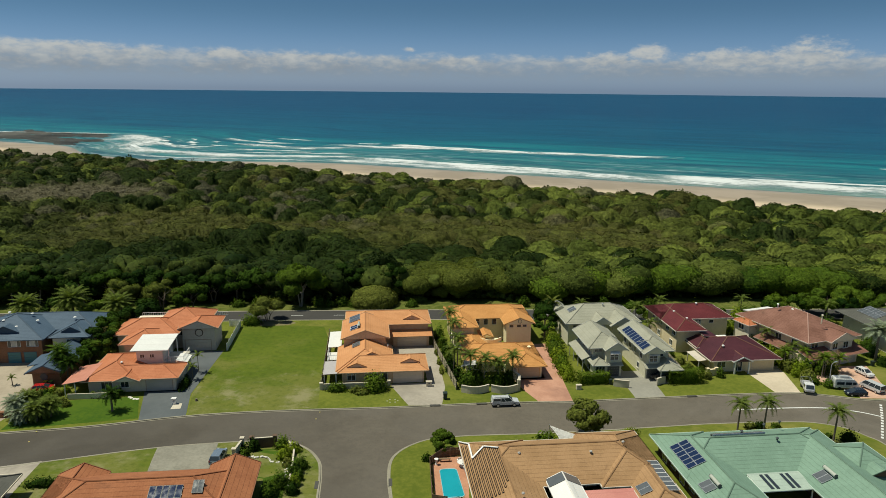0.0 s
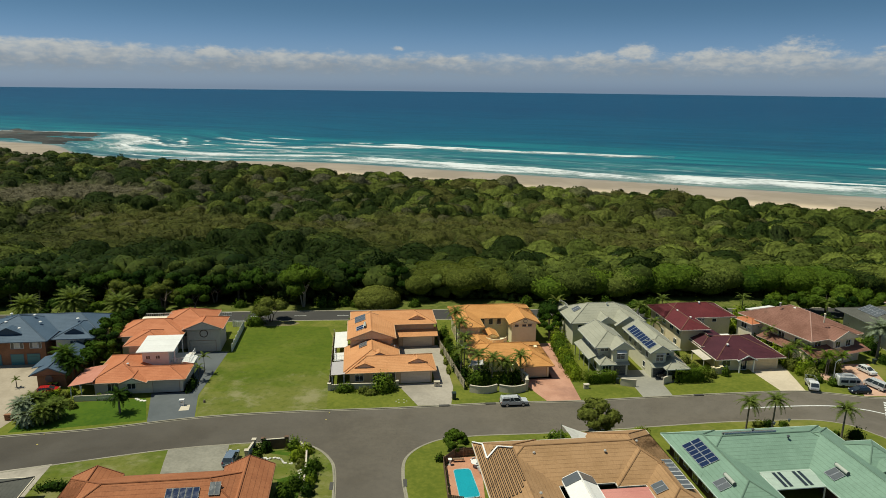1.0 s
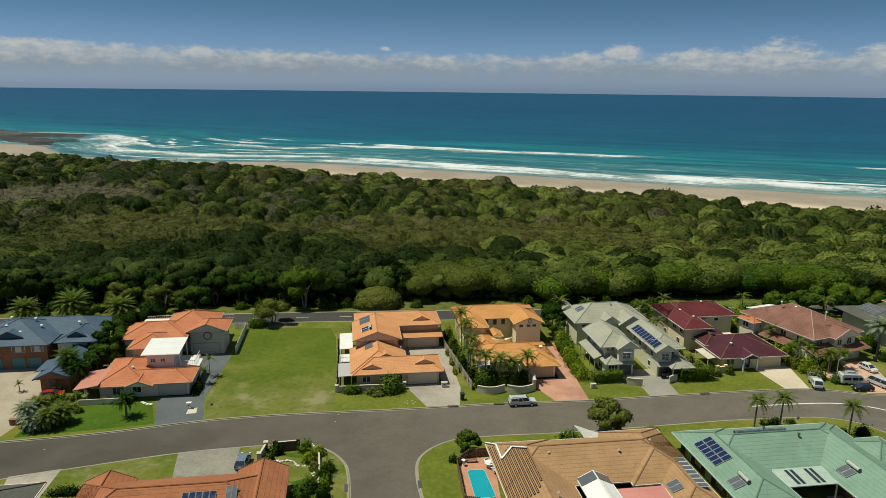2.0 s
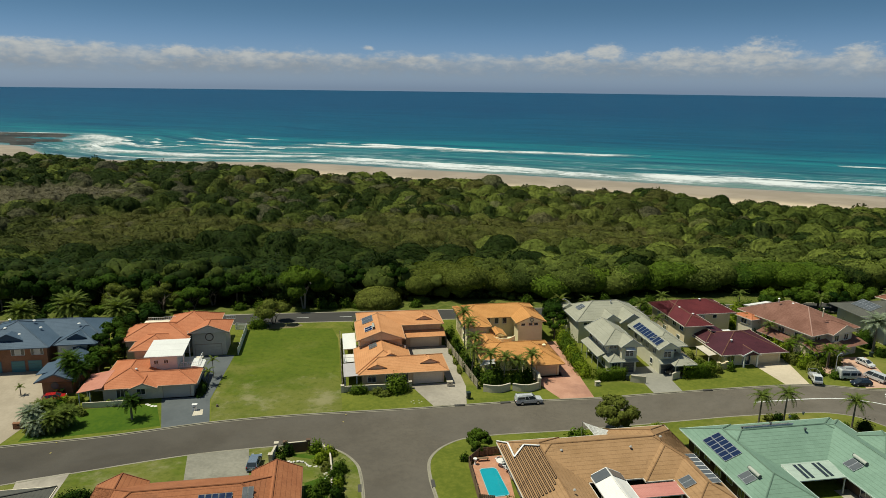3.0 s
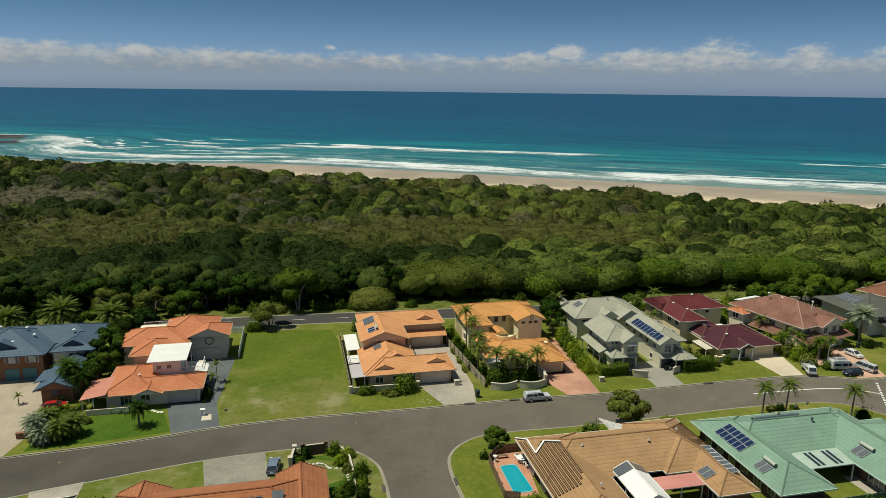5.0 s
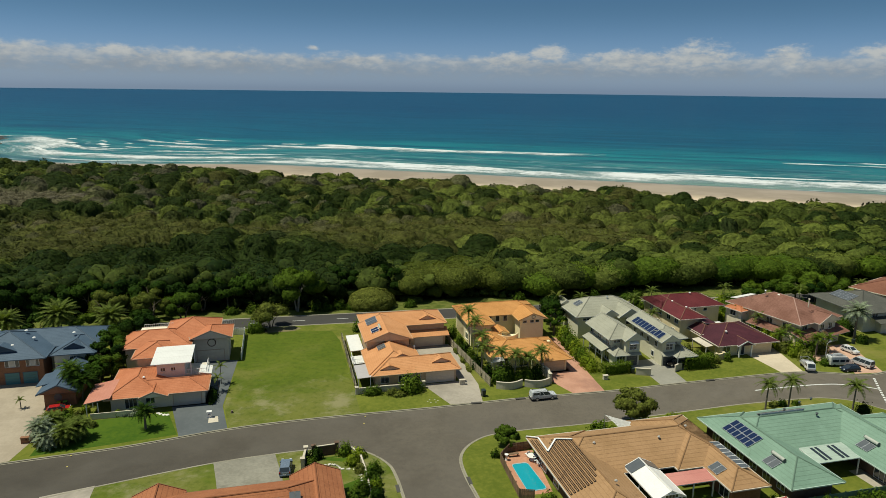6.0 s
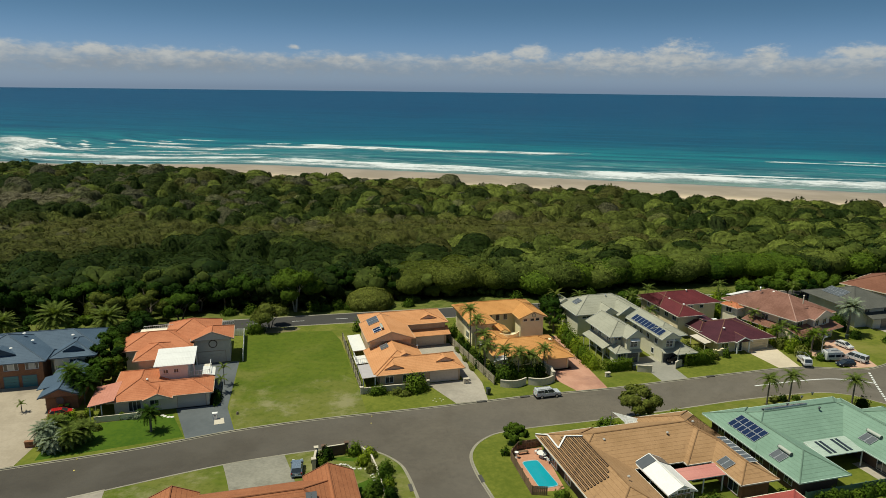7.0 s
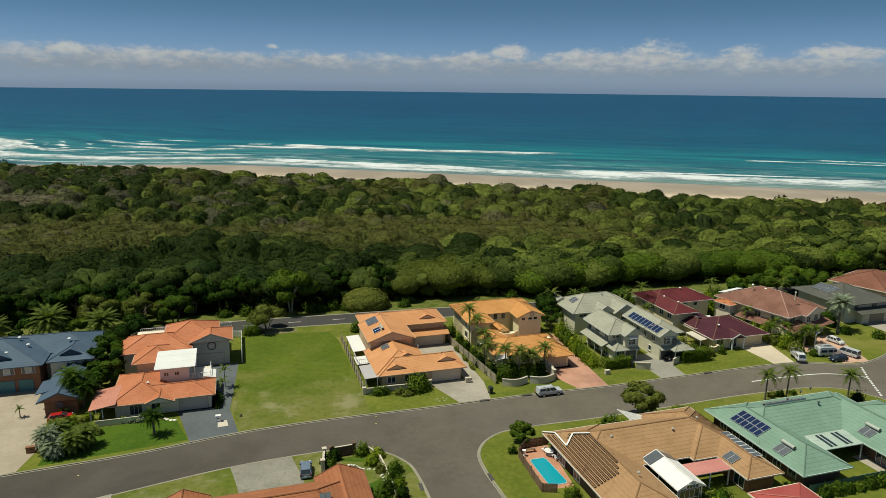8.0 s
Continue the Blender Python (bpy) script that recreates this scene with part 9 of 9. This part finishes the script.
def work_truck(u, v, rz):
    e = thing("truck", u, v, G + 0.016, "small white flatbed truck with a ladder rack", "truck", rz)
    e.matrix_basis = e.matrix_basis @ Matrix.Scale(0.84, 4)
    col = paint(*WHITEP)
    bm = bmesh.new()
    prism(bm, [(0.4, 0.5), (2.3, 0.45), (2.4, 0.9), (2.3, 1.2), (1.9, 2.0), (0.5, 2.05), (0.4, 1.9)], 1.8)
    bmesh.ops.bevel(bm, geom=bm.edges[:], offset=0.07, segments=2, affect="EDGES")
    part("cab", bm, col, e)
    bm = bmesh.new()
    bm.faces.new([bm.verts.new(q) for q in ((2.33, -0.78, 1.22), (2.33, 0.78, 1.22), (1.95, 0.74, 1.95), (1.95, -0.74, 1.95))])
    part("windscreen", bm, GLASS, e)
    for s in (-1, 1):
        bm = bmesh.new()
        box(bm, 0.7, 1.85, s * 0.9 - 0.02, s * 0.9 + 0.02, 1.25, 1.85)
        part("side_window", bm, GLASS, e)
    bm = bmesh.new()
    box(bm, -2.4, 0.3, -0.95, 0.95, 0.75, 0.85)
    box(bm, -2.4, 0.3, -0.95, -0.9, 0.85, 1.15), box(bm, -2.4, 0.3, 0.9, 0.95, 0.85, 1.15), box(bm, -2.4, -2.35, -0.9, 0.9, 0.85, 1.15)
    part("tray", bm, ALU, e)
    bm = bmesh.new()
    box(bm, -2.1, -0.3, -0.8, 0.8, 0.86, 1.4)
    part("toolbox", bm, plain("grey_toolbox", (0.4, 0.4, 0.4)), e)
    bm = bmesh.new()
    for x in (-2.3, 0.25):
        for y in (-0.9, 0.9):
            rod(bm, (x, y, 1.1), (x, y, 2.1), 0.03, n=6)
        rod(bm, (x, -0.9, 2.1), (x, 0.9, 2.1), 0.03, n=6)
    rod(bm, (-2.3, 0.9, 2.1), (0.25, 0.9, 2.1), 0.03, n=6), rod(bm, (-2.3, -0.9, 2.1), (0.25, -0.9, 2.1), 0.03, n=6)
    part("ladder_rack", bm, ALU, e)
    for x in (-1.5, 1.5):
        for s in (-1, 1):
            bm = bmesh.new()
            rod(bm, (x, s * 0.7, 0.37), (x, s * 0.93, 0.37), 0.37, n=16)
            part("wheel", bm, RUBBER, e)


work_truck(*lot(78.6, 105.0), 250)

# ---- small things ----
bm = bmesh.new()
slab(bm, [(58.5, 74.5), (58.8, 69.8), (61.4, 69.9), (61.2, 74.6)], G - 0.1, G + 0.02)
structure("patio", bm, CONCRETE, "pale concrete patio slab in a back garden", "patio")


def stone_mesh(seed, r, flat):
    """An uneven flat stone."""
    bm = bmesh.new()
    bmesh.ops.create_icosphere(bm, subdivisions=1, radius=r)
    for q in bm.verts:
        q.co = q.co * (1 + 0.25 * noise.noise(q.co * 3 + Vector((seed, 0, 0))))
        q.co.z *= flat
    return bm


MARK = plain("yellow_marking_paint", (0.62, 0.50, 0.12), 0.7)
bm = bmesh.new()
for uu, vv, zz in ((-50.2, 99.9, G + 0.02), (-49.9, 97.0, 0.0), (-7.2, 103.9, G + 0.02), (-7.6, 101.8, 0.0)):
    slab(bm, [(uu - 0.10, vv - 0.09), (uu + 0.10, vv - 0.07), (uu + 0.09, vv + 0.10), (uu - 0.11, vv + 0.08)], zz - 0.02, zz + 0.012)
structure("service_marks", bm, MARK, "yellow spray-painted service marks on kerb and asphalt", "road marking")
PALE_STONE = surface("pale_stone", (0.62, 0.59, 0.54), (0.72, 0.69, 0.63), 3.0, 0.85, 0.2, piece=0.15)
for k, (uu, vv) in enumerate(((-40.4, 111.5), (-40.0, 111.1), (-39.4, 110.7), (-38.8, 110.6))):
    st = new("stepping_stone")
    st.matrix_basis = Matrix.Translation(site(uu, vv, G))
    tagged(st, "pale flat stepping stone on a lawn", "stepping stone", "stepping stones")
    part("stone", stone_mesh(k, 0.36, 0.22), PALE_STONE, st)
DULL_STONE = surface("dull_stone", (0.26, 0.26, 0.17), (0.38, 0.37, 0.27), 3.0, 0.9, 0.3)
for k in range(6):
    st = new("stepping_stone")
    st.matrix_basis = Matrix.Translation((4.8 + 0.9 * math.cos(k * 1.05), 107.4 + 0.6 * math.sin(k * 1.05), G))
    tagged(st, "pale stone of a small ring on a lawn", "garden stone", "ring of stones on the lawn")
    part("stone", stone_mesh(10 + k, 0.17, 0.3), DULL_STONE, st)
border = thing("stone_border", -13, 89.5, G, "border of whitewashed stones round a garden bed", "stone border")
line = smooth_line([(-16.2, 90.4), (-15.0, 90.2), (-13.3, 90.1), (-12.4, 88.9), (-10.4, 88.2), (-9.9, 86.6), (-10.0, 84.8)], 5)
rng = np.random.default_rng(3)
for k, (uu, vv) in enumerate(line):
    part("stone", stone_mesh(k, rng.uniform(0.12, 0.24), 0.7), PALE_STONE, border, m=Matrix.Translation((uu + 13 + rng.uniform(-0.2, 0.2), vv - 89.5 + rng.uniform(-0.2, 0.2), 0.06)))



def wheelie_bin(u, v, body, lid, label, rz=0, group="wheelie bins"):
    e = thing("wheelie_bin", u, v, G, label, "bin", rz, group=group)
    bm = bmesh.new()
    lo = [(-0.22, -0.25), (0.22, -0.25), (0.22, 0.25), (-0.22, 0.25)]
    a = [bm.verts.new((x, y, 0.05)) for x, y in lo]
    b = [bm.verts.new((x * 1.3, y * 1.3, 0.98)) for x, y in lo]
    bm.faces.new(a[::-1]), bm.faces.new(b)
    for k in range(4):
        bm.faces.new([a[k], a[(k + 1) % 4], b[(k + 1) % 4], b[k]])
    part("bin_body", bm, body, e)
    bm = bmesh.new()
    box(bm, -0.31, 0.31, -0.36, 0.36, 0.98, 1.05)
    bmesh.ops.bevel(bm, geom=bm.edges[:], offset=0.03, segments=1, affect="EDGES")
    part("lid", bm, lid, e)
    for s in (-1, 1):
        bm = bmesh.new()
        rod(bm, (s * 0.2, 0.27, 0.1), (s * 0.27, 0.27, 0.1), 0.1, n=10)
        part("wheel", bm, RUBBER, e)
    return e


BIN = plain("bin_green", (0.02, 0.035, 0.03), 0.5)
LID_Y, LID_R, LID_G = plain("lid_yellow", (0.65, 0.42, 0.02), 0.5), plain("lid_red", (0.45, 0.03, 0.02), 0.5), plain("lid_lime", (0.25, 0.42, 0.05), 0.5)
tall = wheelie_bin(13.9, 107.6, BIN, BIN, "dark green wheelie bin on the verge", 5)
tall.matrix_basis = tall.matrix_basis @ Matrix.Scale(1.2, 4)
wheelie_bin(44.6, 111.9, BIN, BIN, "dark wheelie bin beside a wall", 0)
wheelie_bin(-56.7, 116.7, BIN, LID_Y, "wheelie bin with a yellow lid beside a brick wing")
wheelie_bin(-55.8, 116.8, BIN, LID_G, "wheelie bin with a lime lid beside a brick wing")
wheelie_bin(99.2, 117.4, BIN, BIN, "dark green wheelie bin beside a garage")


def letterbox(u, v, mat, label, w=0.8, h=1.0):
    e = thing("letterbox", u, v, G, label, "letterbox", TURN)
    bm = bmesh.new()
    box(bm, -w / 2, w / 2, -0.25, 0.25, -0.05, h)
    part("pier", bm, mat, e)
    bm = bmesh.new()
    box(bm, -w / 2 - 0.06, w / 2 + 0.06, -0.31, 0.31, h, h + 0.08)
    part("cap", bm, mat, e)
    bm = bmesh.new()
    box(bm, -0.15, 0.15, -0.265, -0.25, h * 0.6, h * 0.6 + 0.12)
    part("slot", bm, RUBBER, e)


letterbox(-57.7, 105.1, BROWN_BRICK, "brown brick letterbox beside a forecourt", 1.5, 0.9)
paving("path_2", [(-32.9, 107.3), (-31.3, 107.4), (-31.5, 109.4), (-32.9, 109.3)], CREAMWALL, "small pale concrete pad under a letterbox", G + 0.028)
letterbox(-32.0, 108.4, WHITE, "white rendered letterbox at a driveway", 0.7, 1.0)
letterbox(11.4, 113.0, CREAMWALL, "cream rendered letterbox before the garage", 1.0, 0.9)
letterbox(38.2, 110.2, CREAMWALL, "cream rendered letterbox on the verge", 0.9, 0.8)


def street_lamp(u, v, h, arm, label, rz=0):
    e = thing("street_lamp", u, v, G, label, "street lamp", rz)
    bm = bmesh.new()
    rod(bm, (0, 0, 0), (0, 0, h), 0.10, 0.06, 8)
    part("pole", bm, ALU, e)
    bm = bmesh.new()
    rod(bm, (0, 0, h), (arm * 0.5, 0, h + 0.35), 0.045, n=6), rod(bm, (arm * 0.5, 0, h + 0.35), (arm, 0, h + 0.4), 0.045, n=6)
    part("arm", bm, ALU, e)
    bm = bmesh.new()
    box(bm, arm - 0.1, arm + 0.55, -0.14, 0.14, h + 0.34, h + 0.46)
    part("lamp_head", bm, ALU, e)


street_lamp(84.3, 108.6, 4.3, 0.9, "grey steel street lamp on the verge", 20)
e = thing("tree_stump", -28.6, 109.3, G, "small brown weathered stump on the grass", "stump")
bm = bmesh.new()
rod(bm, (0, 0, -0.1), (0.04, 0.02, 0.42), 0.24, 0.17, 9)
part("stump_wood", bm, BARK, e)
bm = bmesh.new()
for uu, vv, w, d in ((12.0, 105.35, 0, 0), (20.0, 105.55, 0, 0), (57.5, 106.3, 0, 0), (4.75, 82.5, 90, 0), (-5.2, 82.5, 90, 0)):
    c, s = (0.9, 0.25) if w == 0 else (0.25, 0.9)
    box(bm, uu - c, uu + c, vv - s, vv + s, 0.0, G + 0.035)
structure("drain_inlet", bm, plain("wet_concrete", (0.07, 0.066, 0.058), 0.8), "dark stormwater inlets set in the kerb", "drain")
